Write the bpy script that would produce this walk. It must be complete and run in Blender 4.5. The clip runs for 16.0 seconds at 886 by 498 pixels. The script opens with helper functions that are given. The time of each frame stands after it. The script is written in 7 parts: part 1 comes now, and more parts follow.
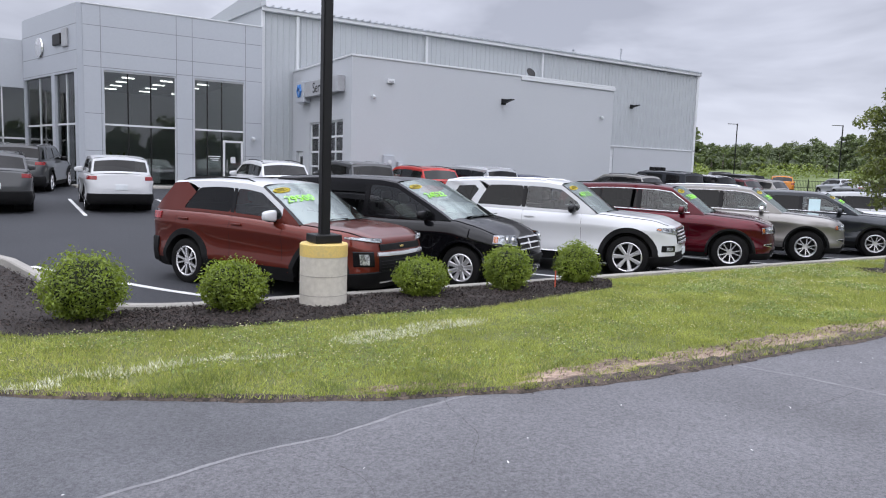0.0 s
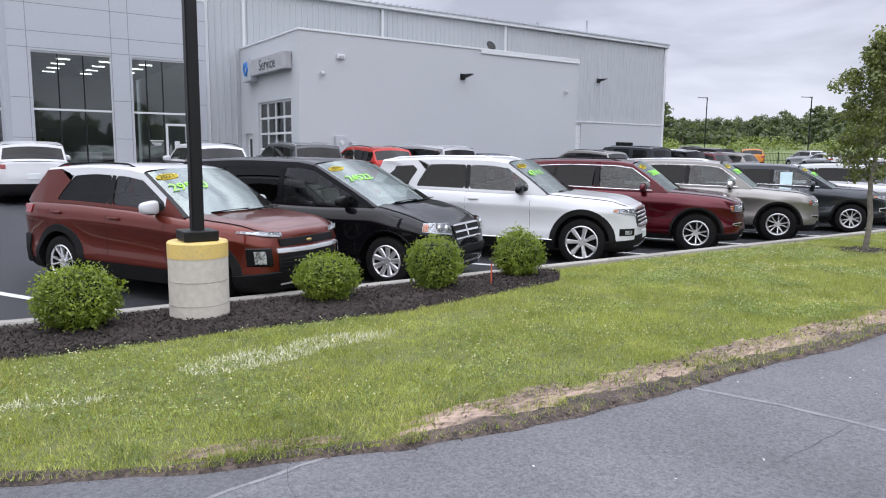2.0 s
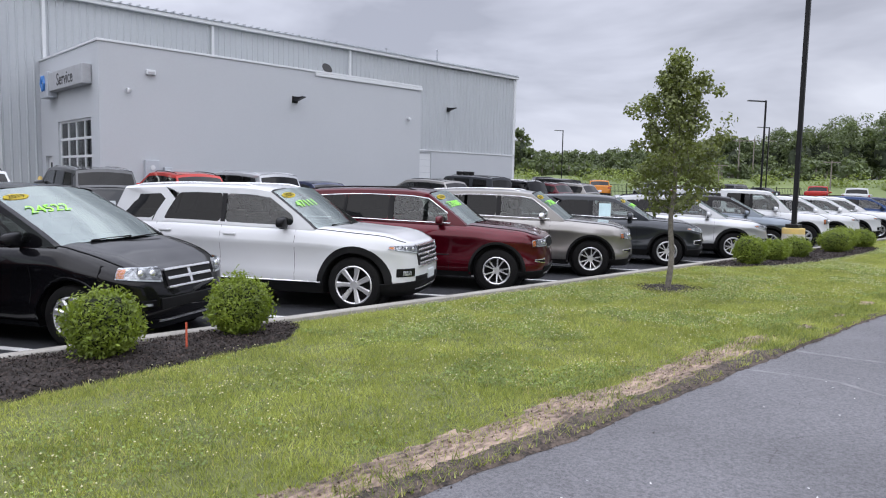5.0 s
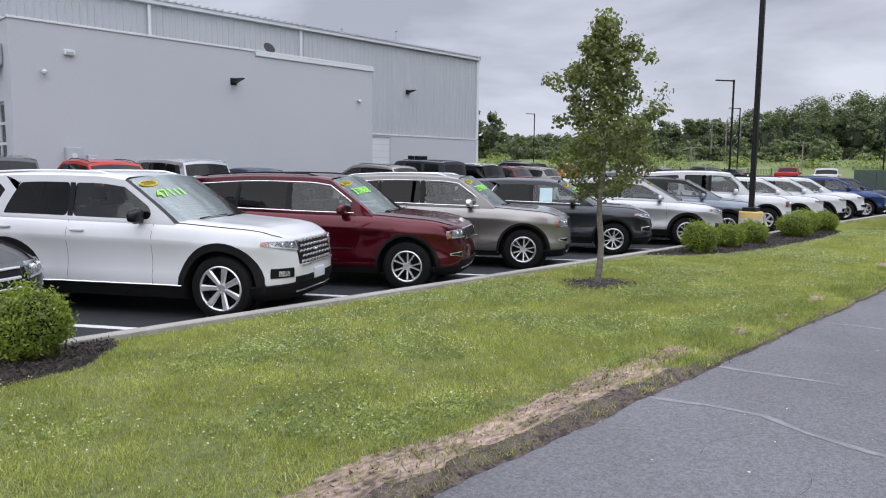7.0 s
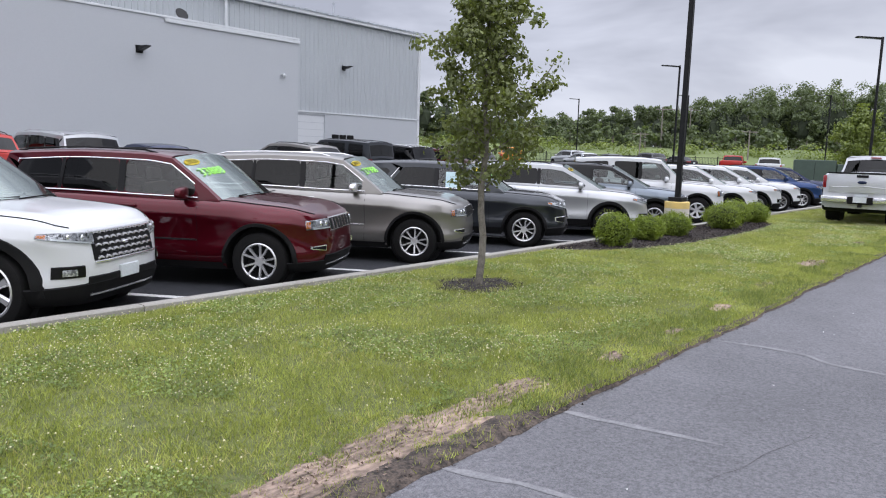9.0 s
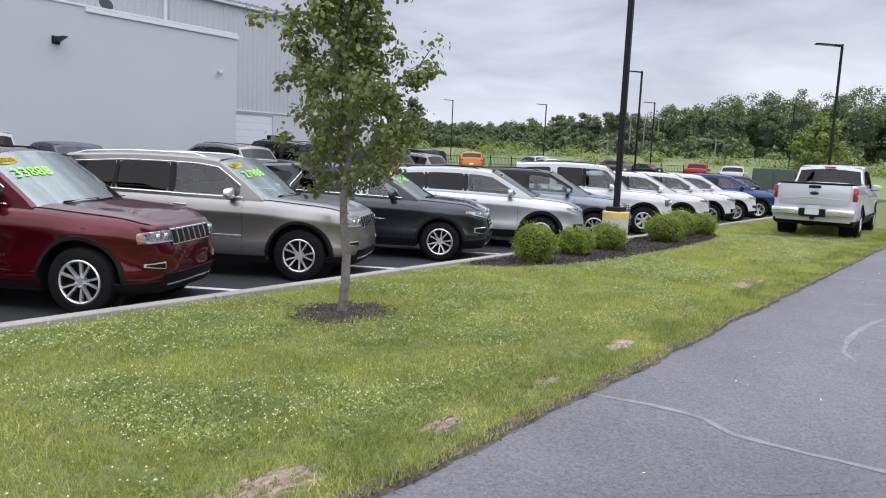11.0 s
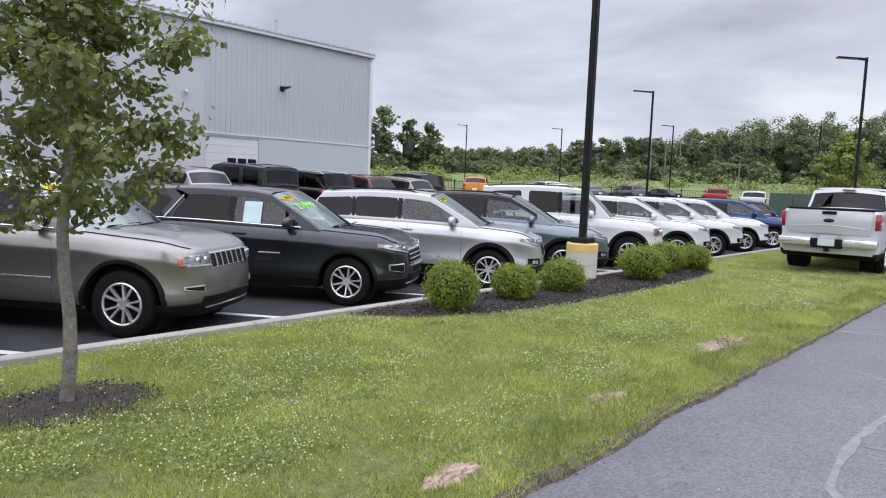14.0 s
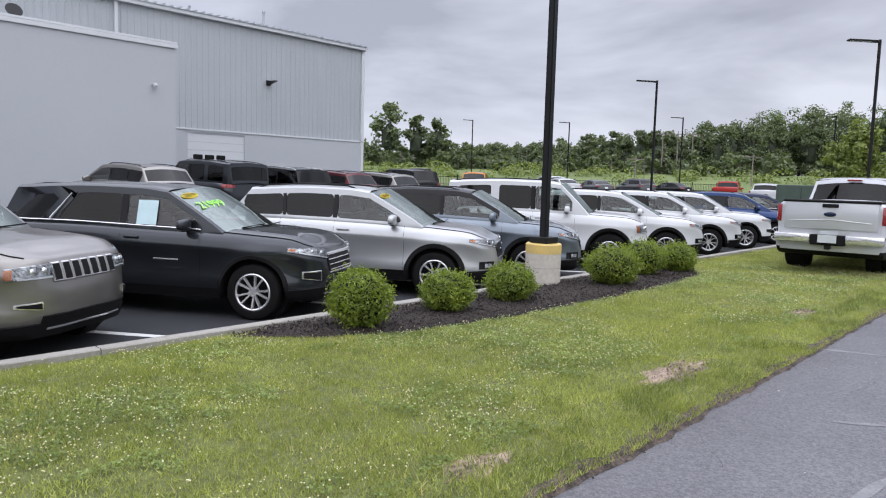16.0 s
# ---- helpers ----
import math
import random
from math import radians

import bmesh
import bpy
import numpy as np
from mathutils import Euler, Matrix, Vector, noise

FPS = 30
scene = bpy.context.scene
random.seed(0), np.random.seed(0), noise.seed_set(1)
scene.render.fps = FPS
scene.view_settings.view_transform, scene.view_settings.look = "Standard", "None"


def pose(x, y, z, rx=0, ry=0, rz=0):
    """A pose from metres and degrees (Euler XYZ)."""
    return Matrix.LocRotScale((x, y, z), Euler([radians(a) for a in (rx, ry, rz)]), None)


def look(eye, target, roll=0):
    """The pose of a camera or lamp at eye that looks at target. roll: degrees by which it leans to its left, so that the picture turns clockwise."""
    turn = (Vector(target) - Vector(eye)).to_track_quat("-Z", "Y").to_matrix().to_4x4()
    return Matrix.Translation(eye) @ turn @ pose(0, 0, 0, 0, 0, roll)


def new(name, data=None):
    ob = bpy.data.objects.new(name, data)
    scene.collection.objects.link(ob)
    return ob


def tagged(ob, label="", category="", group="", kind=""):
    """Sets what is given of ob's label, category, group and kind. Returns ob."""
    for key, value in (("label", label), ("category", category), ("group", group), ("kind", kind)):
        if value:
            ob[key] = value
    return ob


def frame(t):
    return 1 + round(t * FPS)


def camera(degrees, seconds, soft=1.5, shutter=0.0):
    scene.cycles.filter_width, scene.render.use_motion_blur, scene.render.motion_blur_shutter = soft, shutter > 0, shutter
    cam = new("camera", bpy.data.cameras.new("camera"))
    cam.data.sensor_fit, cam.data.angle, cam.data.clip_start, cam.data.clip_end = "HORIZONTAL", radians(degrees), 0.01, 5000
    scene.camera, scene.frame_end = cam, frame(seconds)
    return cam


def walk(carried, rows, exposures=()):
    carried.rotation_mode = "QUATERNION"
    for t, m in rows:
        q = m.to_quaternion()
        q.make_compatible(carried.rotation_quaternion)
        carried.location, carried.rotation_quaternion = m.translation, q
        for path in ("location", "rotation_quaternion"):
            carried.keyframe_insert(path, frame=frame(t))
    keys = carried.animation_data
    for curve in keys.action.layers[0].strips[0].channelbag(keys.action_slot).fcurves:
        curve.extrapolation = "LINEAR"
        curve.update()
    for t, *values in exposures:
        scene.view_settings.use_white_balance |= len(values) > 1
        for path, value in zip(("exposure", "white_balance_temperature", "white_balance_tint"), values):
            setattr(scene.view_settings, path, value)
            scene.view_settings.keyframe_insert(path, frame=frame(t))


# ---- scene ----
cam = camera(64.1, 16.0, 1.1)
# seconds, x, y, z, yaw, pitch, roll
ROWS = [
    (0, -0.000, -0.000, 1.666, -32.08, -6.22, 1.87),
    (0.5, 0.339, 0.261, 1.668, -32.65, -6.87, 1.51),
    (1, 0.697, 0.478, 1.647, -32.82, -7.56, 0.96),
    (1.5, 1.025, 0.684, 1.632, -33.20, -7.85, 0.70),
    (2, 1.426, 0.888, 1.648, -34.03, -7.73, 0.62),
    (2.5, 1.835, 0.990, 1.648, -35.73, -7.53, 0.58),
    (3, 2.251, 1.125, 1.638, -38.09, -7.22, 0.47),
    (3.5, 2.732, 1.172, 1.618, -40.61, -6.80, 0.38),
    (4, 3.117, 1.191, 1.646, -42.62, -6.14, 0.41),
    (4.2, 3.264, 1.207, 1.650, -43.16, -5.86, 0.55),
    (6.3, 5.084, 1.430, 1.646, -44.38, -5.07, 1.38),
    (6.5, 5.288, 1.442, 1.649, -44.60, -5.41, 1.05),
    (7, 5.741, 1.520, 1.639, -45.71, -6.38, 0.47),
    (7.5, 6.240, 1.600, 1.644, -47.00, -7.26, 0.37),
    (8, 6.747, 1.629, 1.651, -48.02, -7.76, 0.76),
    (8.2, 6.914, 1.639, 1.638, -48.39, -7.78, 1.26),
    (10.3, 8.980, 1.719, 1.644, -50.45, -7.51, 1.82),
    (10.5, 9.120, 1.710, 1.658, -51.05, -7.33, 2.36),
    (11, 9.613, 1.717, 1.648, -51.33, -7.30, 2.44),
    (11.5, 10.164, 1.711, 1.644, -51.29, -7.21, 2.60),
    (12, 10.655, 1.730, 1.644, -50.99, -7.14, 2.83),
    (12.5, 11.137, 1.777, 1.629, -50.74, -6.72, 2.99),
    (13, 11.676, 1.834, 1.627, -50.38, -6.05, 2.99),
    (13.5, 12.136, 1.898, 1.615, -49.78, -5.51, 2.72),
    (14, 12.674, 1.962, 1.627, -49.08, -5.26, 2.26),
    (14.5, 13.170, 2.008, 1.630, -48.42, -5.38, 1.86),
    (15, 13.646, 2.056, 1.609, -48.12, -5.61, 1.66),
    (15.5, 14.154, 2.043, 1.603, -48.03, -5.60, 1.55),
    (16, 14.568, 2.061, 1.619, -47.83, -5.57, 1.61),
]
walk(cam, [(t, pose(x, y, z, 90 + pitch, 0, yaw) @ pose(0, 0, 0, 0, 0, roll)) for t, x, y, z, yaw, pitch, roll in ROWS], [(0.0, 0.50, 6300, 13), (1.5, 0.57, 6300, 13), (2.0, 0.60, 6300, 13), (3.0, 0.60, 6300, 13), (4.2, 0.55, 6300, 13), (6.5, 0.37, 6300, 13), (7.5, 0.40, 6300, 13), (9.0, 0.45, 6300, 13), (11.0, 0.55, 6300, 13), (13.0, 0.58, 6300, 13), (13.5, 0.54, 6300, 13), (15.0, 0.57, 6300, 13), (16.0, 0.44, 6300, 13)])


# ---- world and light: one overcast sky ----
world = bpy.data.worlds.new("overcast_sky")
scene.world = world
world.use_nodes = True
wn, wl = world.node_tree.nodes, world.node_tree.links
bg = wn["Background"]
sky = wn.new("ShaderNodeTexSky")
sky.sky_type, sky.sun_disc = "NISHITA", False
sky.sun_elevation, sky.sun_rotation = radians(55), radians(200)
sky_gain = wn.new("ShaderNodeVectorMath"); sky_gain.operation = "SCALE"; sky_gain.inputs["Scale"].default_value = 0.09
wl.new(sky.outputs[0], sky_gain.inputs[0])
coord = wn.new("ShaderNodeTexCoord")
stretch = wn.new("ShaderNodeMapping"); stretch.inputs["Scale"].default_value = (1.0, 1.0, 3.2)
wl.new(coord.outputs["Generated"], stretch.inputs["Vector"])
cloud = wn.new("ShaderNodeTexNoise")
cloud.inputs["Scale"].default_value, cloud.inputs["Detail"].default_value, cloud.inputs["Roughness"].default_value = 2.3, 5.0, 0.52
cloud.inputs["Distortion"].default_value = 0.35
wl.new(stretch.outputs[0], cloud.inputs["Vector"])
shades = wn.new("ShaderNodeValToRGB")
shades.color_ramp.elements[0].position, shades.color_ramp.elements[0].color = 0.32, (0.36, 0.375, 0.43, 1)
shades.color_ramp.elements[1].position, shades.color_ramp.elements[1].color = 0.66, (0.76, 0.785, 0.85, 1)
mid = shades.color_ramp.elements.new(0.5); mid.color = (0.56, 0.58, 0.65, 1)
wl.new(cloud.outputs["Fac"], shades.inputs["Fac"])
cover = wn.new("ShaderNodeMixRGB"); cover.inputs["Fac"].default_value = 0.93
wl.new(sky_gain.outputs[0], cover.inputs["Color1"])
wl.new(shades.outputs["Color"], cover.inputs["Color2"])
wl.new(cover.outputs["Color"], bg.inputs["Color"])
# an overcast sky is about three times brighter overhead than at the horizon
split = wn.new("ShaderNodeSeparateXYZ")
wl.new(coord.outputs["Generated"], split.inputs[0])
rise = wn.new("ShaderNodeMapRange"); rise.interpolation_type = "SMOOTHSTEP"
for key, value in (("From Min", 0.25), ("From Max", 1.0), ("To Min", 0.84), ("To Max", 3.1)):
    rise.inputs[key].default_value = value
wl.new(split.outputs["Z"], rise.inputs["Value"])
# the cloud is thinner, and so brighter, towards the middle of the view
thin = wn.new("ShaderNodeVectorMath"); thin.operation = "DOT_PRODUCT"
thin.inputs[1].default_value = (0.62, 0.74, 0.26)
wl.new(coord.outputs["Generated"], thin.inputs[0])
glow = wn.new("ShaderNodeMapRange"); glow.interpolation_type = "SMOOTHSTEP"
for key, value in (("From Min", 0.84), ("From Max", 1.0), ("To Min", 0.93), ("To Max", 1.12)):
    glow.inputs[key].default_value = value
wl.new(thin.outputs["Value"], glow.inputs["Value"])
both_gains = wn.new("ShaderNodeMath"); both_gains.operation = "MULTIPLY"
wl.new(rise.outputs[0], both_gains.inputs[0]); wl.new(glow.outputs[0], both_gains.inputs[1])
wl.new(both_gains.outputs[0], bg.inputs["Strength"])
sun = new("sun", bpy.data.lights.new("sun", "SUN"))
sun.data.energy, sun.data.angle, sun.data.color = 1.3, radians(120), (1.0, 0.97, 0.92)
sun.matrix_world = look((0, 0, 50), (18, 24, 0))


# ---- materials ----
def material(name, base, rough=0.6, metal=0.0, second=None, scale=4.0, fine=60.0, bump=0.0, bump_scale=None, coat=0.0, amount=0.5, per_piece=0.0, spec=0.5, broad=0.0, broad_scale=0.4):
    """A surface with a broad and a fine variation of its colour, and relief."""
    m = bpy.data.materials.new(name)
    m.use_nodes = True
    n, l = m.node_tree.nodes, m.node_tree.links
    p = n["Principled BSDF"]
    p.inputs["Roughness"].default_value, p.inputs["Metallic"].default_value = rough, metal
    p.inputs["Specular IOR Level"].default_value = spec
    if coat:
        p.inputs["Coat Weight"].default_value, p.inputs["Coat Roughness"].default_value = coat, 0.03
    second = second or tuple(c * 0.8 for c in base)
    tc = n.new("ShaderNodeTexCoord")
    big = n.new("ShaderNodeTexNoise"); big.inputs["Scale"].default_value, big.inputs["Detail"].default_value = scale, 4
    small = n.new("ShaderNodeTexNoise"); small.inputs["Scale"].default_value, small.inputs["Detail"].default_value = fine, 3
    l.new(tc.outputs["Object"], big.inputs["Vector"]); l.new(tc.outputs["Object"], small.inputs["Vector"])
    both = n.new("ShaderNodeMath"); both.operation = "ADD"
    l.new(big.outputs["Fac"], both.inputs[0]); l.new(small.outputs["Fac"], both.inputs[1])
    ramp = n.new("ShaderNodeValToRGB")
    ramp.color_ramp.elements[0].position, ramp.color_ramp.elements[1].position = 1.0 - amount / 2, 1.0 + amount / 2
    half = n.new("ShaderNodeMath"); half.operation = "MULTIPLY"; half.inputs[1].default_value = 0.5
    l.new(both.outputs[0], half.inputs[0])
    ramp.color_ramp.elements[0].position, ramp.color_ramp.elements[1].position = 0.5 - amount / 4, 0.5 + amount / 4
    ramp.color_ramp.elements[0].color, ramp.color_ramp.elements[1].color = (*second, 1), (*base, 1)
    l.new(half.outputs[0], ramp.inputs["Fac"])
    out = ramp.outputs["Color"]
    if per_piece:
        info = n.new("ShaderNodeNewGeometry")
        vary = n.new("ShaderNodeHueSaturation")
        span = n.new("ShaderNodeMapRange"); span.inputs["To Min"].default_value, span.inputs["To Max"].default_value = 1 - per_piece, 1 + per_piece
        l.new(info.outputs["Random Per Island"], span.inputs["Value"]); l.new(span.outputs[0], vary.inputs["Value"])
        l.new(out, vary.inputs["Color"]); out = vary.outputs["Color"]
    if broad:
        wide_noise = n.new("ShaderNodeTexNoise"); wide_noise.inputs["Scale"].default_value, wide_noise.inputs["Detail"].default_value = broad_scale, 5
        l.new(tc.outputs["Object"], wide_noise.inputs["Vector"])
        gain = n.new("ShaderNodeMapRange")
        for key, value in (("From Min", 0.32), ("From Max", 0.68), ("To Min", 1 - broad), ("To Max", 1 + broad)):
            gain.inputs[key].default_value = value
        shade = n.new("ShaderNodeHueSaturation")
        l.new(wide_noise.outputs["Fac"], gain.inputs["Value"]); l.new(gain.outputs[0], shade.inputs["Value"])
        l.new(out, shade.inputs["Color"]); out = shade.outputs["Color"]
    l.new(out, p.inputs["Base Color"])
    if bump:
        b = n.new("ShaderNodeBump"); b.inputs["Strength"].default_value, b.inputs["Distance"].default_value = bump, 0.02
        if bump_scale:
            src = n.new("ShaderNodeTexNoise"); src.inputs["Scale"].default_value, src.inputs["Detail"].default_value = bump_scale, 4
            l.new(tc.outputs["Object"], src.inputs["Vector"])
        else:
            src = small
        l.new(src.outputs["Fac"], b.inputs["Height"]); l.new(b.outputs["Normal"], p.inputs["Normal"])
    return m


def glass(name, tint, rough=0.0, ior=1.52, sheen=(1.0, 1.0, 1.0)):
    m = bpy.data.materials.new(name)
    m.use_nodes = True
    n, l = m.node_tree.nodes, m.node_tree.links
    clear = n.new("ShaderNodeBsdfTransparent"); clear.inputs["Color"].default_value = (*tint, 1)
    shine = n.new("ShaderNodeBsdfGlossy"); shine.inputs["Roughness"].default_value, shine.inputs["Color"].default_value = rough + 0.01, (*sheen, 1)
    f = n.new("ShaderNodeFresnel"); f.inputs["IOR"].default_value = ior
    mix = n.new("ShaderNodeMixShader")
    l.new(f.outputs[0], mix.inputs["Fac"]); l.new(clear.outputs[0], mix.inputs[1]); l.new(shine.outputs[0], mix.inputs[2])
    l.new(mix.outputs[0], n["Material Output"].inputs["Surface"])
    return m


def leaf_material(name, base, second, per_piece=0.35, broad=0.14, broad_scale=0.9):
    m = material(name, base, 0.55, second=second, scale=1.5, fine=30, per_piece=per_piece, amount=0.5, broad=broad, broad_scale=broad_scale)
    p = m.node_tree.nodes["Principled BSDF"]
    p.inputs["Subsurface Weight"].default_value = 0.0
    n, l = m.node_tree.nodes, m.node_tree.links
    tr = n.new("ShaderNodeBsdfTranslucent"); tr.inputs["Color"].default_value = (base[0] * 1.6, base[1] * 1.7, base[2] * 0.8, 1)
    mix = n.new("ShaderNodeMixShader"); mix.inputs["Fac"].default_value = 0.3
    l.new(p.outputs[0], mix.inputs[1]); l.new(tr.outputs[0], mix.inputs[2]); l.new(mix.outputs[0], n["Material Output"].inputs["Surface"])
    return m


def paint(name, c, metal=0.35, rough=0.32):
    return material(name, c, rough, metal, spec=0.03, second=tuple(x * 0.92 for x in c), scale=1.2, fine=900, coat=0.8, amount=0.8)


def lit(name, c, power):
    m = bpy.data.materials.new(name)
    m.use_nodes = True
    p = m.node_tree.nodes["Principled BSDF"]
    p.inputs["Base Color"].default_value = (*c, 1)
    p.inputs["Emission Color"].default_value, p.inputs["Emission Strength"].default_value = (*c, 1), power
    return m


M_ASPHALT = material("worn_asphalt", (0.190, 0.189, 0.201), 0.8, second=(0.088, 0.087, 0.096), scale=46, fine=130, bump=0.7, bump_scale=120, amount=0.5, broad=0.17, broad_scale=0.55)
M_LOT = material("new_asphalt", (0.038, 0.040, 0.046), 0.7, spec=0.3, second=(0.024, 0.025, 0.029), scale=0.5, fine=40, bump=0.4, bump_scale=170, amount=0.8)
M_SEAL = material("crack_sealer", (0.222, 0.220, 0.228), 0.8, second=(0.150, 0.150, 0.159), scale=6, fine=60, amount=0.4)
M_LINE = material("white_line_paint", (0.74, 0.74, 0.72), 0.6, second=(0.55, 0.55, 0.54), scale=3, fine=50)
M_KERB = material("kerb_concrete", (0.38, 0.36, 0.325), 0.85, second=(0.22, 0.21, 0.19), scale=1.5, fine=45, bump=0.3, bump_scale=120, amount=0.9)
M_CONC = material("pole_base_concrete", (0.60, 0.565, 0.50), 0.85, second=(0.43, 0.40, 0.35), scale=2.2, fine=18, bump=0.18, bump_scale=70, amount=0.9)
M_YELLOW = material("yellow_paint", (0.68, 0.49, 0.15), 0.6, second=(0.54, 0.41, 0.16), scale=5, fine=40)
M_BLACKMETAL = material("black_powder_coat", (0.009, 0.009, 0.010), 0.45, spec=0.3, second=(0.006, 0.006, 0.0065), scale=4, fine=80)
M_STUCCO = material("white_render", (0.450, 0.470, 0.498), 0.85, second=(0.418, 0.438, 0.465), scale=0.35, fine=25, bump=0.12, bump_scale=60, amount=0.9)
M_METAL = material("ribbed_metal_cladding", (0.43, 0.455, 0.48), 0.45, 0.1, second=(0.39, 0.415, 0.44), scale=0.4, fine=9, amount=0.9)
M_PANEL = material("composite_panel", (0.42, 0.445, 0.485), 0.4, 0.1, second=(0.385, 0.41, 0.45), scale=0.3, fine=12, amount=0.9)
M_JOINT = material("panel_joint", (0.22, 0.23, 0.24), 0.8)
M_TRIMW = material("white_trim", (0.58, 0.60, 0.62), 0.45, second=(0.6, 0.62, 0.64))
M_GREYSIGN = material("sign_grey", (0.38, 0.39, 0.41), 0.5)
M_DARK = material("dark_interior", (0.02, 0.02, 0.022), 0.8)
M_SHOWFLOOR = material("showroom_floor", (0.28, 0.27, 0.26), 0.3)
M_BLUE = material("sign_blue", (0.03, 0.16, 0.45), 0.5)
M_MULCH = material("bark_mulch", (0.040, 0.030, 0.026), 0.95, second=(0.012, 0.010, 0.009), scale=7, fine=60, bump=1.0, bump_scale=40, amount=0.8)
M_CHIP = material("bark_chip", (0.055, 0.040, 0.034), 0.9, second=(0.018, 0.014, 0.012), scale=9, fine=70, per_piece=0.6)
M_GRASSBLADE = leaf_material("grass_blade", (0.372, 0.395, 0.115), (0.140, 0.170, 0.048), 0.6, 0.20, 1.1)
M_CLOVER = material("clover_flower", (0.74, 0.70, 0.44), 0.8, second=(0.62, 0.58, 0.34))
M_LEAF = leaf_material("tree_leaf", (0.160, 0.182, 0.060), (0.072, 0.090, 0.032), 0.5, 0.25, 2.2)
M_YLEAF = leaf_material("young_leaf", (0.205, 0.245, 0.062), (0.105, 0.145, 0.036))
M_BUSH = leaf_material("box_leaf", (0.205, 0.260, 0.030), (0.085, 0.125, 0.015), 0.5, 0.25, 5.0)
M_WOODS = leaf_material("woods_leaf", (0.128, 0.160, 0.076), (0.066, 0.088, 0.044), 0.45, 0.30, 0.11)
M_BARK = material("bark", (0.225, 0.205, 0.175), 0.9, second=(0.095, 0.085, 0.07), scale=12, fine=90, bump=0.7, bump_scale=40)
M_TYRE = material("tyre_rubber", (0.0065, 0.0065, 0.007), 0.8, spec=0.14, second=(0.010, 0.0098, 0.0095), scale=10, fine=60)
M_ALLOY = material("silver_alloy", (0.80, 0.80, 0.81), 0.25, 0.72, second=(0.66, 0.66, 0.67), scale=8, fine=70)
M_DALLOY = material("dark_alloy", (0.03, 0.03, 0.032), 0.35, 0.5)
M_PLASTIC = material("black_plastic", (0.0075, 0.0075, 0.008), 0.65, spec=0.14, second=(0.011, 0.011, 0.0115), scale=8, fine=120)
M_GLOSSBLACK = material("gloss_black", (0.006, 0.006, 0.007), 0.25, spec=0.25)
M_CHROME = material("chrome", (0.82, 0.82, 0.83), 0.16, 0.8, second=(0.76, 0.76, 0.77))
M_SEAT = material("seat_cloth", (0.055, 0.053, 0.05), 0.85, second=(0.03, 0.029, 0.028), scale=10, fine=90)
M_TAIL = material("red_lens", (0.30, 0.012, 0.016), 0.12, coat=0.8, second=(0.18, 0.008, 0.01), scale=14, fine=90)
M_AMBER = material("amber_lens", (0.58, 0.15, 0.008), 0.15, coat=0.8)
M_LAMP = material("headlamp_lens", (0.62, 0.64, 0.67), 0.15, 0.4, second=(0.12, 0.125, 0.14), scale=16, fine=50, coat=1.0, amount=0.3)
M_LAMPBOX = material("headlamp_reflector", (0.66, 0.67, 0.69), 0.22, 0.5, second=(0.05, 0.05, 0.055), scale=11, fine=34, amount=0.4)
M_DRL = material("white_lamp_lens", (0.82, 0.84, 0.86), 0.2, coat=0.8)
M_PLATE = material("number_plate", (0.62, 0.66, 0.68), 0.5)
M_GREENINK = lit("window_marker_green", (0.30, 0.85, 0.06), 0.0)
M_YELLOWSTICKER = material("yellow_sticker", (0.78, 0.62, 0.03), 0.5)
M_GOLD = material("gold_badge", (0.60, 0.44, 0.15), 0.3, 0.7)
M_PAPER = material("window_sheet", (0.55, 0.72, 0.76), 0.6)
G_SIDE = glass("tinted_side_glass", (0.022, 0.024, 0.026), ior=1.42)
G_FRONT = glass("clear_door_glass", (0.56, 0.62, 0.60), ior=1.75)
G_SHIELD = glass("windscreen_glass", (0.55, 0.61, 0.58), ior=3.7, sheen=(0.90, 1.0, 0.95))
G_LENS = glass("lamp_cover_glass", (0.93, 0.95, 0.96), ior=1.45)
G_SHOP = glass("shopfront_glass", (0.74, 0.78, 0.77), ior=1.7)
M_STONE = material("bare_soil", (0.41, 0.305, 0.240), 0.95, second=(0.070, 0.052, 0.040), scale=4.2, fine=34, bump=1.0, bump_scale=22, amount=0.5)
soil_map = M_STONE.node_tree.nodes.new("ShaderNodeMapping")
soil_map.inputs["Scale"].default_value = (0.38, 1.0, 1.0)
for link in list(M_STONE.node_tree.links):
    if link.from_socket.name == "Object":
        M_STONE.node_tree.links.new(link.from_socket, soil_map.inputs["Vector"])
        M_STONE.node_tree.links.new(soil_map.outputs["Vector"], link.to_socket)
M_ORANGE = material("utility_flag", (0.55, 0.10, 0.05), 0.7)
M_GREENBOX = material("green_steel", (0.055, 0.085, 0.065), 0.5)


# ---- building tools ----
def mesh_of(bm, name):
    me = bpy.data.meshes.new(name)
    bmesh.ops.recalc_face_normals(bm, faces=bm.faces) if len(bm.faces) < 4000 else None
    bm.to_mesh(me)
    bm.free()
    return me


def part(name, bm, mat, parent=None, label="", smooth=False, at=None, mats=()):
    me = bm if isinstance(bm, bpy.types.Mesh) else mesh_of(bm, name)
    if not me.materials:
        for m in (mat, *mats):
            me.materials.append(m)
    if smooth and me.polygons:
        me.polygons.foreach_set("use_smooth", [True] * len(me.polygons))
        me.set_sharp_from_angle(angle=radians(38))
    ob = new(name, me)
    ob.parent = parent
    if at is not None:
        ob.matrix_basis = at
    return tagged(ob, label)


def thing(name, label, category, m=None, group="", kind=""):
    ob = new(name)
    if m is not None:
        ob.matrix_basis = m
    return tagged(ob, label, category, group, kind)


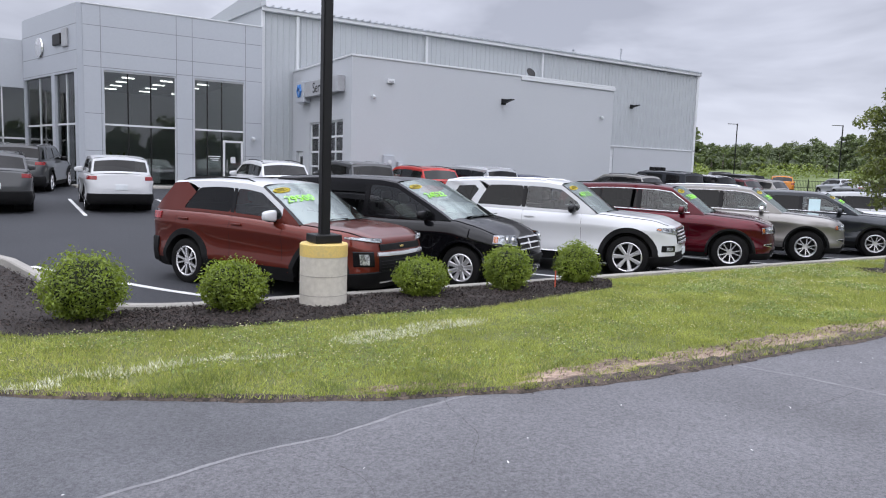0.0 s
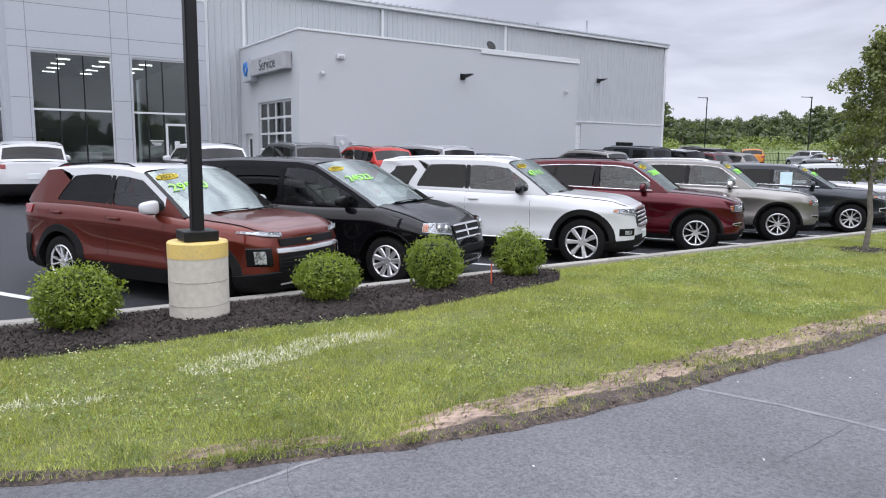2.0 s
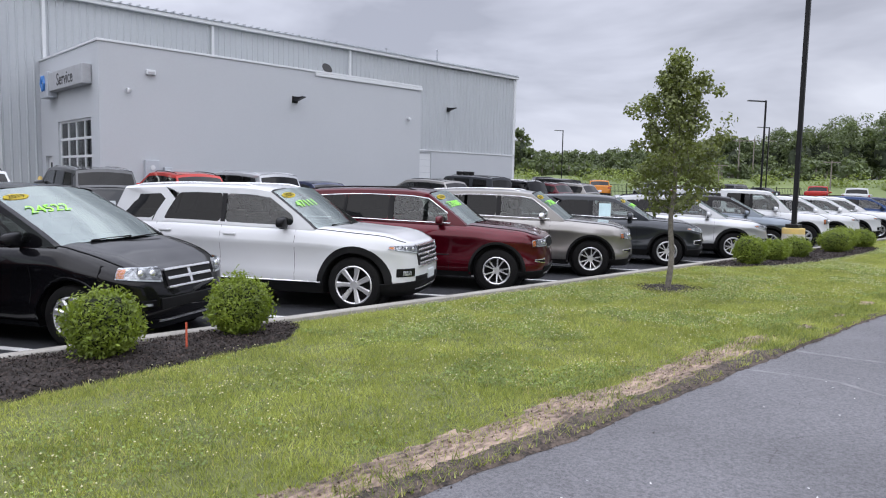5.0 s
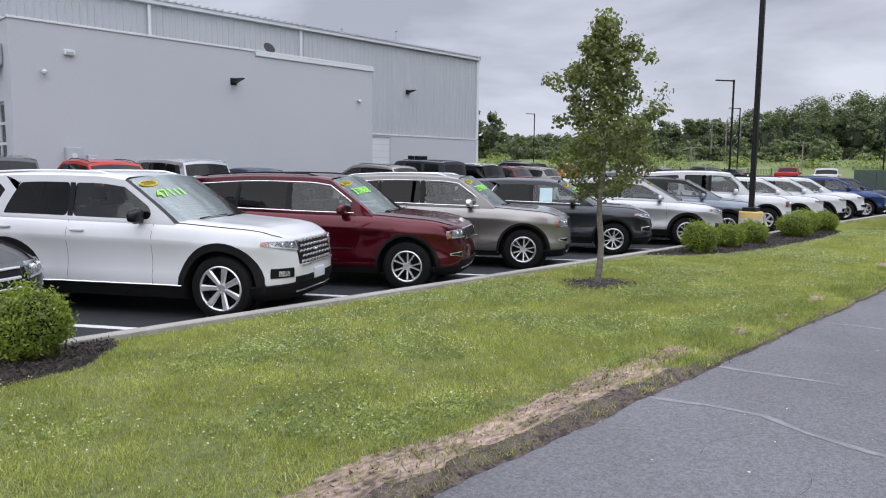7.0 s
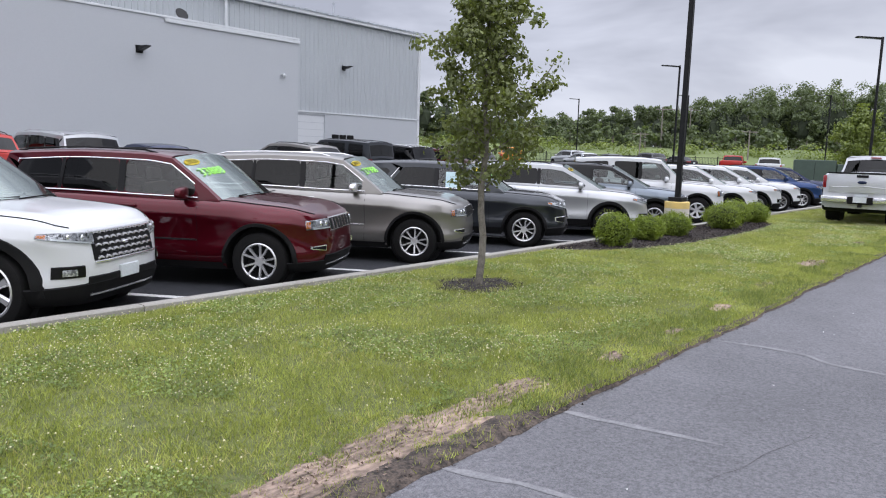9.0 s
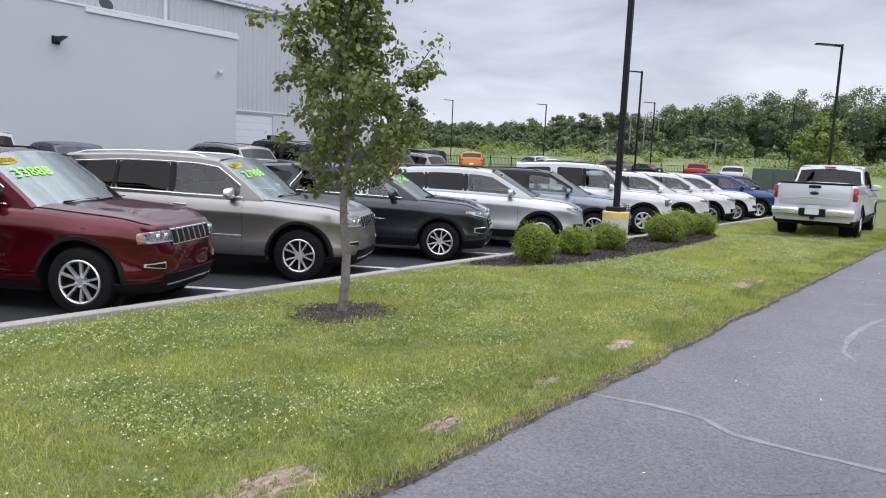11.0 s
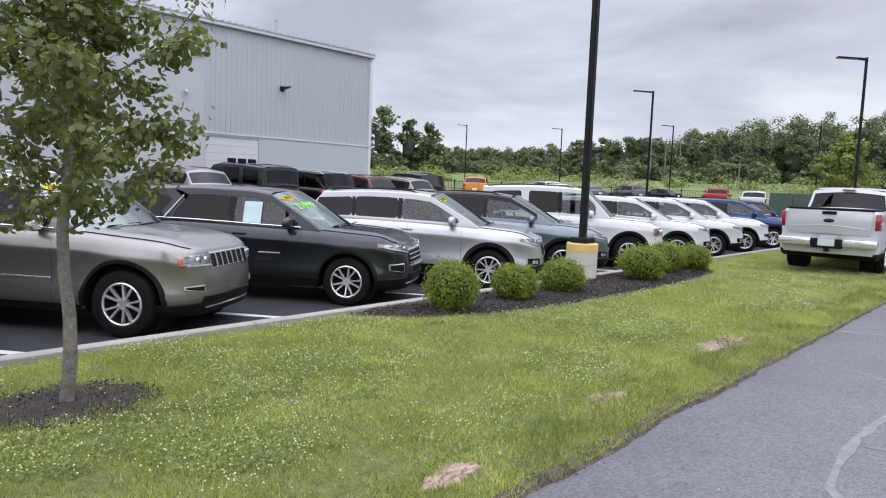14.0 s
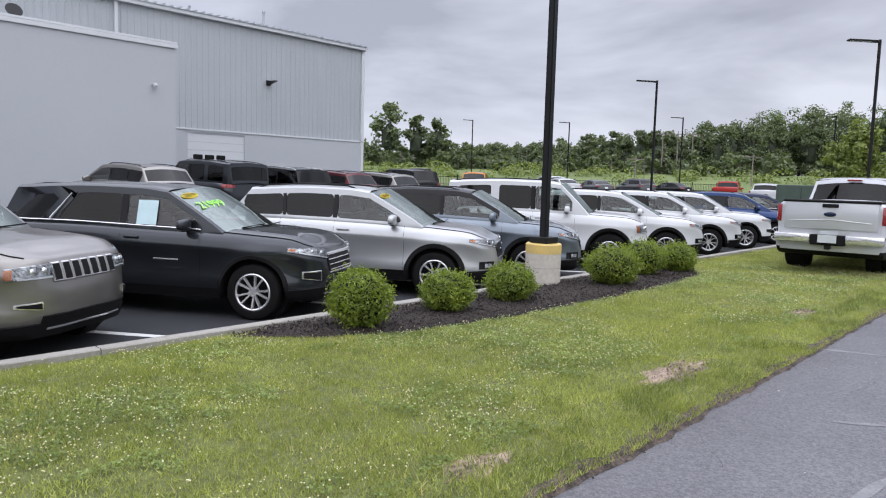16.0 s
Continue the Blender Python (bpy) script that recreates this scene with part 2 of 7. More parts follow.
def add_box(bm, x0, x1, y0, y1, z0, z1, bevel=0.0, m=None):
    r = bmesh.ops.create_cube(bm, size=1)
    bmesh.ops.transform(bm, matrix=Matrix.Translation(((x0 + x1) / 2, (y0 + y1) / 2, (z0 + z1) / 2)) @ Matrix.Diagonal((x1 - x0, y1 - y0, z1 - z0, 1)), verts=r["verts"])
    vs = r["verts"]
    if bevel:
        es = list({e for v in vs for e in v.link_edges})
        out = bmesh.ops.bevel(bm, geom=es, offset=bevel, segments=2, affect="EDGES", profile=0.5)
        vs = list({v for f in out["faces"] for v in f.verts} | {v for v in vs if v.is_valid})
    if m is not None:
        bmesh.ops.transform(bm, matrix=m, verts=vs)
    return bm


def box(x0, x1, y0, y1, z0, z1, bevel=0.0, m=None):
    return add_box(bmesh.new(), x0, x1, y0, y1, z0, z1, bevel, m)


def add_tube(bm, pts, radii, sides=8, cap=True):
    rings = []
    for i, (p, r) in enumerate(zip(pts, radii)):
        p = Vector(p)
        a = Vector(pts[max(i - 1, 0)]); b = Vector(pts[min(i + 1, len(pts) - 1)])
        d = (b - a).normalized() if (b - a).length > 1e-6 else Vector((0, 0, 1))
        u = d.orthogonal().normalized() if abs(d.z) < 0.99 else Vector((1, 0, 0))
        v = d.cross(u).normalized()
        rings.append([bm.verts.new(p + r * (math.cos(k * math.tau / sides) * u + math.sin(k * math.tau / sides) * v)) for k in range(sides)])
    for a, b in zip(rings, rings[1:]):
        off = min(range(sides), key=lambda s: sum((a[k].co - b[(k + s) % sides].co).length for k in range(0, sides, 2)))
        for k in range(sides):
            bm.faces.new((a[k], a[(k + 1) % sides], b[(k + 1 + off) % sides], b[(k + off) % sides]))
    if cap:
        bm.faces.new(rings[0]); bm.faces.new(rings[-1])
    return bm


def lathe(profile, sides=28, axis="z", closed=False):
    """A turned shape from (radius, height) pairs."""
    bm = bmesh.new()
    rings = []
    for r, h in profile:
        ring = []
        for k in range(sides):
            a = k * math.tau / sides
            ring.append(bm.verts.new((r * math.cos(a), r * math.sin(a), h) if axis == "z" else (r * math.cos(a), h, r * math.sin(a))))
        rings.append(ring)
    for a, b in zip(rings, rings[1:] + (rings[:1] if closed else [])):
        for k in range(sides):
            bm.faces.new((a[k], a[(k + 1) % sides], b[(k + 1) % sides], b[k]))
    if not closed:
        for ring in (rings[0], rings[-1]):
            if (ring[0].co - ring[1].co).length > 1e-5:
                bm.faces.new(ring)
    return bm


def strip(points_a, points_b):
    bm = bmesh.new()
    a = [bm.verts.new(p) for p in points_a]; b = [bm.verts.new(p) for p in points_b]
    for k in range(len(a) - 1):
        bm.faces.new((a[k], a[k + 1], b[k + 1], b[k]))
    return bm


def raw_mesh(name, verts, faces_quads):
    """A large mesh from arrays: verts n x 3, faces m x k."""
    v, f = np.asarray(verts, np.float32), np.asarray(faces_quads, np.int32)
    me = bpy.data.meshes.new(name)
    me.vertices.add(len(v)); me.vertices.foreach_set("co", v.ravel())
    k = f.shape[1]
    me.loops.add(f.size); me.loops.foreach_set("vertex_index", f.ravel())
    me.polygons.add(len(f)); me.polygons.foreach_set("loop_start", np.arange(0, f.size, k, dtype=np.int32))
    me.update(calc_edges=True)
    return me


def leaves(centres, normals, length, width, rng, fold=0.25):
    """Folded leaves of two quads each at the centres, facing the normals."""
    n = len(centres)
    nrm = normals / np.maximum(np.linalg.norm(normals, axis=1, keepdims=True), 1e-6)
    t = rng.normal(size=(n, 3)); t -= (t * nrm).sum(1, keepdims=True) * nrm
    t /= np.maximum(np.linalg.norm(t, axis=1, keepdims=True), 1e-6)
    s = np.cross(nrm, t)
    L = (length * rng.uniform(0.6, 1.3, (n, 1))); W = (width * rng.uniform(0.6, 1.3, (n, 1)))
    base, tip = centres - t * L / 2, centres + t * L / 2 - nrm * L * 0.15
    a, b = centres + s * W / 2 - nrm * W * fold, centres - s * W / 2 - nrm * W * fold
    v = np.stack([base, a, tip, b], 1).reshape(-1, 3)
    i = np.arange(n)[:, None] * 4
    return v, np.concatenate([i + [0, 1, 2], i + [0, 2, 3]])


def round_leaves(centres, normals, length, width, rng):
    """Leaves with a rounded outline and a curled tip, four triangles each."""
    n = len(centres)
    nrm = normals / np.maximum(np.linalg.norm(normals, axis=1, keepdims=True), 1e-6)
    t = rng.normal(size=(n, 3)) + np.array([0, 0, -.5]); t -= (t * nrm).sum(1, keepdims=True) * nrm
    t /= np.maximum(np.linalg.norm(t, axis=1, keepdims=True), 1e-6)
    s = np.cross(nrm, t)
    L = length * rng.uniform(.6, 1.25, (n, 1)); W = width * rng.uniform(.7, 1.2, (n, 1))
    v = np.stack([centres - t * L * .5, centres - t * L * .15 + s * W * .5 - nrm * W * .18, centres + t * L * .22 + s * W * .36 - nrm * W * .2,
                  centres + t * L * .55 - nrm * L * .22, centres + t * L * .22 - s * W * .36 - nrm * W * .2, centres - t * L * .15 - s * W * .5 - nrm * W * .18], 1).reshape(-1, 3)
    i = np.arange(n)[:, None] * 6
    return v, np.concatenate([i + [0, 1, 2], i + [0, 2, 3], i + [0, 3, 4], i + [0, 4, 5]])


def text(body, size, mat, parent, m, name="lettering", label="", extrude=0.002, align="CENTER"):
    cu = bpy.data.curves.new(name, "FONT")
    cu.body, cu.size, cu.align_x, cu.align_y, cu.extrude = body, size, align, "CENTER", extrude
    cu.resolution_u = 3
    cu.materials.append(mat)
    ob = new(name, cu)
    ob.parent = parent
    ob.matrix_basis = m
    return tagged(ob, label)


# ---- ground ----
def lot_z(y):
    return -0.20 + 0.75 * min(max((y - 11.0) / 22.0, 0.0), 1.0)


def road_edge(x):
    """y of the road's edge: it flares towards an entrance at small x."""
    return 3.98 + (0.0 if x > 5.2 else 0.065 * (5.2 - x) ** 2) + 0.05 * noise.noise((x * 0.7, 3.1, 0)) + 0.03 * noise.noise((x * 2.3, 8.1, 0)) + 0.016 * noise.noise((x * 6.0, 1.7, 0))


def sheet(name, xs, ys, z, mat, label, category, kind="structure"):
    X, Y = np.meshgrid(np.array(xs), np.array(ys), indexing="ij")
    Z = np.vectorize(z)(X, Y)
    nx, ny = X.shape
    i = np.arange(nx * ny).reshape(nx, ny)
    f = np.stack([i[:-1, :-1], i[1:, :-1], i[1:, 1:], i[:-1, 1:]], -1).reshape(-1, 4)
    me = raw_mesh(name, np.stack([X, Y, Z], -1).reshape(-1, 3), f)
    return tagged(part(name, me, mat, smooth=True), label, category, kind=kind)


M_FIELD = material("rough_field_grass", (0.155, 0.195, 0.062), 0.9, second=(0.10, 0.135, 0.045), scale=0.06, fine=1.2, amount=0.8)
def ease(k):
    k = min(max(k, 0.0), 1.0)
    return k * k * (3 - 2 * k)


def field_z(x, y):
    """The field climbs gently towards the woods."""
    base = lot_z(y) - 0.12 if y > 8.5 else -0.14
    return base + 3.3 * ease((math.hypot(x - 14, y - 2) - 80) / 42) * ease((y - 4) / 12) * ease((x - 30) / 20)


sheet("ground", [-900, -200, -60, 0, 30, *range(36, 170, 6), 220, 400, 1500], [-900, -100, -20, 4, 8, 9, 11, 16, 22, 28, *range(33, 170, 6), 220, 400, 1500],
      field_z, M_FIELD, "rough green field grass climbing towards the woods", "field")
sheet("road", [-60, -20, -5, 0, 5, 10, 20, 40, 80, 160], [-14, -6, -2, 0, 2, 4, 5.9, 6.4, 8.2], lambda x, y: -0.012 - (0.06 if y > 6 else 0), M_ASPHALT,
      "worn grey asphalt road with pale sealed cracks", "road")
lot = sheet("car_park", [0.2, 1.2, 2.5, 8, 16, 30, 60, 78], [8.70, 9, 11, 12, 16, 20, 24, 28, 31, 33, 45, 58], lambda x, y: lot_z(y), M_LOT,
            "dark new asphalt car park with white stall lines", "car park")
sheet("entrance_drive", [-40, -20, -6, 0.5], [8.2, 11, 16, 20, 24, 28, 33, 45, 80], lambda x, y: lot_z(y) - 0.004, M_LOT, "dark asphalt drive beside the parked cars", "drive")

# turf: denser near the walk
M_TURF = material("turf_soil", (0.165, 0.185, 0.055), 0.95, second=(0.070, 0.080, 0.028), scale=9, fine=28, bump=0.8, bump_scale=60, amount=0.7)


def turf_height(x, y):
    return 0.015 * noise.noise((x * 0.6, y * 0.6, 0)) + 0.012 * noise.noise((x * 2.5, y * 2.5, 4)) + 0.012 - 0.055 * min(max((y - 8.0) / 0.45, 0.0), 1.0)


xs = np.concatenate([np.arange(-3, 34, 0.22), np.arange(34, 90, 2.0)])
rows_v, rows_f = [], []
COLS = 22
for i, x in enumerate(xs):
    e = road_edge(float(x))
    for j in range(COLS):
        k = j / (COLS - 1)
        y = e + (8.52 - e) * k
        rows_v.append((x, y, turf_height(float(x), y) - (0.02 if j == 0 else 0)))
for i in range(len(xs) - 1):
    for j in range(COLS - 1):
        a = i * COLS + j
        rows_f.append((a, a + COLS, a + COLS + 1, a + 1))
tagged(part("grass_verge", raw_mesh("grass_verge", rows_v, rows_f), M_TURF, smooth=True), "sunless green verge of mown grass and clover beside the road", "grass verge", kind="structure")


# bare soil as thin uneven patches over the turf
def soil_patch(cx, cy, rx, ry, turn, seed, label):
    bm = bmesh.new()
    n = 72
    rings = []
    for q in (1.0, 0.86, 0.45):
        ring = []
        for k in range(n):
            a = k * math.tau / n
            r = q * (1 + 0.42 * noise.noise((math.cos(a) * 1.9 + seed, math.sin(a) * 1.9, seed * 0.7)) + 0.26 * noise.noise((math.cos(a) * 5, math.sin(a) * 5, seed)) + 0.28 * noise.noise((math.cos(a) * 13, math.sin(a) * 13, seed)))
            x, y = rx * r * math.cos(a), ry * r * math.sin(a)
            c, s = math.cos(turn), math.sin(turn)
            X, Y = cx + x * c - y * s, cy + x * s + y * c
            h = turf_height(X, Y) + (-0.002 if q == 1.0 else 0.007 + 0.012 * noise.noise((X * 9, Y * 9, 1)))
            ring.append(bm.verts.new((X, Y, h)))
        rings.append(ring)
    for a, b in zip(rings, rings[1:]):
        for k in range(n):
            bm.faces.new((a[k], a[(k + 1) % n], b[(k + 1) % n], b[k]))
    bm.faces.new(rings[-1])
    return tagged(part("soil_patch", bm, M_STONE, smooth=True), label, "bare soil", group="bare patches in the verge", kind="structure")


SOILS = [(4.3, 4.34, 0.8, 0.17, 0.0), (5.6, 4.28, 0.9, 0.18, -0.02), (6.8, 4.32, 0.95, 0.20, 0.0), (8.1, 4.29, 0.9, 0.20, 0.03), (9.3, 4.30, 0.8, 0.17, 0.0), (10.0, 4.34, 0.6, 0.20, 0.1),
         (10.6, 4.36, 0.7, 0.18, 0.0), (11.5, 4.40, 0.5, 0.15, 0.05), (12.9, 4.32, 0.22, 0.09, 0.1), (14.2, 4.30, 0.14, 0.07, 0.0), (15.6, 4.38, 0.26, 0.10, 0.0),
         (17.6, 4.5, 0.28, 0.13, 0.0), (20.4, 4.58, 0.62, 0.19, 0.02), (24.6, 4.72, 0.4, 0.14, 0.0), (2.6, 4.62, 0.5, 0.08, -0.3)]
for i, (x, y, a, b, r) in enumerate(SOILS):
    soil_patch(x, y, a, b, r, i * 3.7 + 1, "dry brown bare soil worn into the grass by the road")


# crack sealer: pale wandering bands on the road
def crack(pts, width, seed):
    a, b = [], []
    fine = []
    for (x0, y0), (x1, y1) in zip(pts, pts[1:]):
        n = max(2, int(math.hypot(x1 - x0, y1 - y0) / 0.12))
        for k in range(n):
            u = k / n
            fine.append((x0 + (x1 - x0) * u, y0 + (y1 - y0) * u))
    fine.append(pts[-1])
    for i, (x, y) in enumerate(fine):
        x1, y1 = fine[min(i + 1, len(fine) - 1)]; x0, y0 = fine[max(i - 1, 0)]
        d = math.hypot(x1 - x0, y1 - y0) or 1
        nx, ny = -(y1 - y0) / d, (x1 - x0) / d
        o = 0.03 * noise.noise((x * 1.3, y * 1.3, seed)) + 0.02 * noise.noise((x * 5, y * 5, seed))
        w = 1.15 * width * (0.5 + 1.0 * abs(noise.noise((x * 3, y * 3, seed + 9)))) * (0.3 if i in (0, len(fine) - 1) else 1)
        a.append((x + nx * (o + w), y + ny * (o + w), -0.0098 + seed * .00012)); b.append((x + nx * (o - w), y + ny * (o - w), -0.0098 + seed * .00012))
    return tagged(part("sealed_crack", strip(a, b), M_SEAL), "pale grey sealed crack across the asphalt road", "sealed crack", group="sealed cracks", kind="structure")


# the entrance was laid later, in darker asphalt, up to a wandering seam
M_APRON = material("darker_asphalt", (0.138, 0.140, 0.150), 0.78, second=(0.066, 0.067, 0.075), scale=46, fine=130, bump=0.7, bump_scale=120, amount=0.5, broad=0.18, broad_scale=0.7)
SEAM_X, SEAM_Y = (-20, -1.5, .3, 1.14, 1.74, 2.39, 3.06), (-1.5, 3.25, 3.75, 3.94, 4.01, 4.22, 4.32)
apron_x = [-20.0, -14.0, -8.0, -4.0] + [float(x) for x in np.linspace(-2.4, 2.7, 30)]
apron_lo = [(x, float(np.interp(x, SEAM_X, SEAM_Y)), -.0105) for x in apron_x]
apron_hi = [(x, max(lo[1], min(road_edge(x) + .03, 8.1)), -.0105) for x, lo in zip(apron_x, apron_lo)]
bm = strip(apron_lo, apron_hi)
tagged(part("entrance_apron", bm, M_APRON), "darker asphalt of the entrance beyond a seam in the road", "road", kind="structure")
# dark crumbling soil along the asphalt's edge
edge_rows = []
for x in np.arange(-2.5, 36, .09):
    x = float(x)
    e = road_edge(x)
    reach = .10 + .13 * ease((x - 3.4) / .8) * ease((12 - x) / 1.5) + .08 * noise.noise((x * 2.2, 4, 5)) + .05 * noise.noise((x * 6.5, 1, 3))
    row = [(x, e - .02 - .05 * abs(noise.noise((x * 4, 0, 5))), -.0100)]
    for k in (.25, .6, 1.0):
        y = e + reach * k
        row.append((x, y, max(turf_height(x, y), turf_height(x, y) - .02 + .02) + (.010 if k < 1 else -.004) + .006 * noise.noise((x * 9, y * 9, 2))))
    edge_rows.append(row)
M_EDGE = material("dark_edge_soil", (0.115, 0.088, 0.070), .95, second=(0.026, 0.021, 0.018), scale=8, fine=45, bump=1.0, bump_scale=35, amount=.35)
tagged(part("soil_edge", raw_mesh("soil_edge", [p for r in edge_rows for p in r], [(i * 4 + k, i * 4 + 4 + k, i * 4 + 5 + k, i * 4 + 1 + k) for i in range(len(edge_rows) - 1) for k in range(3)]), M_EDGE, smooth=True), "dark crumbling soil along the edge of the asphalt", "soil", kind="structure")
crack([(0.3, 3.75), (1.14, 3.94), (1.74, 4.01), (2.39, 4.22), (3.06, 4.32)], 0.020, 1)
crack([(5.66, 4.02), (5.8, 3.65), (5.9, 3.4), (6.02, 2.8), (6.1, 1.6)], 0.024, 2)
crack([(10.41, 3.98), (10.57, 3.58), (10.62, 3.2), (10.48, 2.87), (10.41, 2.5), (10.6, 1.6), (10.5, 0.6)], 0.032, 3)
crack([(11.6, 4.0), (11.67, 3.5), (11.81, 3.0)], 0.03, 4)
crack([(14.2, 4.0), (14.32, 3.55), (14.33, 3.17), (14.16, 2.93), (14.16, 2.5), (14.2, 2.1), (14.4, 1.2)], 0.036, 5)
crack([(19.4, 2.72), (19.1, 2.78), (18.75, 2.83), (18.2, 2.88), (17.6, 2.87), (17.3, 2.84), (17.1, 2.8), (16.8, 2.66)], 0.034, 6)
crack([(20.05, 3.3), (20.2, 3.05), (20.4, 2.8)], 0.03, 7)
crack([(22.54, 3.98), (22.75, 3.4), (23.0, 2.9), (23.2, 1.8)], 0.04, 8)
crack([(18.0, 2.85), (18.2, 2.2), (18.7, 1.6)], 0.02, 9)
crack([(28.2, 4.0), (28.6, 3.0), (29.0, 1.8)], 0.04, 10)



M_HAIR = material("crack_shadow_dirt", (0.085, 0.082, 0.082), .95, second=(0.05, 0.048, 0.048), scale=8, fine=60)


def hairline(x, y, turn, length, seed):
    """A fine dark crack that wanders over the asphalt."""
    a, b = [], []
    for k in range(int(length / .05) + 1):
        turn += .9 * noise.noise((k * .31, seed * 3.3, 1)) * .35
        x, y = x + .05 * math.cos(turn), y + .05 * math.sin(turn)
        w = .0019 * (.4 + abs(noise.noise((k * .7, seed, 4))) * 2)
        nx, ny = -math.sin(turn) * w, math.cos(turn) * w
        a.append((x + nx, y + ny, -.0096)); b.append((x - nx, y - ny, -.0096))
    tagged(part("hairline_crack", strip(a, b), M_HAIR), "fine dark crack in the worn asphalt", "crack", group="hairline cracks", kind="structure")


for k, (x, y, turn, length) in enumerate(((.9, 2.6, .5, 1.6), (2.2, 3.2, .3, 1.4), (5.0, 2.9, .2, 1.5), (8.2, 2.9, .1, 1.7), (9.6, 3.2, .4, .9),
                                          (11.2, 2.9, -.2, 1.2), (13.3, 2.7, -.9, .8), (15.3, 3.0, .1, 1.6), (18.6, 3.5, .2, 1.2), (20.5, 3.4, .0, 1.5))):
    hairline(x, y, turn, length, k + 1)


# kerb in lengths of 3 m along the car park
def kerb_piece(pts, parent):
    bm = bmesh.new()
    prof = [(-0.085, -0.3), (-0.085, 0.008), (-0.07, 0.02), (0.05, 0.02), (0.072, 0.0), (0.085, -0.3)]
    rings = []
    for i, (x, y) in enumerate(pts):
        x1, y1 = pts[min(i + 1, len(pts) - 1)]; x0, y0 = pts[max(i - 1, 0)]
        d = math.hypot(x1 - x0, y1 - y0)
        nx, ny = -(y1 - y0) / d, (x1 - x0) / d
        rings.append([bm.verts.new((x + nx * o, y + ny * o, z)) for o, z in prof])
    for a, b in zip(rings, rings[1:]):
        for k in range(len(prof)):
            bm.faces.new((a[k], b[k], b[(k + 1) % len(prof)], a[(k + 1) % len(prof)]))
    bm.faces.new(rings[0]); bm.faces.new(rings[-1])
    part("kerb_length", bm, M_KERB, parent)


kerb = thing("kerb", "pale concrete kerb along the edge of the car park", "kerb", kind="structure")
x = 1.9
while x < 62:
    kerb_piece([(x + 0.006, 8.605), (min(x + 3.05, 62) - 0.006, 8.605)], kerb)
    x += 3.05
arc = [(1.89, 8.605)] + [(1.9 - 1.3 * math.sin(a), 9.905 - 1.3 * math.cos(a)) for a in np.linspace(0.12, math.pi / 2, 10)]
kerb_piece([(float(a), float(b)) for a, b in arc], kerb)
kerb_piece([(0.6, 9.92), (0.45, 11.5), (0.1, 13.5), (-0.6, 15.5), (-1.6, 17.2)], kerb)


# planting beds: dark bark mulch on the verge
def bed(outline, label, lift=1.0):
    bm = bmesh.new()
    c = Vector((sum(p[0] for p in outline) / len(outline), sum(p[1] for p in outline) / len(outline), 0))
    fine = []
    for (x0, y0), (x1, y1) in zip(outline, outline[1:] + outline[:1]):
        n = max(1, int(math.hypot(x1 - x0, y1 - y0) / 0.15))
        fine += [(x0 + (x1 - x0) * k / n, y0 + (y1 - y0) * k / n) for k in range(n)]
    rings = []
    for q, h in ((1.0, 0.0), (0.94, 0.02), (0.6, 0.03), (0.25, 0.03)):
        ring = []
        for x, y in fine:
            w = 0.05 * noise.noise((x * 2.5, y * 2.5, 3)) if y < 8.3 else 0
            X, Y = c.x + (x - c.x) * q, c.y + (y - c.y) * q + w
            ring.append(bm.verts.new((X, Y, turf_height(X, Y) + (0.006 + h) * lift + (0.012 * noise.noise((X * 5, Y * 5, 0)) if q < 1 else 0))))
        rings.append(ring)
    for a, b in zip(rings, rings[1:]):
        for k in range(len(a)):
            bm.faces.new((a[k], a[(k + 1) % len(a)], b[(k + 1) % len(a)], b[k]))
    bm.faces.new(rings[-1])
    return tagged(part("mulch_bed", bm, M_MULCH, smooth=True), label, "planting bed", group="planting beds", kind="structure")


BED_A = [(0.75, 7.42), (1.4, 7.2), (3.2, 7.12), (5.0, 7.05), (6.7, 7.3), (7.7, 7.5), (8.2, 8.0), (8.3, 8.5), (5, 8.515), (1.9, 8.515), (1.1, 8.55)]
BED_A2 = [(-1.6, 8.9), (-0.8, 8.1), (0.2, 7.55), (0.85, 7.38), (1.3, 8.2), (0.85, 8.9), (0.5, 9.9), (0.35, 11.3), (-0.1, 13.2), (-1.5, 12.5)]
BED_B = [(18.3, 8.35), (18.9, 7.6), (19.8, 7.2), (21.5, 7.0), (23.2, 6.95), (25.5, 7.0), (27.2, 7.2), (28.1, 7.7), (28.4, 8.5), (24, 8.515), (19, 8.515)]
bed(BED_A, "dark bark mulch bed with clipped round shrubs")
bed(BED_A2, "dark bark mulch bed at the rounded end of the kerb")
bed(BED_B, "dark bark mulch bed round the light pole and shrubs")
TREE = (14.6, 7.0)
bed([(TREE[0] + 0.60 * math.cos(a) * (1 + .3 * noise.noise((math.cos(a) * 2, math.sin(a) * 2, 6))), TREE[1] + 0.46 * math.sin(a) * (1 + .3 * noise.noise((math.cos(a) * 2, math.sin(a) * 2, 6)))) for a in np.linspace(0, math.tau, 22, endpoint=False)], "ring of dark mulch round the young tree", .45)

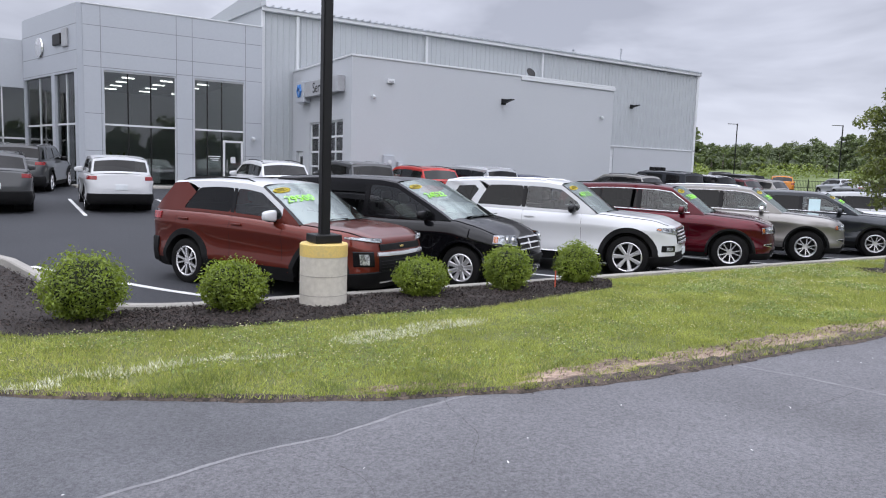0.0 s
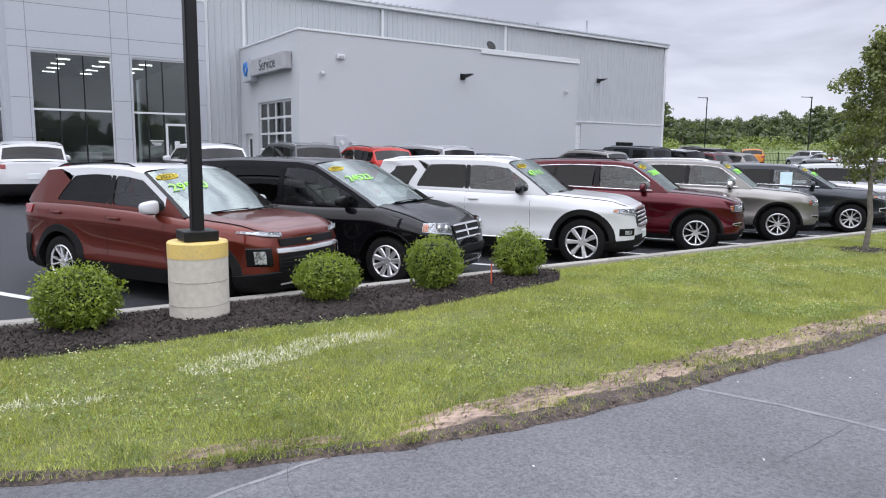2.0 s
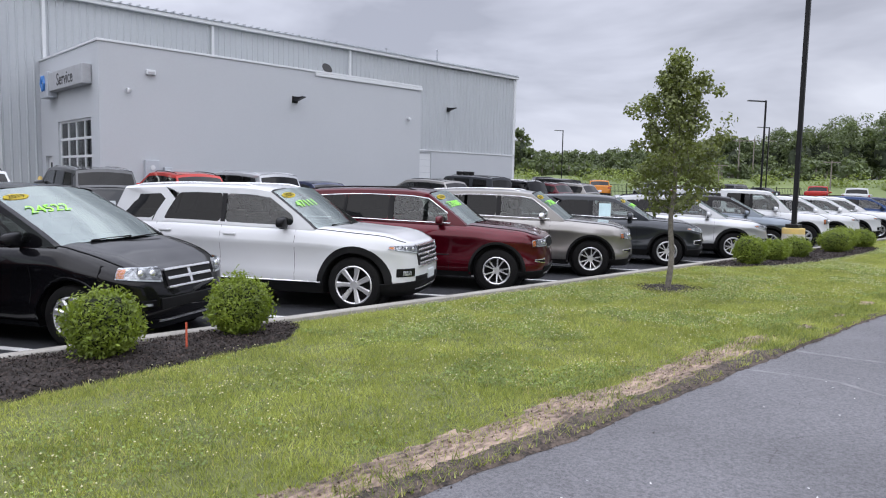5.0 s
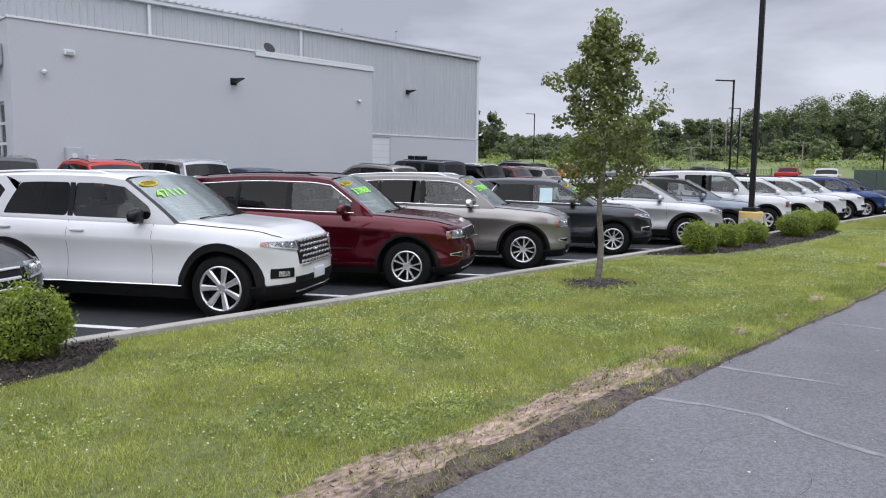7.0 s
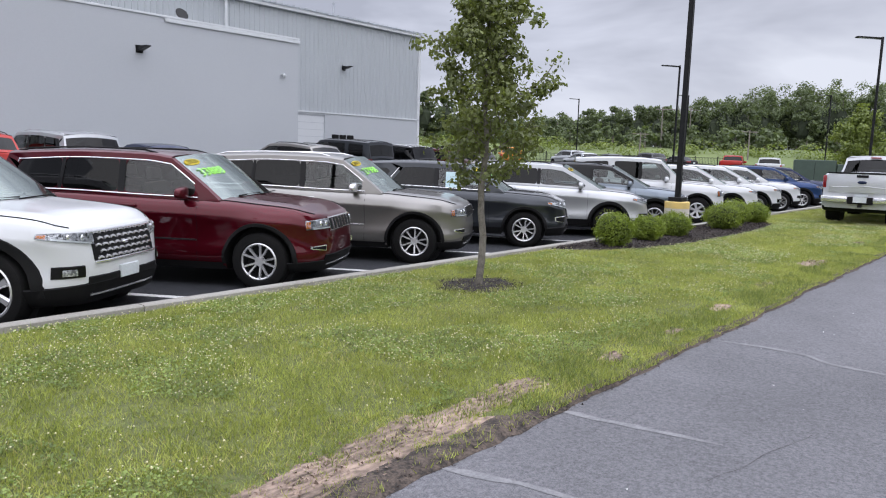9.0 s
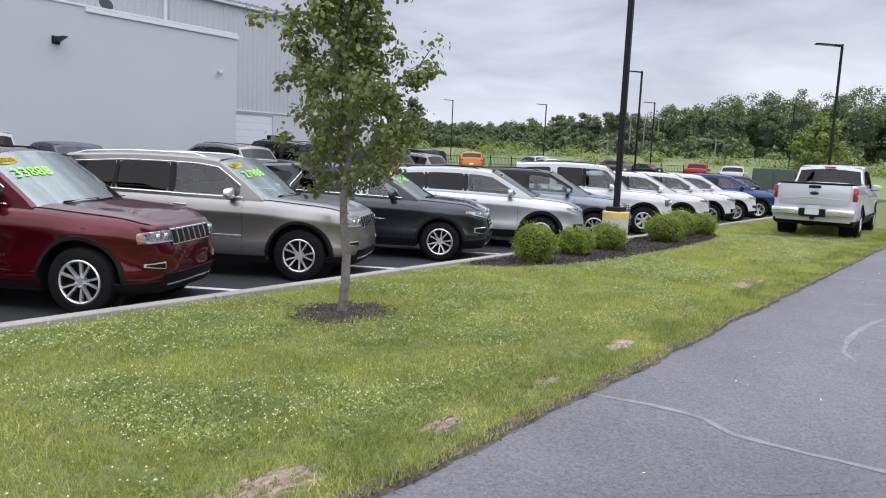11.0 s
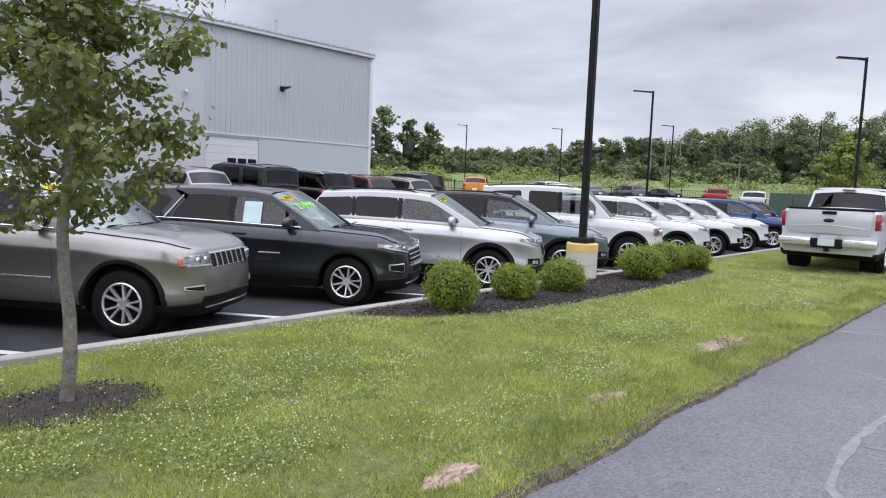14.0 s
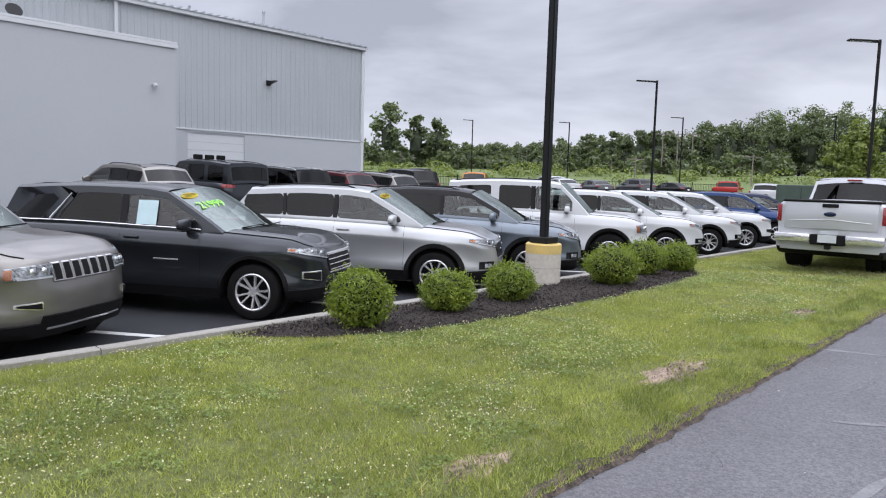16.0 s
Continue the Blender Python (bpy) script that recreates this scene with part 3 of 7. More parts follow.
# stall lines at 60 degrees
DX, DY = math.cos(radians(-58)), math.sin(radians(-58))
stall_lines = thing("stall_lines", "white painted lines between angled parking stalls", "parking lines", kind="structure")
for k in range(-1, 14):
    x0 = 6.13 + 3.07 * k
    pa, pb = [], []
    for s in np.linspace(0.15, 5.6, 8):
        X, Y = x0 - DX * s + 0.30, 8.72 - DY * s
        z = lot_z(Y) + 0.004
        pa.append((X - 0.055, Y - 0.03, z)); pb.append((X + 0.055, Y + 0.03, z))
    part("stall_line", strip(pa, pb), M_LINE, stall_lines)
for x0 in (1.95, 4.75, 7.55, 10.35, 13.15, 15.95, 18.75, 21.55, 24.35, 27.15, 29.95):
    pa = [(x0 - 0.05, y, lot_z(y) + 0.004) for y in np.linspace(21.5, 27.0, 6)]
    pb = [(x0 + 0.05, y, lot_z(y) + 0.004) for y in np.linspace(21.5, 27.0, 6)]
    part("stall_line", strip(pa, pb), M_LINE, stall_lines)


# ---- cars ----
def lerp_table(tab, u):
    if u <= tab[0][0]:
        return tab[0][1]
    for (a, p), (b, q) in zip(tab, tab[1:]):
        if u <= b:
            k = (u - a) / (b - a)
            return p + (q - p) * k
    return tab[-1][1]


def smooth_table(tab, u):
    """Monotone-ish smooth curve through the pairs."""
    if u <= tab[0][0]:
        return tab[0][1]
    if u >= tab[-1][0]:
        return tab[-1][1]
    for i, ((a, p), (b, q)) in enumerate(zip(tab, tab[1:])):
        if u <= b:
            def slope(j):
                if j <= 0 or j >= len(tab) - 1:
                    return (tab[min(j + 1, len(tab) - 1)][1] - tab[max(j - 1, 0)][1]) / max(tab[min(j + 1, len(tab) - 1)][0] - tab[max(j - 1, 0)][0], 1e-6)
                d0 = (tab[j][1] - tab[j - 1][1]) / (tab[j][0] - tab[j - 1][0]); d1 = (tab[j + 1][1] - tab[j][1]) / (tab[j + 1][0] - tab[j][0])
                return 0 if d0 * d1 <= 0 else 2 * d0 * d1 / (d0 + d1)
            h = b - a; t = (u - a) / h
            return (2 * t ** 3 - 3 * t * t + 1) * p + (t ** 3 - 2 * t * t + t) * h * slope(i) + (-2 * t ** 3 + 3 * t * t) * q + (t ** 3 - t * t) * h * slope(i + 1)


WHEELS = {}


def wheel_meshes(R, rim, spokes, twin, dark):
    """Tyre and rim meshes, outer face towards -y, shared by alike wheels."""
    key = (R, rim, spokes, twin, dark)
    if key in WHEELS:
        return WHEELS[key]
    w = 0.115
    bm = lathe([(rim, -w + 0.02), (rim + 0.015, -w), (R * 0.87, -w - 0.004), (R * 0.96, -w + 0.012), (R, -w + 0.04), (R, w - 0.04), (R * 0.96, w - 0.012), (rim + 0.01, w)], 36, "y")
    for f in [f for f in bm.faces if len(f.verts) > 6]:
        bm.faces.remove(f)
    tyre = mesh_of(bm, "tyre")
    tyre.materials.append(M_TYRE)
    bm = lathe([(rim - 0.026, -w + 0.024), (rim - 0.045, 0.03)], 36, "y")
    for f in [f for f in bm.faces if len(f.verts) > 6]:
        bm.faces.remove(f)
    barrel = mesh_of(bm, "barrel"); barrel.materials.append(M_DALLOY)
    bm = lathe([(rim + 0.004, -w + 0.012), (rim - 0.010, -w + 0.004), (rim - 0.022, -w + 0.012), (rim - 0.026, -w + 0.026)], 36, "y")
    for f in [f for f in bm.faces if len(f.verts) > 6]:
        bm.faces.remove(f)
    for k in range(spokes):
        for o in ((-0.17, 0.17) if twin else (0,)):
            a = k * math.tau / spokes + 0.3
            r0, r1 = 0.045, rim - 0.018
            w0, w1 = (0.015, 0.018) if twin else (0.028, 0.046)
            p0 = Vector((r0 * math.cos(a + o * 0.8), -w + 0.038, r0 * math.sin(a + o * 0.8))); p1 = Vector((r1 * math.cos(a + o * 1.5), -w + 0.010, r1 * math.sin(a + o * 1.5)))
            d = (p1 - p0).normalized(); s = Vector((-d.z, 0, d.x))
            vs = []
            for p, ww in ((p0, w0), (p1, w1)):
                vs.append([bm.verts.new(p + s * ww + Vector((0, 0.012, 0))), bm.verts.new(p + s * ww * 0.6 - Vector((0, 0.006, 0))), bm.verts.new(p - s * ww * 0.6 - Vector((0, 0.006, 0))), bm.verts.new(p - s * ww + Vector((0, 0.012, 0))),
                           bm.verts.new(p - s * ww * 0.8 + Vector((0, 0.04, 0))), bm.verts.new(p + s * ww * 0.8 + Vector((0, 0.04, 0)))])
            for q in range(6):
                bm.faces.new((vs[0][q], vs[0][(q + 1) % 6], vs[1][(q + 1) % 6], vs[1][q]))
    cap = bmesh.ops.create_cone(bm, cap_ends=True, segments=14, radius1=0.070, radius2=0.058, depth=0.05)
    bmesh.ops.transform(bm, matrix=Matrix.Translation((0, -w + 0.048, 0)) @ Matrix.Rotation(radians(90), 4, "X"), verts=cap["verts"])
    for k in range(5):
        nut = bmesh.ops.create_cone(bm, cap_ends=True, segments=6, radius1=0.012, radius2=0.010, depth=0.03)
        a = k * math.tau / 5
        bmesh.ops.transform(bm, matrix=Matrix.Translation((0.050 * math.cos(a), -w + 0.022, 0.050 * math.sin(a))) @ Matrix.Rotation(radians(90), 4, "X"), verts=nut["verts"])
    rimm = mesh_of(bm, "rim"); rimm.materials.append(M_DALLOY if dark else M_ALLOY)
    disc = mesh_of(lathe([(rim - 0.03, 0.0), (rim - 0.03, 0.02)], 24, "y"), "brake_disc"); disc.materials.append(M_PLASTIC)
    for me in (tyre, rimm, disc, barrel):
        me.polygons.foreach_set("use_smooth", [True] * len(me.polygons)); me.set_sharp_from_angle(angle=radians(35))
    WHEELS[key] = (tyre, rimm, disc, barrel)
    return WHEELS[key]


def build_car(spec, coat, label, category="car", group="cars in the front row", price="", year="", m=None, roof_coat=None, clad=M_PLASTIC, name="car", detail=True):
    """A car from its sizes. Origin: on the ground under the middle of the front axle; it faces +x."""
    L, W, H, wb, fo = spec["L"], spec["W"], spec["H"], spec["wb"], spec["fo"]
    R, rim = spec["R"], spec["rim"]
    hw = W / 2
    root = thing(name, label, category, m, group)
    hood = spec["hood"]                      # (u, z) of the body's top line: bonnet, belt, tail
    zb = spec.get("zb", 0.24)
    arch_r = R + spec.get("gap", .07)
    axles = (fo, fo + wb)
    nose, tail = spec.get("nose", [(0, .34), (.03, .54), (.09, .70), (.2, .84), (.4, .94), (.8, 1.0)]), spec.get("tail", [(0, .62), (.03, .80), (.10, .91), (.25, .97), (.5, 1.0)])

    def wide(u):
        return hw * min(smooth_table(nose, u), smooth_table(tail, L - u))

    def top(u):
        return smooth_table(hood, u)

    def bottom(u):
        base = zb + 0.10 * max(0, 1 - u / 0.35) ** 2 + 0.12 * max(0, 1 - (L - u) / 0.4) ** 2
        for a in axles:
            d = abs(u - a)
            if d < arch_r:
                base = max(base, R + math.sqrt(arch_r ** 2 - d * d))
        return base

    RELIEF = [(0.0, .905), (.08, .950), (.20, .982), (.28, .990), (.36, .970), (.50, .962), (.62, .970), (.72, .990), (.77, 1.0), (.80, .996), (.88, .968), (.95, .945), (1.0, .905)]

    def side(u, z):
        """Half width of the body at u and height z."""
        k = (z - zb) / max(top(u) - zb, 0.05)
        flare = 0.0
        for a in axles:
            d = math.hypot(u - a, z - R) - arch_r
            flare = max(flare, 1 - max(d, 0.0) / .20)
        return wide(u) * smooth_table(RELIEF, k) + .030 * max(flare, 0.0) ** 1.3 * min(1, max(z - zb, 0) / .2)

    def shift(u, z):
        """How far the nose leans back and the tail leans in at this height."""
        k = (z - zb) / max(top(u) - zb, 0.05)
        a = max(0.0, 1 - u / .5)
        b = max(0.0, 1 - (L - u) / .4)
        return -a * (.20 * max(0, k - .55) ** 1.2 + .30 * max(0, .30 - k)) + b * (.16 * max(0, k - .6) + .25 * max(0, .25 - k)) * spec.get("tail_lean", 1)

    # lower body
    us = set(np.round(np.concatenate([np.array([0, .012, .03, .06, .1, .15, .22, .3, .4, .5]), np.arange(.6, L - .5, .12), L - np.array([0, .012, .03, .06, .1, .16, .25, .35, .5])]), 4).tolist())
    for a in axles:
        us |= set(np.round(a + arch_r * np.sin(np.linspace(-math.pi / 2, math.pi / 2, 17)), 4).tolist())
    us = sorted(u for u in us if 0 <= u <= L)
    cab0, cab1 = spec["cowl"][0] + 0.05, spec["rear"][0] - 0.02
    bm = bmesh.new()
    rings = []
    KS = (.0, .06, .16, .28, .36, .46, .56, .66, .72, .77, .80, .87, .94)
    for u in us:
        b, t = bottom(u), top(u)
        pts = [(0, b)]
        last = b
        for k in KS:
            z = max(zb + k * (t - zb), b + 0.004 * (KS.index(k)))
            pts.append((side(u, z), z))
        crown = spec.get("crown", 0.05) * min(1.0, .2 + u / .7)
        w1 = wide(u)
        pts += [(w1 * .895, t - .010), (w1 * .83, t + crown * .22), (w1 * .66, t + crown * .74), (w1 * .60, t + crown * .66), (w1 * .30, t + crown * .86), (0, t + crown * .92)]
        row = []
        for y, z in pts:
            row.append((fo - u + shift(u, min(z, t)), y, z))
        rings.append([bm.verts.new(p) for p in row] + [bm.verts.new((p[0], -p[1], p[2])) for p in row[-2:0:-1]])
    n = len(rings[0])
    deck = set(range(len(KS) + 1, n - len(KS) - 1))
    for (ua, a), (ub, b) in zip(zip(us, rings), zip(us[1:], rings[1:])):
        for k in range(n):
            f = bm.faces.new((a[k], b[k], b[(k + 1) % n], a[(k + 1) % n]))
            if k in (0, n - 1) or f.calc_center_median().z < zb + spec.get("clad_h", .14) * .8:
                f.material_index = 1
            elif k in deck and cab0 < (ua + ub) / 2 < cab1:
                f.material_index = 1
    for ring in (rings[0], rings[-1]):
        bm.faces.new((ring[0], ring[1], ring[-1])); bm.faces.new((ring[n // 2 - 1], ring[n // 2], ring[n // 2 + 1]))
        for k in range(1, n // 2 - 1):
            bm.faces.new((ring[k], ring[k + 1], ring[n - k - 1], ring[n - k]))
    part("body", bm, coat, root, smooth=True, mats=(M_PLASTIC,))

    # cabin
    (uc, zc), (uw, zw), (ur, zr), (ub, zrb) = spec["cowl"], spec["screen_top"], spec["roof_rear"], spec["rear"]
    prof = [(uc, top(uc)), (uw, zw), ((uw * .6 + ur * .4), H - .02), (ur, zr), (ub, top(ub))]

    def edge(u):
        if u <= uw:
            k = (u - uc) / (uw - uc)
            return prof[0][1] + (zw - prof[0][1]) * (k ** .93)
        if u >= ur:
            k = (u - ur) / max(ub - ur, 1e-4)
            return zr + (prof[-1][1] - zr) * k
        return smooth_table([(uw, zw), (uw + .35, zw + (H - .045 - zw) * .75), ((uw + ur) / 2, H - .045), (ur, zr)], u)
    tumble = spec.get("tumble", 0.80)

    def cabin_y(u, z):
        b, zt = side(u, top(u) - .005), top(u)
        k = min(max((z - zt) / max(H - zt, .1), 0), 1.1)
        lim = min(1, 1 - .10 * max(0, (u - (ur - .2)) / (ub - ur + .4)))
        return b + (hw * tumble * lim - b) * k ** .9

    wins = [(uc + .34, spec["windows"][0][1])] + list(spec["windows"][1:])
    low = spec.get("sill", 0.035)
    ucols = sorted(set(np.round(np.concatenate([np.linspace(uc, ub, int((ub - uc) / .07)), np.array([v + e for w in wins for v, q in ((w[0], 1), (w[1], -1)) for e in (0, q * .008, q * .022, q * .045, q * .07)]), [uw, ur]]), 4).tolist()))
    shell, glasses, frames = {-1: bmesh.new(), 1: bmesh.new()}, [], []

    def win_at(ua, ub_):
        mid = (ua + ub_) / 2
        for w in wins:
            if w[0] <= mid <= w[1]:
                return w
        return None

    def win_range(u, w):
        lo = top(u) + low
        hi = edge(u) - (.085 if uw < u < ur else .080)
        d = min(u - w[0], w[1] - u)
        if 0 <= d < .06 and w[0] - .001 <= u <= w[1] + .001:
            e = .06 - math.sqrt(.06 ** 2 - (.06 - d) ** 2)
            e = min(e, max(hi - lo, 0) / 2)
            lo, hi = lo + e, hi - e
        return lo, max(hi, lo)

    leans = spec.get("lean", [(0, 0)])
    for sgn in (-1, 1):
        sh = shell[sgn]
        def P(u, z, o=0.0):
            a_, b_ = top(u) + low, edge(u) - .08
            k = min(max((z - a_) / max(b_ - a_, .01), 0), 1) if z <= b_ else max(1 - (z - b_) / .08, 0)
            x_ = u + (lerp_table(leans, u) * k if b_ - a_ > .05 else 0)
            return (fo - x_, sgn * (cabin_y(u, z) + o), z)
        panes = {}
        for a, b in zip(ucols, ucols[1:]):
            w = win_at(a, b)
            black = w is None and wins[0][0] < (a + b) / 2 < wins[-1][1]
            def quad(z0a, z1a, z0b, z1b, mi=0):
                steps = 3
                for s in range(steps):
                    q = [sh.verts.new(P(a, z0a + (z1a - z0a) * s / steps)), sh.verts.new(P(b, z0b + (z1b - z0b) * s / steps)),
                         sh.verts.new(P(b, z0b + (z1b - z0b) * (s + 1) / steps)), sh.verts.new(P(a, z0a + (z1a - z0a) * (s + 1) / steps))]
                    f = sh.faces.new(q); f.material_index = mi
            if black and spec.get("body_c") and (a + b) / 2 > wins[1][1]:
                black = False
            if black:
                la, ha = win_range(a, (-9, 99)); lb, hb = win_range(b, (-9, 99))
                quad(top(a) - .02, la, top(b) - .02, lb); quad(la, ha, lb, hb, 1); quad(ha, edge(a), hb, edge(b), 2)
            elif w is None:
                quad(top(a) - .02, edge(a), top(b) - .02, edge(b), 0)
            else:
                la, ha = win_range(a, w); lb, hb = win_range(b, w)
                quad(top(a) - .02, la, top(b) - .02, lb); quad(ha, edge(a), hb, edge(b), 2)
                if ha - la > .004 or hb - lb > .004:
                    panes.setdefault(w, []).append((a, b, la, ha, lb, hb))
        bmesh.ops.remove_doubles(sh, verts=sh.verts, dist=.0008)
        part("cabin_side", sh, roof_coat if spec.get("roof_sides") and roof_coat else coat, root, smooth=True, mats=(M_GLOSSBLACK, roof_coat or coat))
        for i, w in enumerate(wins):
            if w not in panes:
                continue
            g = bmesh.new()
            for a, b, la, ha, lb, hb in panes[w]:
                for s in range(3):
                    f0, f1 = s / 3, (s + 1) / 3
                    g.faces.new([g.verts.new(P(a, la + (ha - la) * f0, -.008)), g.verts.new(P(b, lb + (hb - lb) * f0, -.008)), g.verts.new(P(b, lb + (hb - lb) * f1, -.008)), g.verts.new(P(a, la + (ha - la) * f1, -.008))])
            bmesh.ops.remove_doubles(g, verts=g.verts, dist=.0008)
            gl = part("side_window", g, G_FRONT if i == 0 else G_SIDE, root, smooth=True)
        if detail and spec.get("chrome"):
            line = [P(u, top(u) + .018, .007) for u in ucols if wins[0][0] - .12 <= u <= wins[-1][1] + .02]
            part("belt_trim", add_tube(bmesh.new(), line, [.009] * len(line), 6), M_CHROME, root, "bright belt line trim")
            arc_ = [P(u, max(win_range(u, (-9, 99))[1] + .012, top(u) + .02), .007) for u in ucols if wins[0][0] - .02 <= u <= wins[-1][1] + .02]
            if spec["chrome"] > 1:
                part("window_trim", add_tube(bmesh.new(), arc_, [.008] * len(arc_), 6), M_CHROME, root, "bright trim over the windows")
            if spec.get("end_chrome"):
                u = spec["end_chrome"]
                z0, z1 = win_range(u, (-9, 99))
                line = [P(u, z0 + (z1 - z0) * k / 6, .008) for k in range(-0, 7)]
                part("pillar_trim", add_tube(bmesh.new(), line, [.020 - .0018 * k for k in range(7)], 6), M_CHROME, root, "bright trim up the rear pillar")

    # roof
    bm = bmesh.new()
    rows_ = []
    for u in [u for u in ucols if uw - .001 <= u <= ur + .001]:
        z = edge(u); y = cabin_y(u, z)
        pts = [(y, z), (y - .03, z + .022), (y - .09, z + .036), (y * .5, z + .052), (0, z + .058)]
        rows_.append([bm.verts.new((fo - u, a, b)) for a, b in pts] + [bm.verts.new((fo - u, -a, b)) for a, b in pts[-2::-1]])
    for a, b in zip(rows_, rows_[1:]):
        for k in range(len(a) - 1):
            bm.faces.new((a[k], b[k], b[k + 1], a[k + 1]))
    part("roof", bm, roof_coat or coat, root, smooth=True)

    # screens, front and rear
    def screen(nm, u0, u1, bow, mat, border):
        g, fr = bmesh.new(), bmesh.new()
        steps, cols = 6, 10
        grid = []
        for i in range(steps + 1):
            u = u0 + (u1 - u0) * i / steps
            z = edge(u) if i else top(u0)
            y = cabin_y(u, z)
            row = []
            for j in range(cols + 1):
                s = (-1, -.93, -.72, -.5, -.25, 0, .25, .5, .72, .93, 1)[j]
                crown = (1 - s * s)
                row.append((fo - u + bow * crown * (1 - .45 * i / steps), y * s, z + .05 * crown * (i / steps) + (.05 * crown if i == 0 else .02 * crown)))
            grid.append(row)
        fr2, hatch = bmesh.new(), bmesh.new()
        for i in range(steps):
            for j in range(cols):
                t = fr if j == 0 else fr2 if j == cols - 1 else hatch if border and i in (0, steps - 1) else g
                t.faces.new([t.verts.new(grid[i][j]), t.verts.new(grid[i][j + 1]), t.verts.new(grid[i + 1][j + 1]), t.verts.new(grid[i + 1][j])])
        for t in (g, fr, fr2, hatch):
            bmesh.ops.remove_doubles(t, verts=t.verts, dist=.0008)
        part(nm, g, mat, root, smooth=True)
        if border:
            part("tailgate_edge", hatch, roof_coat or coat, root, smooth=True)
        else:
            hatch.free()
        for t in (fr, fr2):
            part("pillar", t, M_GLOSSBLACK if spec.get("black_pillars") else coat, root, smooth=True)
        return grid
    wgrid = screen("windscreen", uc, uw, .16, G_SHIELD, 0)
    rgrid = screen("rear_window", ub, ur, -.05, G_SIDE, 1)

    # patches that follow the nose or the tail
    path_n, path_t = [], []
    for path, flip in ((path_n, 0), (path_t, 1)):
        u = 0.0
        acc, prev = 0.0, (0.0, 0.0)
        tab = [(0.0, 0.0, 0.0)]
        w0 = wide(0.0 if not flip else L)
        for k in range(1, 5):
            tab.append((w0 * k / 4, 0.0, w0 * k / 4))
        u = .004
        last = (w0, 0.0)
        s = w0
        while u < 1.3:
            y = wide(u if not flip else L - u)
            s += math.hypot(y - last[0], u - last[1]); last = (y, u)
            tab.append((s, u, y)); u += .01 if u < .2 else .03
        path.extend(tab)

    def on_end(path, flip, s, z, o):
        sg = 1 if s >= 0 else -1
        s = abs(s)
        for (s0, u0, y0), (s1, u1, y1) in zip(path, path[1:]):
            if s <= s1:
                k = (s - s0) / max(s1 - s0, 1e-6)
                u, y = u0 + (u1 - u0) * k, y0 + (y1 - y0) * k
                d = math.hypot(u1 - u0, y1 - y0) or 1
                nu, ny = -(y1 - y0) / d, (u1 - u0) / d
                break
        uu = u if not flip else L - u
        fac = side(uu, z) / max(wide(uu), 1e-3) if u > .12 else .98
        X = fo - uu + (-nu if not flip else nu) * o
        return (X + shift(uu, z), sg * (y * fac + ny * o), z)

    def end_patch(nm, flip, s0, s1, lo, hi, o, mat, label="", n=10, rim_o=None, parent=None):
        """A raised panel on the nose (flip 0) or tail (flip 1) from s0 to s1 round the plan, between heights lo(k) and hi(k)."""
        path = path_t if flip else path_n
        bm = bmesh.new()
        rows_ = []
        for i in range(n + 1):
            k = i / n
            s = s0 + (s1 - s0) * k
            a, b = (lo(k) if callable(lo) else lo), (hi(k) if callable(hi) else hi)
            rows_.append([bm.verts.new(on_end(path, flip, s, z, oo)) for z, oo in ((a, 0), (a + (b - a) * .06, o), (a + (b - a) * .5, o * 1.1), (b - (b - a) * .06, o), (b, 0))])
        for a, b in zip(rows_, rows_[1:]):
            for k in range(4):
                bm.faces.new((a[k], a[k + 1], b[k + 1], b[k]))
        bm.faces.new(rows_[0]); bm.faces.new(rows_[-1])
        return part(nm, bm, mat, parent or root, label, smooth=True)

    F = spec["face"]
    for sg in (-1, 1):
        s0, s1, zl, zh, rise = F["lamp"]
        taper = F.get("taper", .0)
        lamp_lo = lambda k, e=0.0: zl + (rise + taper) * k + e
        lamp_hi = lambda k, e=0.0: zh + rise * k * .8 - .02 * k * k - e
        hl = end_patch("headlight", 0, sg * s0, sg * s1, lamp_lo, lamp_hi, .010, M_LAMPBOX if detail else M_LAMP, "headlight under a clear cover")
        if detail:
            at = lambda k: sg * (s0 + (s1 - s0) * k)
            end_patch("indicator", 0, at(.84), at(.985), lambda k: lamp_lo(.84 + .14 * k, .012), lambda k: lamp_hi(.84 + .14 * k, .012), .016, M_AMBER, "amber side marker", 4, parent=hl)
            end_patch("daytime_strip", 0, at(.04), at(.76), lambda k: lamp_lo(.04 + .72 * k, .006), lambda k: lamp_lo(.04 + .72 * k, .024), .018, M_DRL, "white daytime light strip", 8, parent=hl)
            for k in (.20, .46):
                zc_, rr = (lamp_lo(k) + lamp_hi(k)) / 2 + .006, max((lamp_hi(k) - lamp_lo(k)) * .30, .014)
                pj = bmesh.new()
                q = bmesh.ops.create_uvsphere(pj, u_segments=12, v_segments=8, radius=rr)
                bmesh.ops.scale(pj, vec=(.55, 1, 1), verts=q["verts"])
                part("projector", pj, M_CHROME, hl, "bright round projector", smooth=True, at=Matrix.Translation(on_end(path_n, 0, at(k), zc_, .010)))
            end_patch("lamp_cover", 0, sg * s0, sg * s1, lamp_lo, lamp_hi, .028, G_LENS, "clear headlight cover", parent=hl)
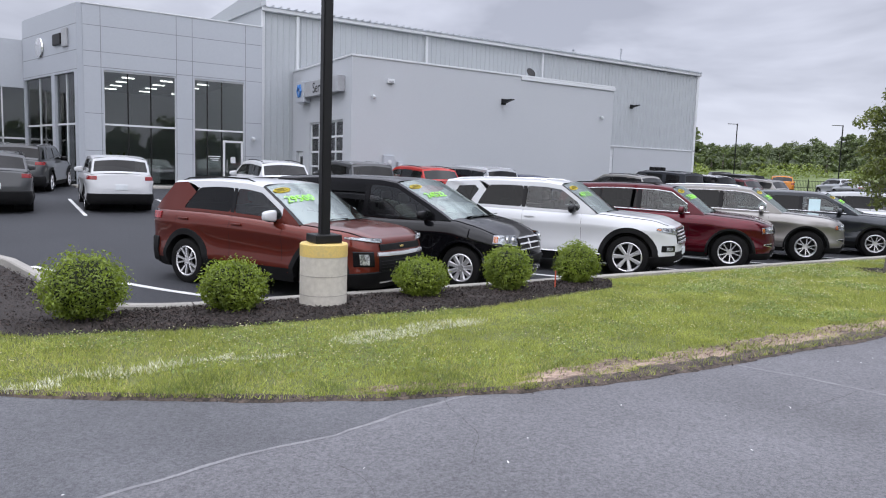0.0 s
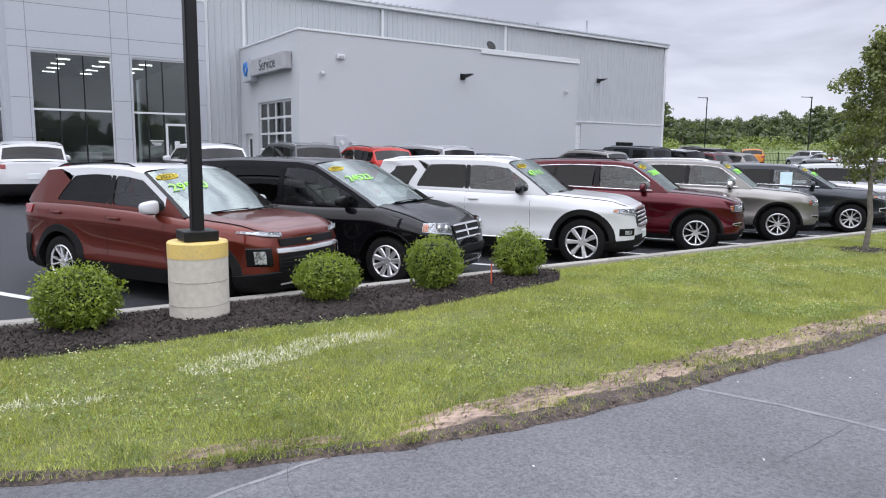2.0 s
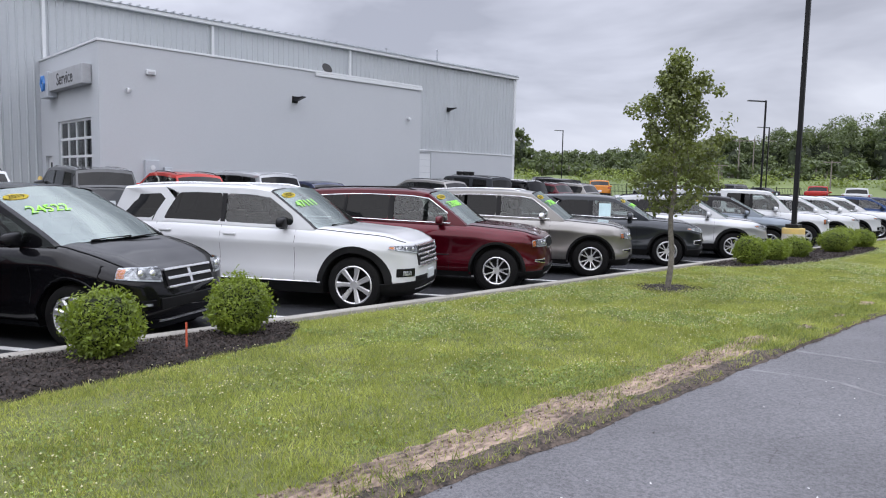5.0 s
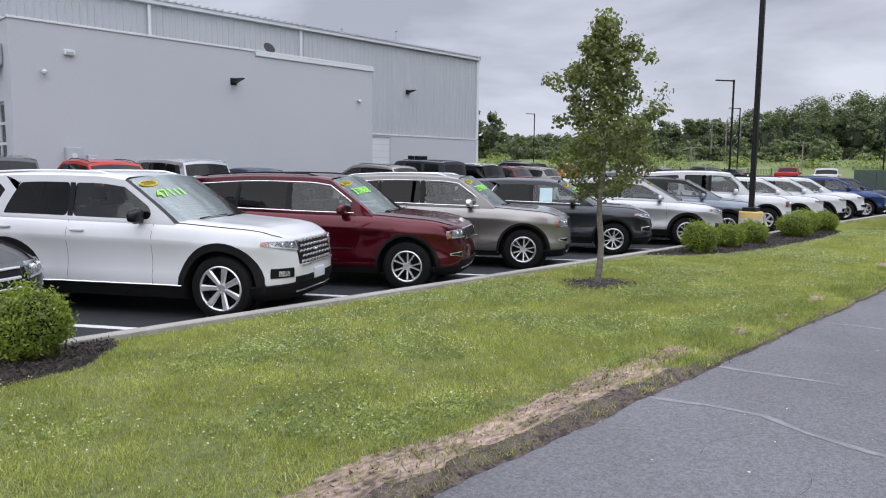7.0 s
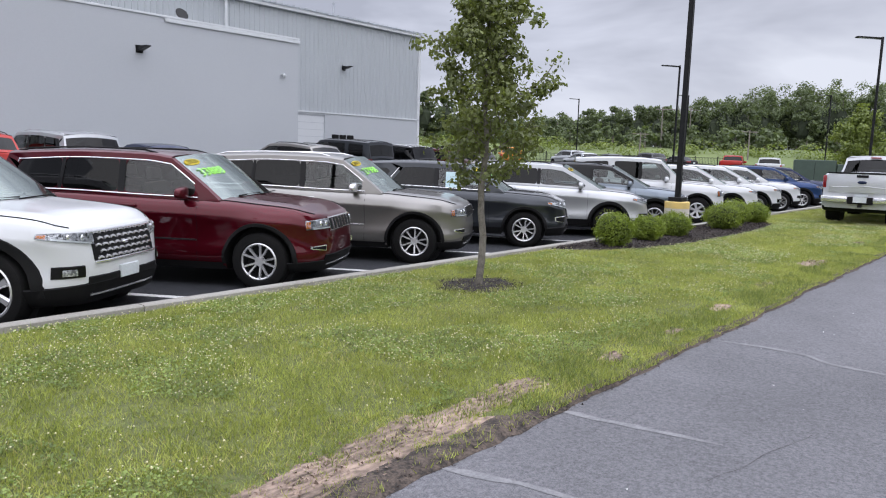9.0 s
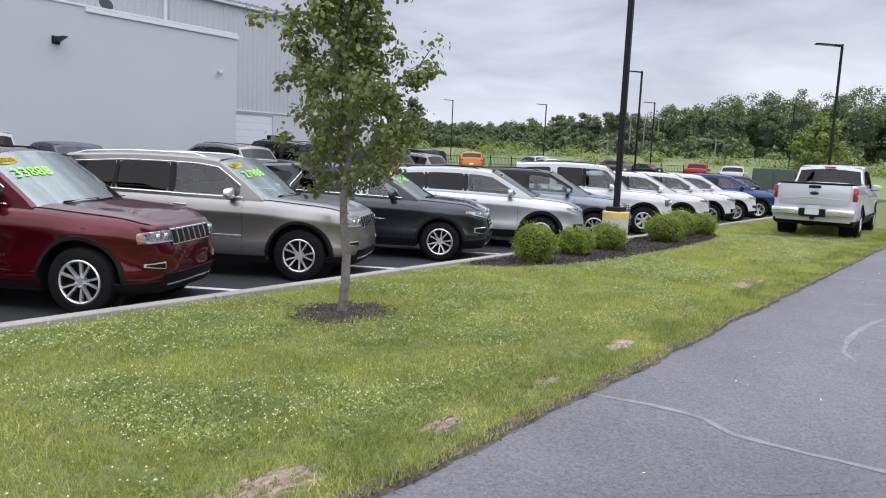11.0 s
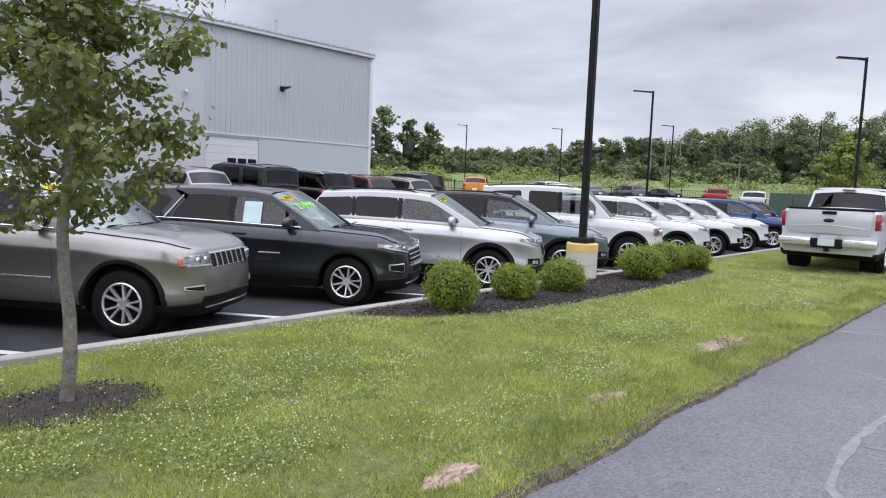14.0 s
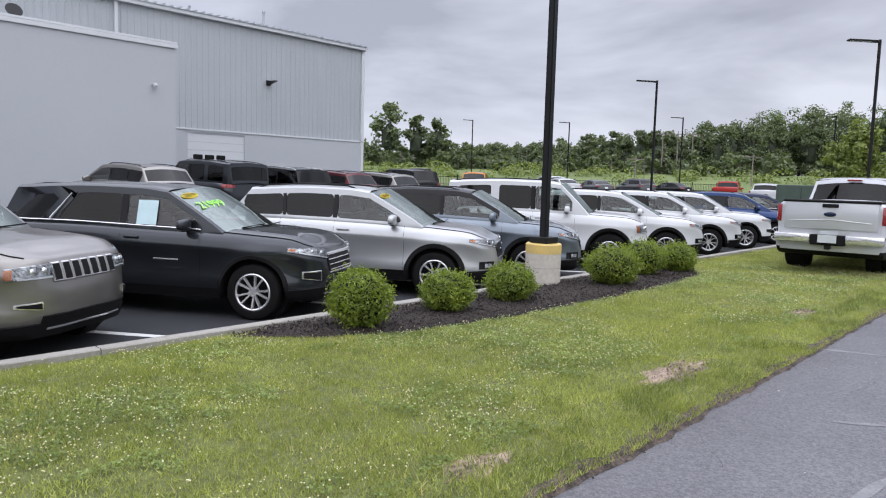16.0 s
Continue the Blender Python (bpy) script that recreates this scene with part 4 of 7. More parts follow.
            if "fog" in F:
                q = F["fog"]
                ring = bool(F.get("fogring"))
                fg = end_patch("fog_light", 0, sg * q[0], sg * q[1], lambda k: q[2] + (.035 * k if ring else 0), lambda k: q[3] - (.012 * k if ring else 0), .012, M_CHROME if ring else M_GLOSSBLACK)
                m0, m1 = (.95, .10) if ring else (.75, .30)
                end_patch("fog_lamp", 0, sg * (q[0] * m0 + q[1] * (1 - m0)), sg * (q[0] * m1 + q[1] * (1 - m1)), lambda k: q[2] + (.012 + .033 * k if ring else .02), lambda k: q[3] - (.012 + .010 * k if ring else .03), .018, M_PLASTIC if ring else M_LAMP, "dark fog lamp" if ring else "bright fog lamp", 4, parent=fg)
        t0, t1, ta, tb = spec["tail_lamp"]
        end_patch("tail_light", 1, sg * t0, sg * t1, ta, tb, .014, M_TAIL)
    g0, gl, gh = F["grille"]
    gr = end_patch("grille", 0, -g0, g0, gl, gh, .010, coat if F["style"] == "seven" and detail else M_PLASTIC, F.get("grille_label", ""), 14)
    if detail:
        if F["style"] == "seven":
            for k in range(7):
                s = -g0 * .86 + 2 * g0 * .86 * k / 6
                w_ = g0 * .112
                end_patch("grille_slot", 0, s - w_, s + w_, gl + .006, gh - .006, .020, M_CHROME, "bright slot surround", 2, parent=gr)
                end_patch("slot_mesh", 0, s - w_ * .80, s + w_ * .80, gl + .016, gh - .016, .026, M_PLASTIC, "black slot of the grille", 2, parent=gr)
        elif F["style"] == "mesh":
            rows_n = 5
            for r in range(rows_n):
                z = gl + .03 + (gh - gl - .05) * r / (rows_n - 1)
                for k in range(9):
                    s = -g0 * .92 + 2 * g0 * .92 * (k + (.5 if r % 2 else 0)) / 9.2
                    end_patch("grille_bar", 0, s, s + g0 * .15, lambda q: z - .012 + .014 * math.sin(q * math.pi), lambda q: z + .012 + .014 * math.sin(q * math.pi), .022, M_ALLOY, "bright mesh link", 3, parent=gr)
        elif F["style"] == "bars":
            for r in range(F.get("bars", 4)):
                z = gl + .03 + (gh - gl - .05) * r / max(F.get("bars", 4) - 1, 1)
                end_patch("grille_bar", 0, -g0 * .95, g0 * .95, z - .007, z + .007, .018, M_CHROME if F.get("brightbars") else M_PLASTIC, "", 10, parent=gr)
        elif F["style"] == "cross":
            end_patch("grille_bar", 0, -g0 * .95, g0 * .95, (gl + gh) / 2 - .016, (gl + gh) / 2 + .016, .022, M_CHROME, "bright crossbar", 10, parent=gr)
            end_patch("grille_bar", 0, -.022, .022, gl + .01, gh - .01, .022, M_CHROME, "bright crossbar", 2, parent=gr)
        if F.get("bow"):
            end_patch("bumper_bar", 0, -hw * .62, hw * .62, lambda k: gh + .0 + .03 * abs(k - .5), lambda k: gh + .055 + .03 * abs(k - .5), .030, M_ALLOY, "silver bar across the nose", 14)
        if F.get("frame"):
            for z in (gl, gh):
                end_patch("grille_frame", 0, -g0, g0, z - .012, z + .012, .024, M_CHROME, "bright grille frame", 14, parent=gr)
        if F.get("badge"):
            bmb = bmesh.new()
            r = bmesh.ops.create_uvsphere(bmb, u_segments=14, v_segments=8, radius=1)
            bmesh.ops.scale(bmb, vec=(.010, .050, .017), verts=r["verts"])
            part("badge", bmb, M_GOLD if F["badge"] == "gold" else M_CHROME, gr, "small bright maker's badge", smooth=True, at=Matrix.Translation(on_end(path_n, 0, 0, (gl + gh) / 2 + F.get("badge_up", 0), .026)))
    if detail:
        for sg in (-1, 1):
            line = []
            for u in np.linspace(.13, uc + .02, 14):
                c_ = spec.get("crown", .05) * min(1.0, .2 + u / .7)
                line.append((fo - u + shift(u, top(u)), sg * wide(u) * .865, top(u) + c_ * .09))
            part("bonnet_line", add_tube(bmesh.new(), line, [.006] * 14, 5), M_PLASTIC, root)
    # bumpers, sills and arch trims
    cl = spec.get("clad_h", .14)
    if F.get("lower"):
        q = F["lower"]
        end_patch("lower_intake", 0, -q[0], q[0], q[1], q[2], .014, M_PLASTIC, "", 12)
    front_bumper = end_patch("front_bumper", 0, -hw * 1.18, hw * 1.18, lambda k: zb + .0, lambda k: zb + .06 + cl * (.75 + .25 * math.sin(k * math.pi)), .016, clad, "", 24)
    if detail:
        end_patch("skid_plate", 0, -hw * .55, hw * .55, zb + .075, zb + .10, .024, M_ALLOY, "silver skid strip", 10)
    if not spec.get("open_tail"):
        end_patch("rear_bumper", 1, -hw * 1.15, hw * 1.15, zb + .06, zb + .12 + cl * 1.7, .018, clad, "", 24)
    end_patch("number_plate", 1, -.16, .16, spec.get("plate_z", .78) - .08, spec.get("plate_z", .78) + .08, .016, M_PLATE)
    if spec.get("front_plate"):
        end_patch("dealer_plate", 0, -.16, .16, .44, .58, .028, M_PLATE)
    arch_w = spec.get("arch_w", .05)
    for sg in (-1, 1):
        for a in axles:
            bm = bmesh.new()
            ring = []
            for k in range(21):
                th = math.pi * (k / 20) * 1.06 - .03 * math.pi
                row = []
                for rr, oo in ((arch_r - .006, -.05), (arch_r - .004, .012), (arch_r + arch_w, .014), (arch_r + arch_w + .008, -.004)):
                    u, z = a - rr * math.cos(th), R + rr * math.sin(th)
                    z = max(z, zb + .05)
                    row.append(bm.verts.new((fo - u, sg * (side(u, min(z, top(u) - .04)) + oo), z)))
                ring.append(row)
            for p, q in zip(ring, ring[1:]):
                for k in range(3):
                    bm.faces.new((p[k], p[k + 1], q[k + 1], q[k]))
            part("arch_trim", bm, clad, root, smooth=True)
            bm = lathe([(arch_r - .01, -.1), (arch_r - .01, .16)], 20, "y")
            part("wheel_well", bm, M_PLASTIC, root, at=Matrix.Translation((fo - a, sg * (hw - .30), R)))
        u0, u1 = axles[0] + arch_r + .03, axles[1] - arch_r - .03
        a_ = [(fo - u, sg * (side(u, zb + .02) + .012), zb + .005) for u in np.linspace(u0, u1, 14)]
        b_ = [(fo - u, sg * (side(u, zb + cl) + .012), zb + cl) for u in np.linspace(u0, u1, 14)]
        part("sill_trim", strip(a_, b_), clad, root)
        if detail:
            if spec.get("nameplate"):
                u_, z_, l_ = spec["nameplate"]
                part("nameplate", box(-l_ / 2, l_ / 2, -.004, .004, -.010, .010, .002), M_DALLOY if coat is P_CRIMSON else M_CHROME, root, "small bright name strip on the door", at=Matrix.Translation((fo - u_, sg * (side(u_, z_) + .003), z_)))
            # shut lines and handles
            for u in spec["seams"]:
                zs = np.linspace(zb + cl + .01, top(u) - .01, 9)
                ok = [z for z in zs if z > bottom(u) + .05]
                if len(ok) > 2:
                    part("shut_line", strip([(fo - u + .0025, sg * (side(u, z) + .002), z) for z in ok], [(fo - u - .0025, sg * (side(u, z) + .002), z) for z in ok]), M_PLASTIC, root)
            for u in spec["handles"]:
                z = top(u) - .13
                y = side(u, z)
                part("door_handle", box(-.10, .10, -.012, .018, -.016, .016, .009), M_CHROME if spec.get("chrome_handles") else coat, root, smooth=True, at=Matrix.Translation((fo - u, sg * (y + .018), z)))
            if spec.get("side_chrome"):
                a_ = [(fo - u, sg * (side(u, zb + cl) + .018), zb + cl + .004) for u in np.linspace(u0, u1, 10)]
                part("side_strip", add_tube(bmesh.new(), a_, [.010] * 10, 6), M_CHROME, root, "bright strip above the sill")
        # mirrors
        um = spec["mirror"]
        zm = top(um) + .065
        ym = cabin_y(um, zm)
        bm = bmesh.new()
        r = bmesh.ops.create_uvsphere(bm, u_segments=14, v_segments=10, radius=1)
        for v in r["verts"]:
            v.co = Vector([math.copysign(abs(q) ** .55, q) for q in v.co])
            v.co = Vector((v.co.x * .085 * (1 if v.co.x > 0 else .55) * (1 - .35 * abs(v.co.y) * (v.co.x > 0)), v.co.y * .128, v.co.z * (.088 if v.co.z > 0 else .070) * (1 - .18 * v.co.y * sg)))
        mir = part("wing_mirror", bm, {"roof": roof_coat or coat, "black": M_GLOSSBLACK, "chrome": M_CHROME}.get(spec.get("mirror_coat"), coat), root, smooth=True, at=Matrix.Translation((fo - um, sg * (ym + .13), zm)))
        part("mirror_foot", box(-.03, .03, -.17, .02, -.03, .0, .008), M_GLOSSBLACK, mir, at=Matrix.Translation((0, 0, -.05)) @ Matrix.Scale(sg, 4, (0, 1, 0)))
        # roof rails
        if spec.get("rails"):
            ul = np.linspace(uw + .25, ur - .1, 12)
            pts = [(fo - u, sg * (cabin_y(u, edge(u)) - .09), edge(u) + .036 + (.025 if 0 < i < 11 else -.008)) for i, u in enumerate(ul)]
            part("roof_rail", add_tube(bmesh.new(), pts, [.012] * 12, 8), M_CHROME if spec["rails"] == 2 else M_PLASTIC, root, smooth=True)
    # wheels
    tyre, rm, disc, barrel = wheel_meshes(R, rim, spec.get("spokes", 5), spec.get("twin", True), spec.get("dark_rim", False))
    for a in axles:
        for sg in (-1, 1):
            mt = Matrix.Translation((fo - a, sg * (hw - .125), R)) @ (Matrix.Rotation(math.pi, 4, "Z") if sg > 0 else Matrix()) @ Matrix.Rotation(a * 3.1 + sg, 4, "Y")
            wh = part("wheel", tyre, M_TYRE, root, at=mt)
            part("rim", rm, M_ALLOY, wh)
            part("barrel", barrel, M_DALLOY, wh)
            if detail:
                part("brake_disc", disc, M_PLASTIC, wh)
    # seats, dashboard and steering wheel
    zf = top(uc) - .05
    for i, u in enumerate([uc + 1.15, uc + 2.0] if detail else []):
        for y in (-.38, .38):
            if u + .3 < ub:
                st = part("seat", box(-.09, .09, -.24, .24, -.25, .16, .05), M_SEAT, root, smooth=True, at=Matrix.Translation((fo - u, y, zf + .08)) @ Matrix.Rotation(radians(-12), 4, "Y"))
                part("headrest", box(-.05, .05, -.13, .13, 0, .17, .04), M_SEAT, st, smooth=True, at=Matrix.Translation((0, 0, .19)))
    if detail:
        part("dashboard", box(-.30, .25, -hw * .78, hw * .78, -.12, .03, .03), M_SEAT, root, smooth=True, at=Matrix.Translation((fo - uc - .42, 0, zf + .01)))
        bm = bmesh.new()
        pts = [(0, .18 * math.cos(a), .18 * math.sin(a)) for a in np.linspace(0, math.tau, 19)]
        part("steering_wheel", add_tube(bm, pts, [.015] * 19, 6, cap=False), M_SEAT, root, smooth=True, at=Matrix.Translation((fo - uc - .82, .38, zf + .06)) @ Matrix.Rotation(radians(-25), 4, "Y"))
        for y in (-.45, .1):
            a = wgrid[0][5]
            part("wiper", add_tube(bmesh.new(), [(wgrid[0][2 if y < 0 else 6][0] + .03, y - .05, wgrid[0][5][2] - .005), (wgrid[0][5][0] - .02, y + .55, wgrid[0][5][2] + .015)], [.009, .007], 6), M_PLASTIC, root)
    # figures written on the windscreen, by its passenger side
    if price or year:
        def on_screen(i, j):
            i0, j0 = min(int(i), 5), min(int(j), 9)
            a, b, c = Vector(wgrid[i0][j0]), Vector(wgrid[i0][j0 + 1]), Vector(wgrid[i0 + 1][j0])
            d = Vector(wgrid[i0 + 1][j0 + 1])
            x_, y_ = i - i0, j - j0
            return a * (1 - x_) * (1 - y_) + b * (1 - x_) * y_ + c * x_ * (1 - y_) + d * x_ * y_
        def frame_at(i, j):
            c = on_screen(i, j)
            ex = (on_screen(i, j + .4) - on_screen(i, j - .4)).normalized()
            ey = (on_screen(i + .4, j) - on_screen(i - .4, j)).normalized()
            ez = ex.cross(ey).normalized()
            ey = ez.cross(ex)
            mm = Matrix((ex, ey, ez)).transposed().to_4x4()
            mm.translation = c + ez * .006
            return mm
        if price:
            text(price, .21, M_GREENINK, root, frame_at(3.55, 3.0), "price", "green marker price figures", .001)
        if year:
            bm = bmesh.new()
            vs = [bm.verts.new((.15 * math.cos(a), .062 * math.sin(a), 0)) for a in np.linspace(0, math.tau, 24, endpoint=False)]
            bm.faces.new(vs)
            bmesh.ops.extrude_face_region(bm, geom=list(bm.faces))
            st = part("year_sticker", bm, M_YELLOWSTICKER, root, "yellow oval year sticker", at=frame_at(5.05, 2.1))
            text(year, .105, M_PLASTIC, st, Matrix.Translation((0, 0, .003)), "year", "", .0005)
    return root


def top_line(front, edge_z, cowl, cowl_z, belt, tail_u, tail_z):
    return [(0, front - .075), (.02, front - .035), (.06, front - .01), (.14, front + .005), (.4, edge_z), (cowl * .7, (edge_z * .35 + cowl_z * .65)), (cowl, cowl_z), (cowl + 1.0, belt), (tail_u - 1.0, belt + .03), (tail_u - .15, tail_z), (tail_u - .02, tail_z - .02), (tail_u, tail_z - .06)]


def make_spec(L, W, H, wb, fo, R, rim, face, front, bonnet, cowl, cowl_z, belt, screen_top, roof_rear, windows, tail_z=None, **kw):
    tail_z = tail_z or belt + .03
    s = dict(L=L, W=W, H=H, wb=wb, fo=fo, R=R, rim=rim, face=face, hood=top_line(front, bonnet, cowl, cowl_z, belt, L, tail_z), cowl=(cowl, cowl_z), screen_top=(screen_top, H - .10), roof_rear=(roof_rear, H - .095), rear=(L - kw.get("rear_in", .12), tail_z), windows=windows)
    s.setdefault("mirror", cowl + .46)
    b = [w[1] for w in windows]
    s["seams"] = [cowl + .28] + [(windows[0][1] + windows[1][0]) / 2] + ([windows[1][1] + .08] if len(windows) > 1 else [])
    s["handles"] = [windows[0][1] - .12, windows[1][1] - .10]
    s["tail_lamp"] = kw.pop("tail_lamp", (W / 2 * .70, W / 2 * 1.22, belt - .13, belt - .015))
    s["plate_z"] = .78
    s.update(kw)
    return s


FACE_JEEP = dict(lamp=(.45, .90, .80, .935, -.005), grille=(.46, .755, .955), style="seven", fog=(.60, .86, .51, .595), fogring=True, lower=(.60, .36, .46))
FACE_FORD = dict(lamp=(.50, 1.06, .83, .955, .035), taper=.05, grille=(.52, .66, .96), style="mesh", fog=(.64, .96, .52, .64), lower=(.60, .36, .52), badge="chrome", frame=True)
FACE_CHEV = dict(lamp=(.46, 1.04, .865, .930, .05), taper=.015, grille=(.54, .46, .68), style="bars", bars=5, fog=(.62, .92, .55, .76), lower=(.50, .76, .85), badge="gold", badge_up=.235, bow=True)
FACE_EQUI = dict(lamp=(.44, 1.06, .77, .90, .06), taper=.05, grille=(.44, .60, .84), style="bars", bars=4, brightbars=True, frame=True, fog=(.62, .90, .50, .64), fogring=True, lower=(.50, .36, .48))
FACE_VAN = dict(lamp=(.50, 1.02, .71, .885, .03), taper=.03, grille=(.42, .65, .84), style="cross", lower=(.55, .42, .54), fog=(.62, .80, .45, .53), frame=True)
FACE_SOFT = dict(lamp=(.42, 1.06, .77, .90, .06), taper=.05, grille=(.40, .62, .84), style="bars", bars=3, frame=True, fog=(.60, .90, .46, .58), lower=(.52, .34, .46), badge="chrome")
FACE_BOXY = dict(lamp=(.46, .92, .80, .98, .0), grille=(.40, .78, .97), style="bars", bars=3, lower=(.55, .44, .56))

SMALL_SUV = make_spec(4.41, 1.81, 1.66, 2.64, .83, .355, .235, FACE_CHEV, .93, 1.0, 1.22, 1.06, 1.12, 2.02, 3.92, [(1.72, 2.50), (2.58, 3.62)], tumble=.76, clad_h=.20, rails=1, spokes=5, twin=True, mirror_coat="roof", sill=.03, arch_w=.085, black_pillars=True, body_c=True, lean=[(2.4, 0), (2.58, .0), (3.62, -.30), (3.9, 0)])
VAN = make_spec(5.15, 2.0, 1.75, 3.08, .84, .345, .225, FACE_VAN, .84, .93, 1.08, 1.09, 1.07, 2.15, 4.75, [(1.75, 2.70), (2.80, 3.84), (3.92, 4.78)], tumble=.82, clad_h=.06, spokes=9, twin=False, tail_z=1.05, zb=.20, arch_w=.02, lean=[(1.8, 0), (2.7, -.03), (2.8, -.03), (3.84, .02), (4.7, .06)])
BIG_SUV = make_spec(5.05, 2.0, 1.78, 3.02, .85, .395, .275, FACE_FORD, 1.0, 1.08, 1.48, 1.16, 1.18, 2.22, 4.72, [(1.98, 2.92), (3.00, 3.98), (4.16, 4.90)], tumble=.78, clad_h=.17, rails=2, spokes=7, twin=False, mirror_coat="black", side_chrome=True, body_c=True, front_plate=True, black_pillars=True, arch_w=.085, lean=[(2.9, 0), (3.0, 0), (3.98, -.24), (4.20, -.26), (4.86, -.30), (5.0, 0)])
JEEP = make_spec(4.82, 1.94, 1.76, 2.915, .83, .375, .240, FACE_JEEP, .99, 1.06, 1.40, 1.14, 1.16, 2.10, 4.50, [(1.88, 2.74), (2.84, 3.66), (3.72, 4.52)], tumble=.79, clad_h=.10, rails=2, chrome=2, spokes=5, twin=True, arch_w=.035, gap=.085, nameplate=(2.0, .62, .62), lean=[(2.7, 0), (3.66, -.04), (4.52, -.20), (4.7, 0)])
MID_SUV = make_spec(4.65, 1.84, 1.66, 2.725, .86, .355, .235, FACE_EQUI, .93, 1.02, 1.30, 1.08, 1.11, 2.10, 4.32, [(1.82, 2.64), (2.74, 3.66), (3.86, 4.50)], tumble=.77, clad_h=.14, rails=0, chrome=1, spokes=5, twin=True, arch_w=.04, nameplate=(2.05, .72, .34), end_chrome=3.74, body_c=True, lean=[(2.6, 0), (2.74, 0), (3.66, -.28), (3.86, -.26), (4.5, -.30), (4.6, 0)])
SOFT_SUV = make_spec(4.53, 1.84, 1.68, 2.69, .94, .355, .235, FACE_SOFT, .92, 1.01, 1.16, 1.08, 1.13, 2.04, 4.05, [(1.68, 2.54), (2.62, 3.40), (3.46, 4.10)], tumble=.77, clad_h=.17, rails=1, spokes=5, twin=True, arch_w=.06, lean=[(2.6, 0), (3.4, .02), (4.1, .06)])
BOXY_SUV = make_spec(4.55, 1.85, 1.88, 2.70, .85, .385, .225, FACE_BOXY, 1.02, 1.10, 1.32, 1.16, 1.20, 1.92, 4.38, [(1.72, 2.46), (2.56, 3.26), (3.44, 4.16)], tumble=.84, clad_h=.16, rails=1, spokes=6, twin=False, rear_in=.06, tail_z=1.2, body_c=True, arch_w=.05)
SEDAN = make_spec(4.7, 1.83, 1.46, 2.75, .93, .33, .215, FACE_SOFT, .80, .88, 1.35, .96, .98, 2.2, 3.55, [(1.85, 2.65), (2.73, 3.50)], tumble=.76, clad_h=.05, spokes=5, rear_in=.55, tail_z=1.02, zb=.18, arch_w=.015)
PICKUP = make_spec(5.9, 2.03, 1.92, 3.68, .95, .40, .23, FACE_BOXY, 1.12, 1.18, 1.45, 1.24, 1.26, 2.20, 3.55, [(1.95, 2.72), (2.80, 3.45)], tumble=.80, clad_h=.24, spokes=6, tail_z=1.40, zb=.34, arch_w=.03, tail=[(0, .90), (.03, .97), (.10, .99), (.25, 1.0), (.5, 1.0)])
PICKUP["rear"] = (3.72, 1.26)
PICKUP["hood"] = [(0, .98), (.02, 1.06), (.07, 1.12), (.3, 1.18), (1.0, 1.22), (1.45, 1.24), (2.4, 1.26), (3.6, 1.28), (3.85, 1.38), (5.8, 1.40), (5.88, 1.39), (5.9, 1.36)]
PICKUP["crown"] = .02
PICKUP["tail_lean"], PICKUP["open_tail"] = 0, True
PICKUP["tail_lamp"] = (.88, 1.03, 1.0, 1.34)

P_COPPER = paint("copper_red_paint", (0.128, 0.021, 0.012), .6, .33)
P_BLACK = paint("black_paint", (0.004, 0.004, 0.005), .0, .3)
P_BLACK.node_tree.nodes["Principled BSDF"].inputs["Coat Weight"].default_value = 0.7
P_WHITE = paint("white_paint", (0.60, 0.61, 0.625), 0.0, .3)
P_CRIMSON = paint("deep_red_paint", (0.080, 0.0034, 0.0095), .6, .3)
P_TAUPE = paint("warm_grey_paint", (0.255, 0.245, 0.232), .8, .36)
P_SLATE = paint("dark_slate_paint", (0.034, 0.038, 0.045), .65, .3)
P_SILVER = paint("silver_paint", (0.45, 0.46, 0.475), .6, .34)
P_BLUEGREY = paint("blue_grey_paint", (0.17, 0.20, 0.235), .65, .32)
P_BLUE = paint("blue_paint", (0.010, 0.036, 0.125), .4, .3)
P_NAVY = paint("navy_paint", (0.012, 0.02, 0.06), .4, .3)
P_RED = paint("red_paint", (0.40, 0.025, 0.018), .15, .3)
P_ORANGE = paint("orange_paint", (0.48, 0.17, 0.015), .3, .3)
P_GREY = paint("grey_paint", (0.085, 0.088, 0.092), .45, .32)


def park(hx, hy, spec, heading=-58.0):
    """The pose of a car whose front wheel nearest the road stands at hx, hy."""
    h = radians(heading)
    o = spec["W"] / 2 - .06
    x, y = hx - math.sin(h) * o, hy + math.cos(h) * o
    return pose(x, y, lot_z(y), 0, 0, heading)


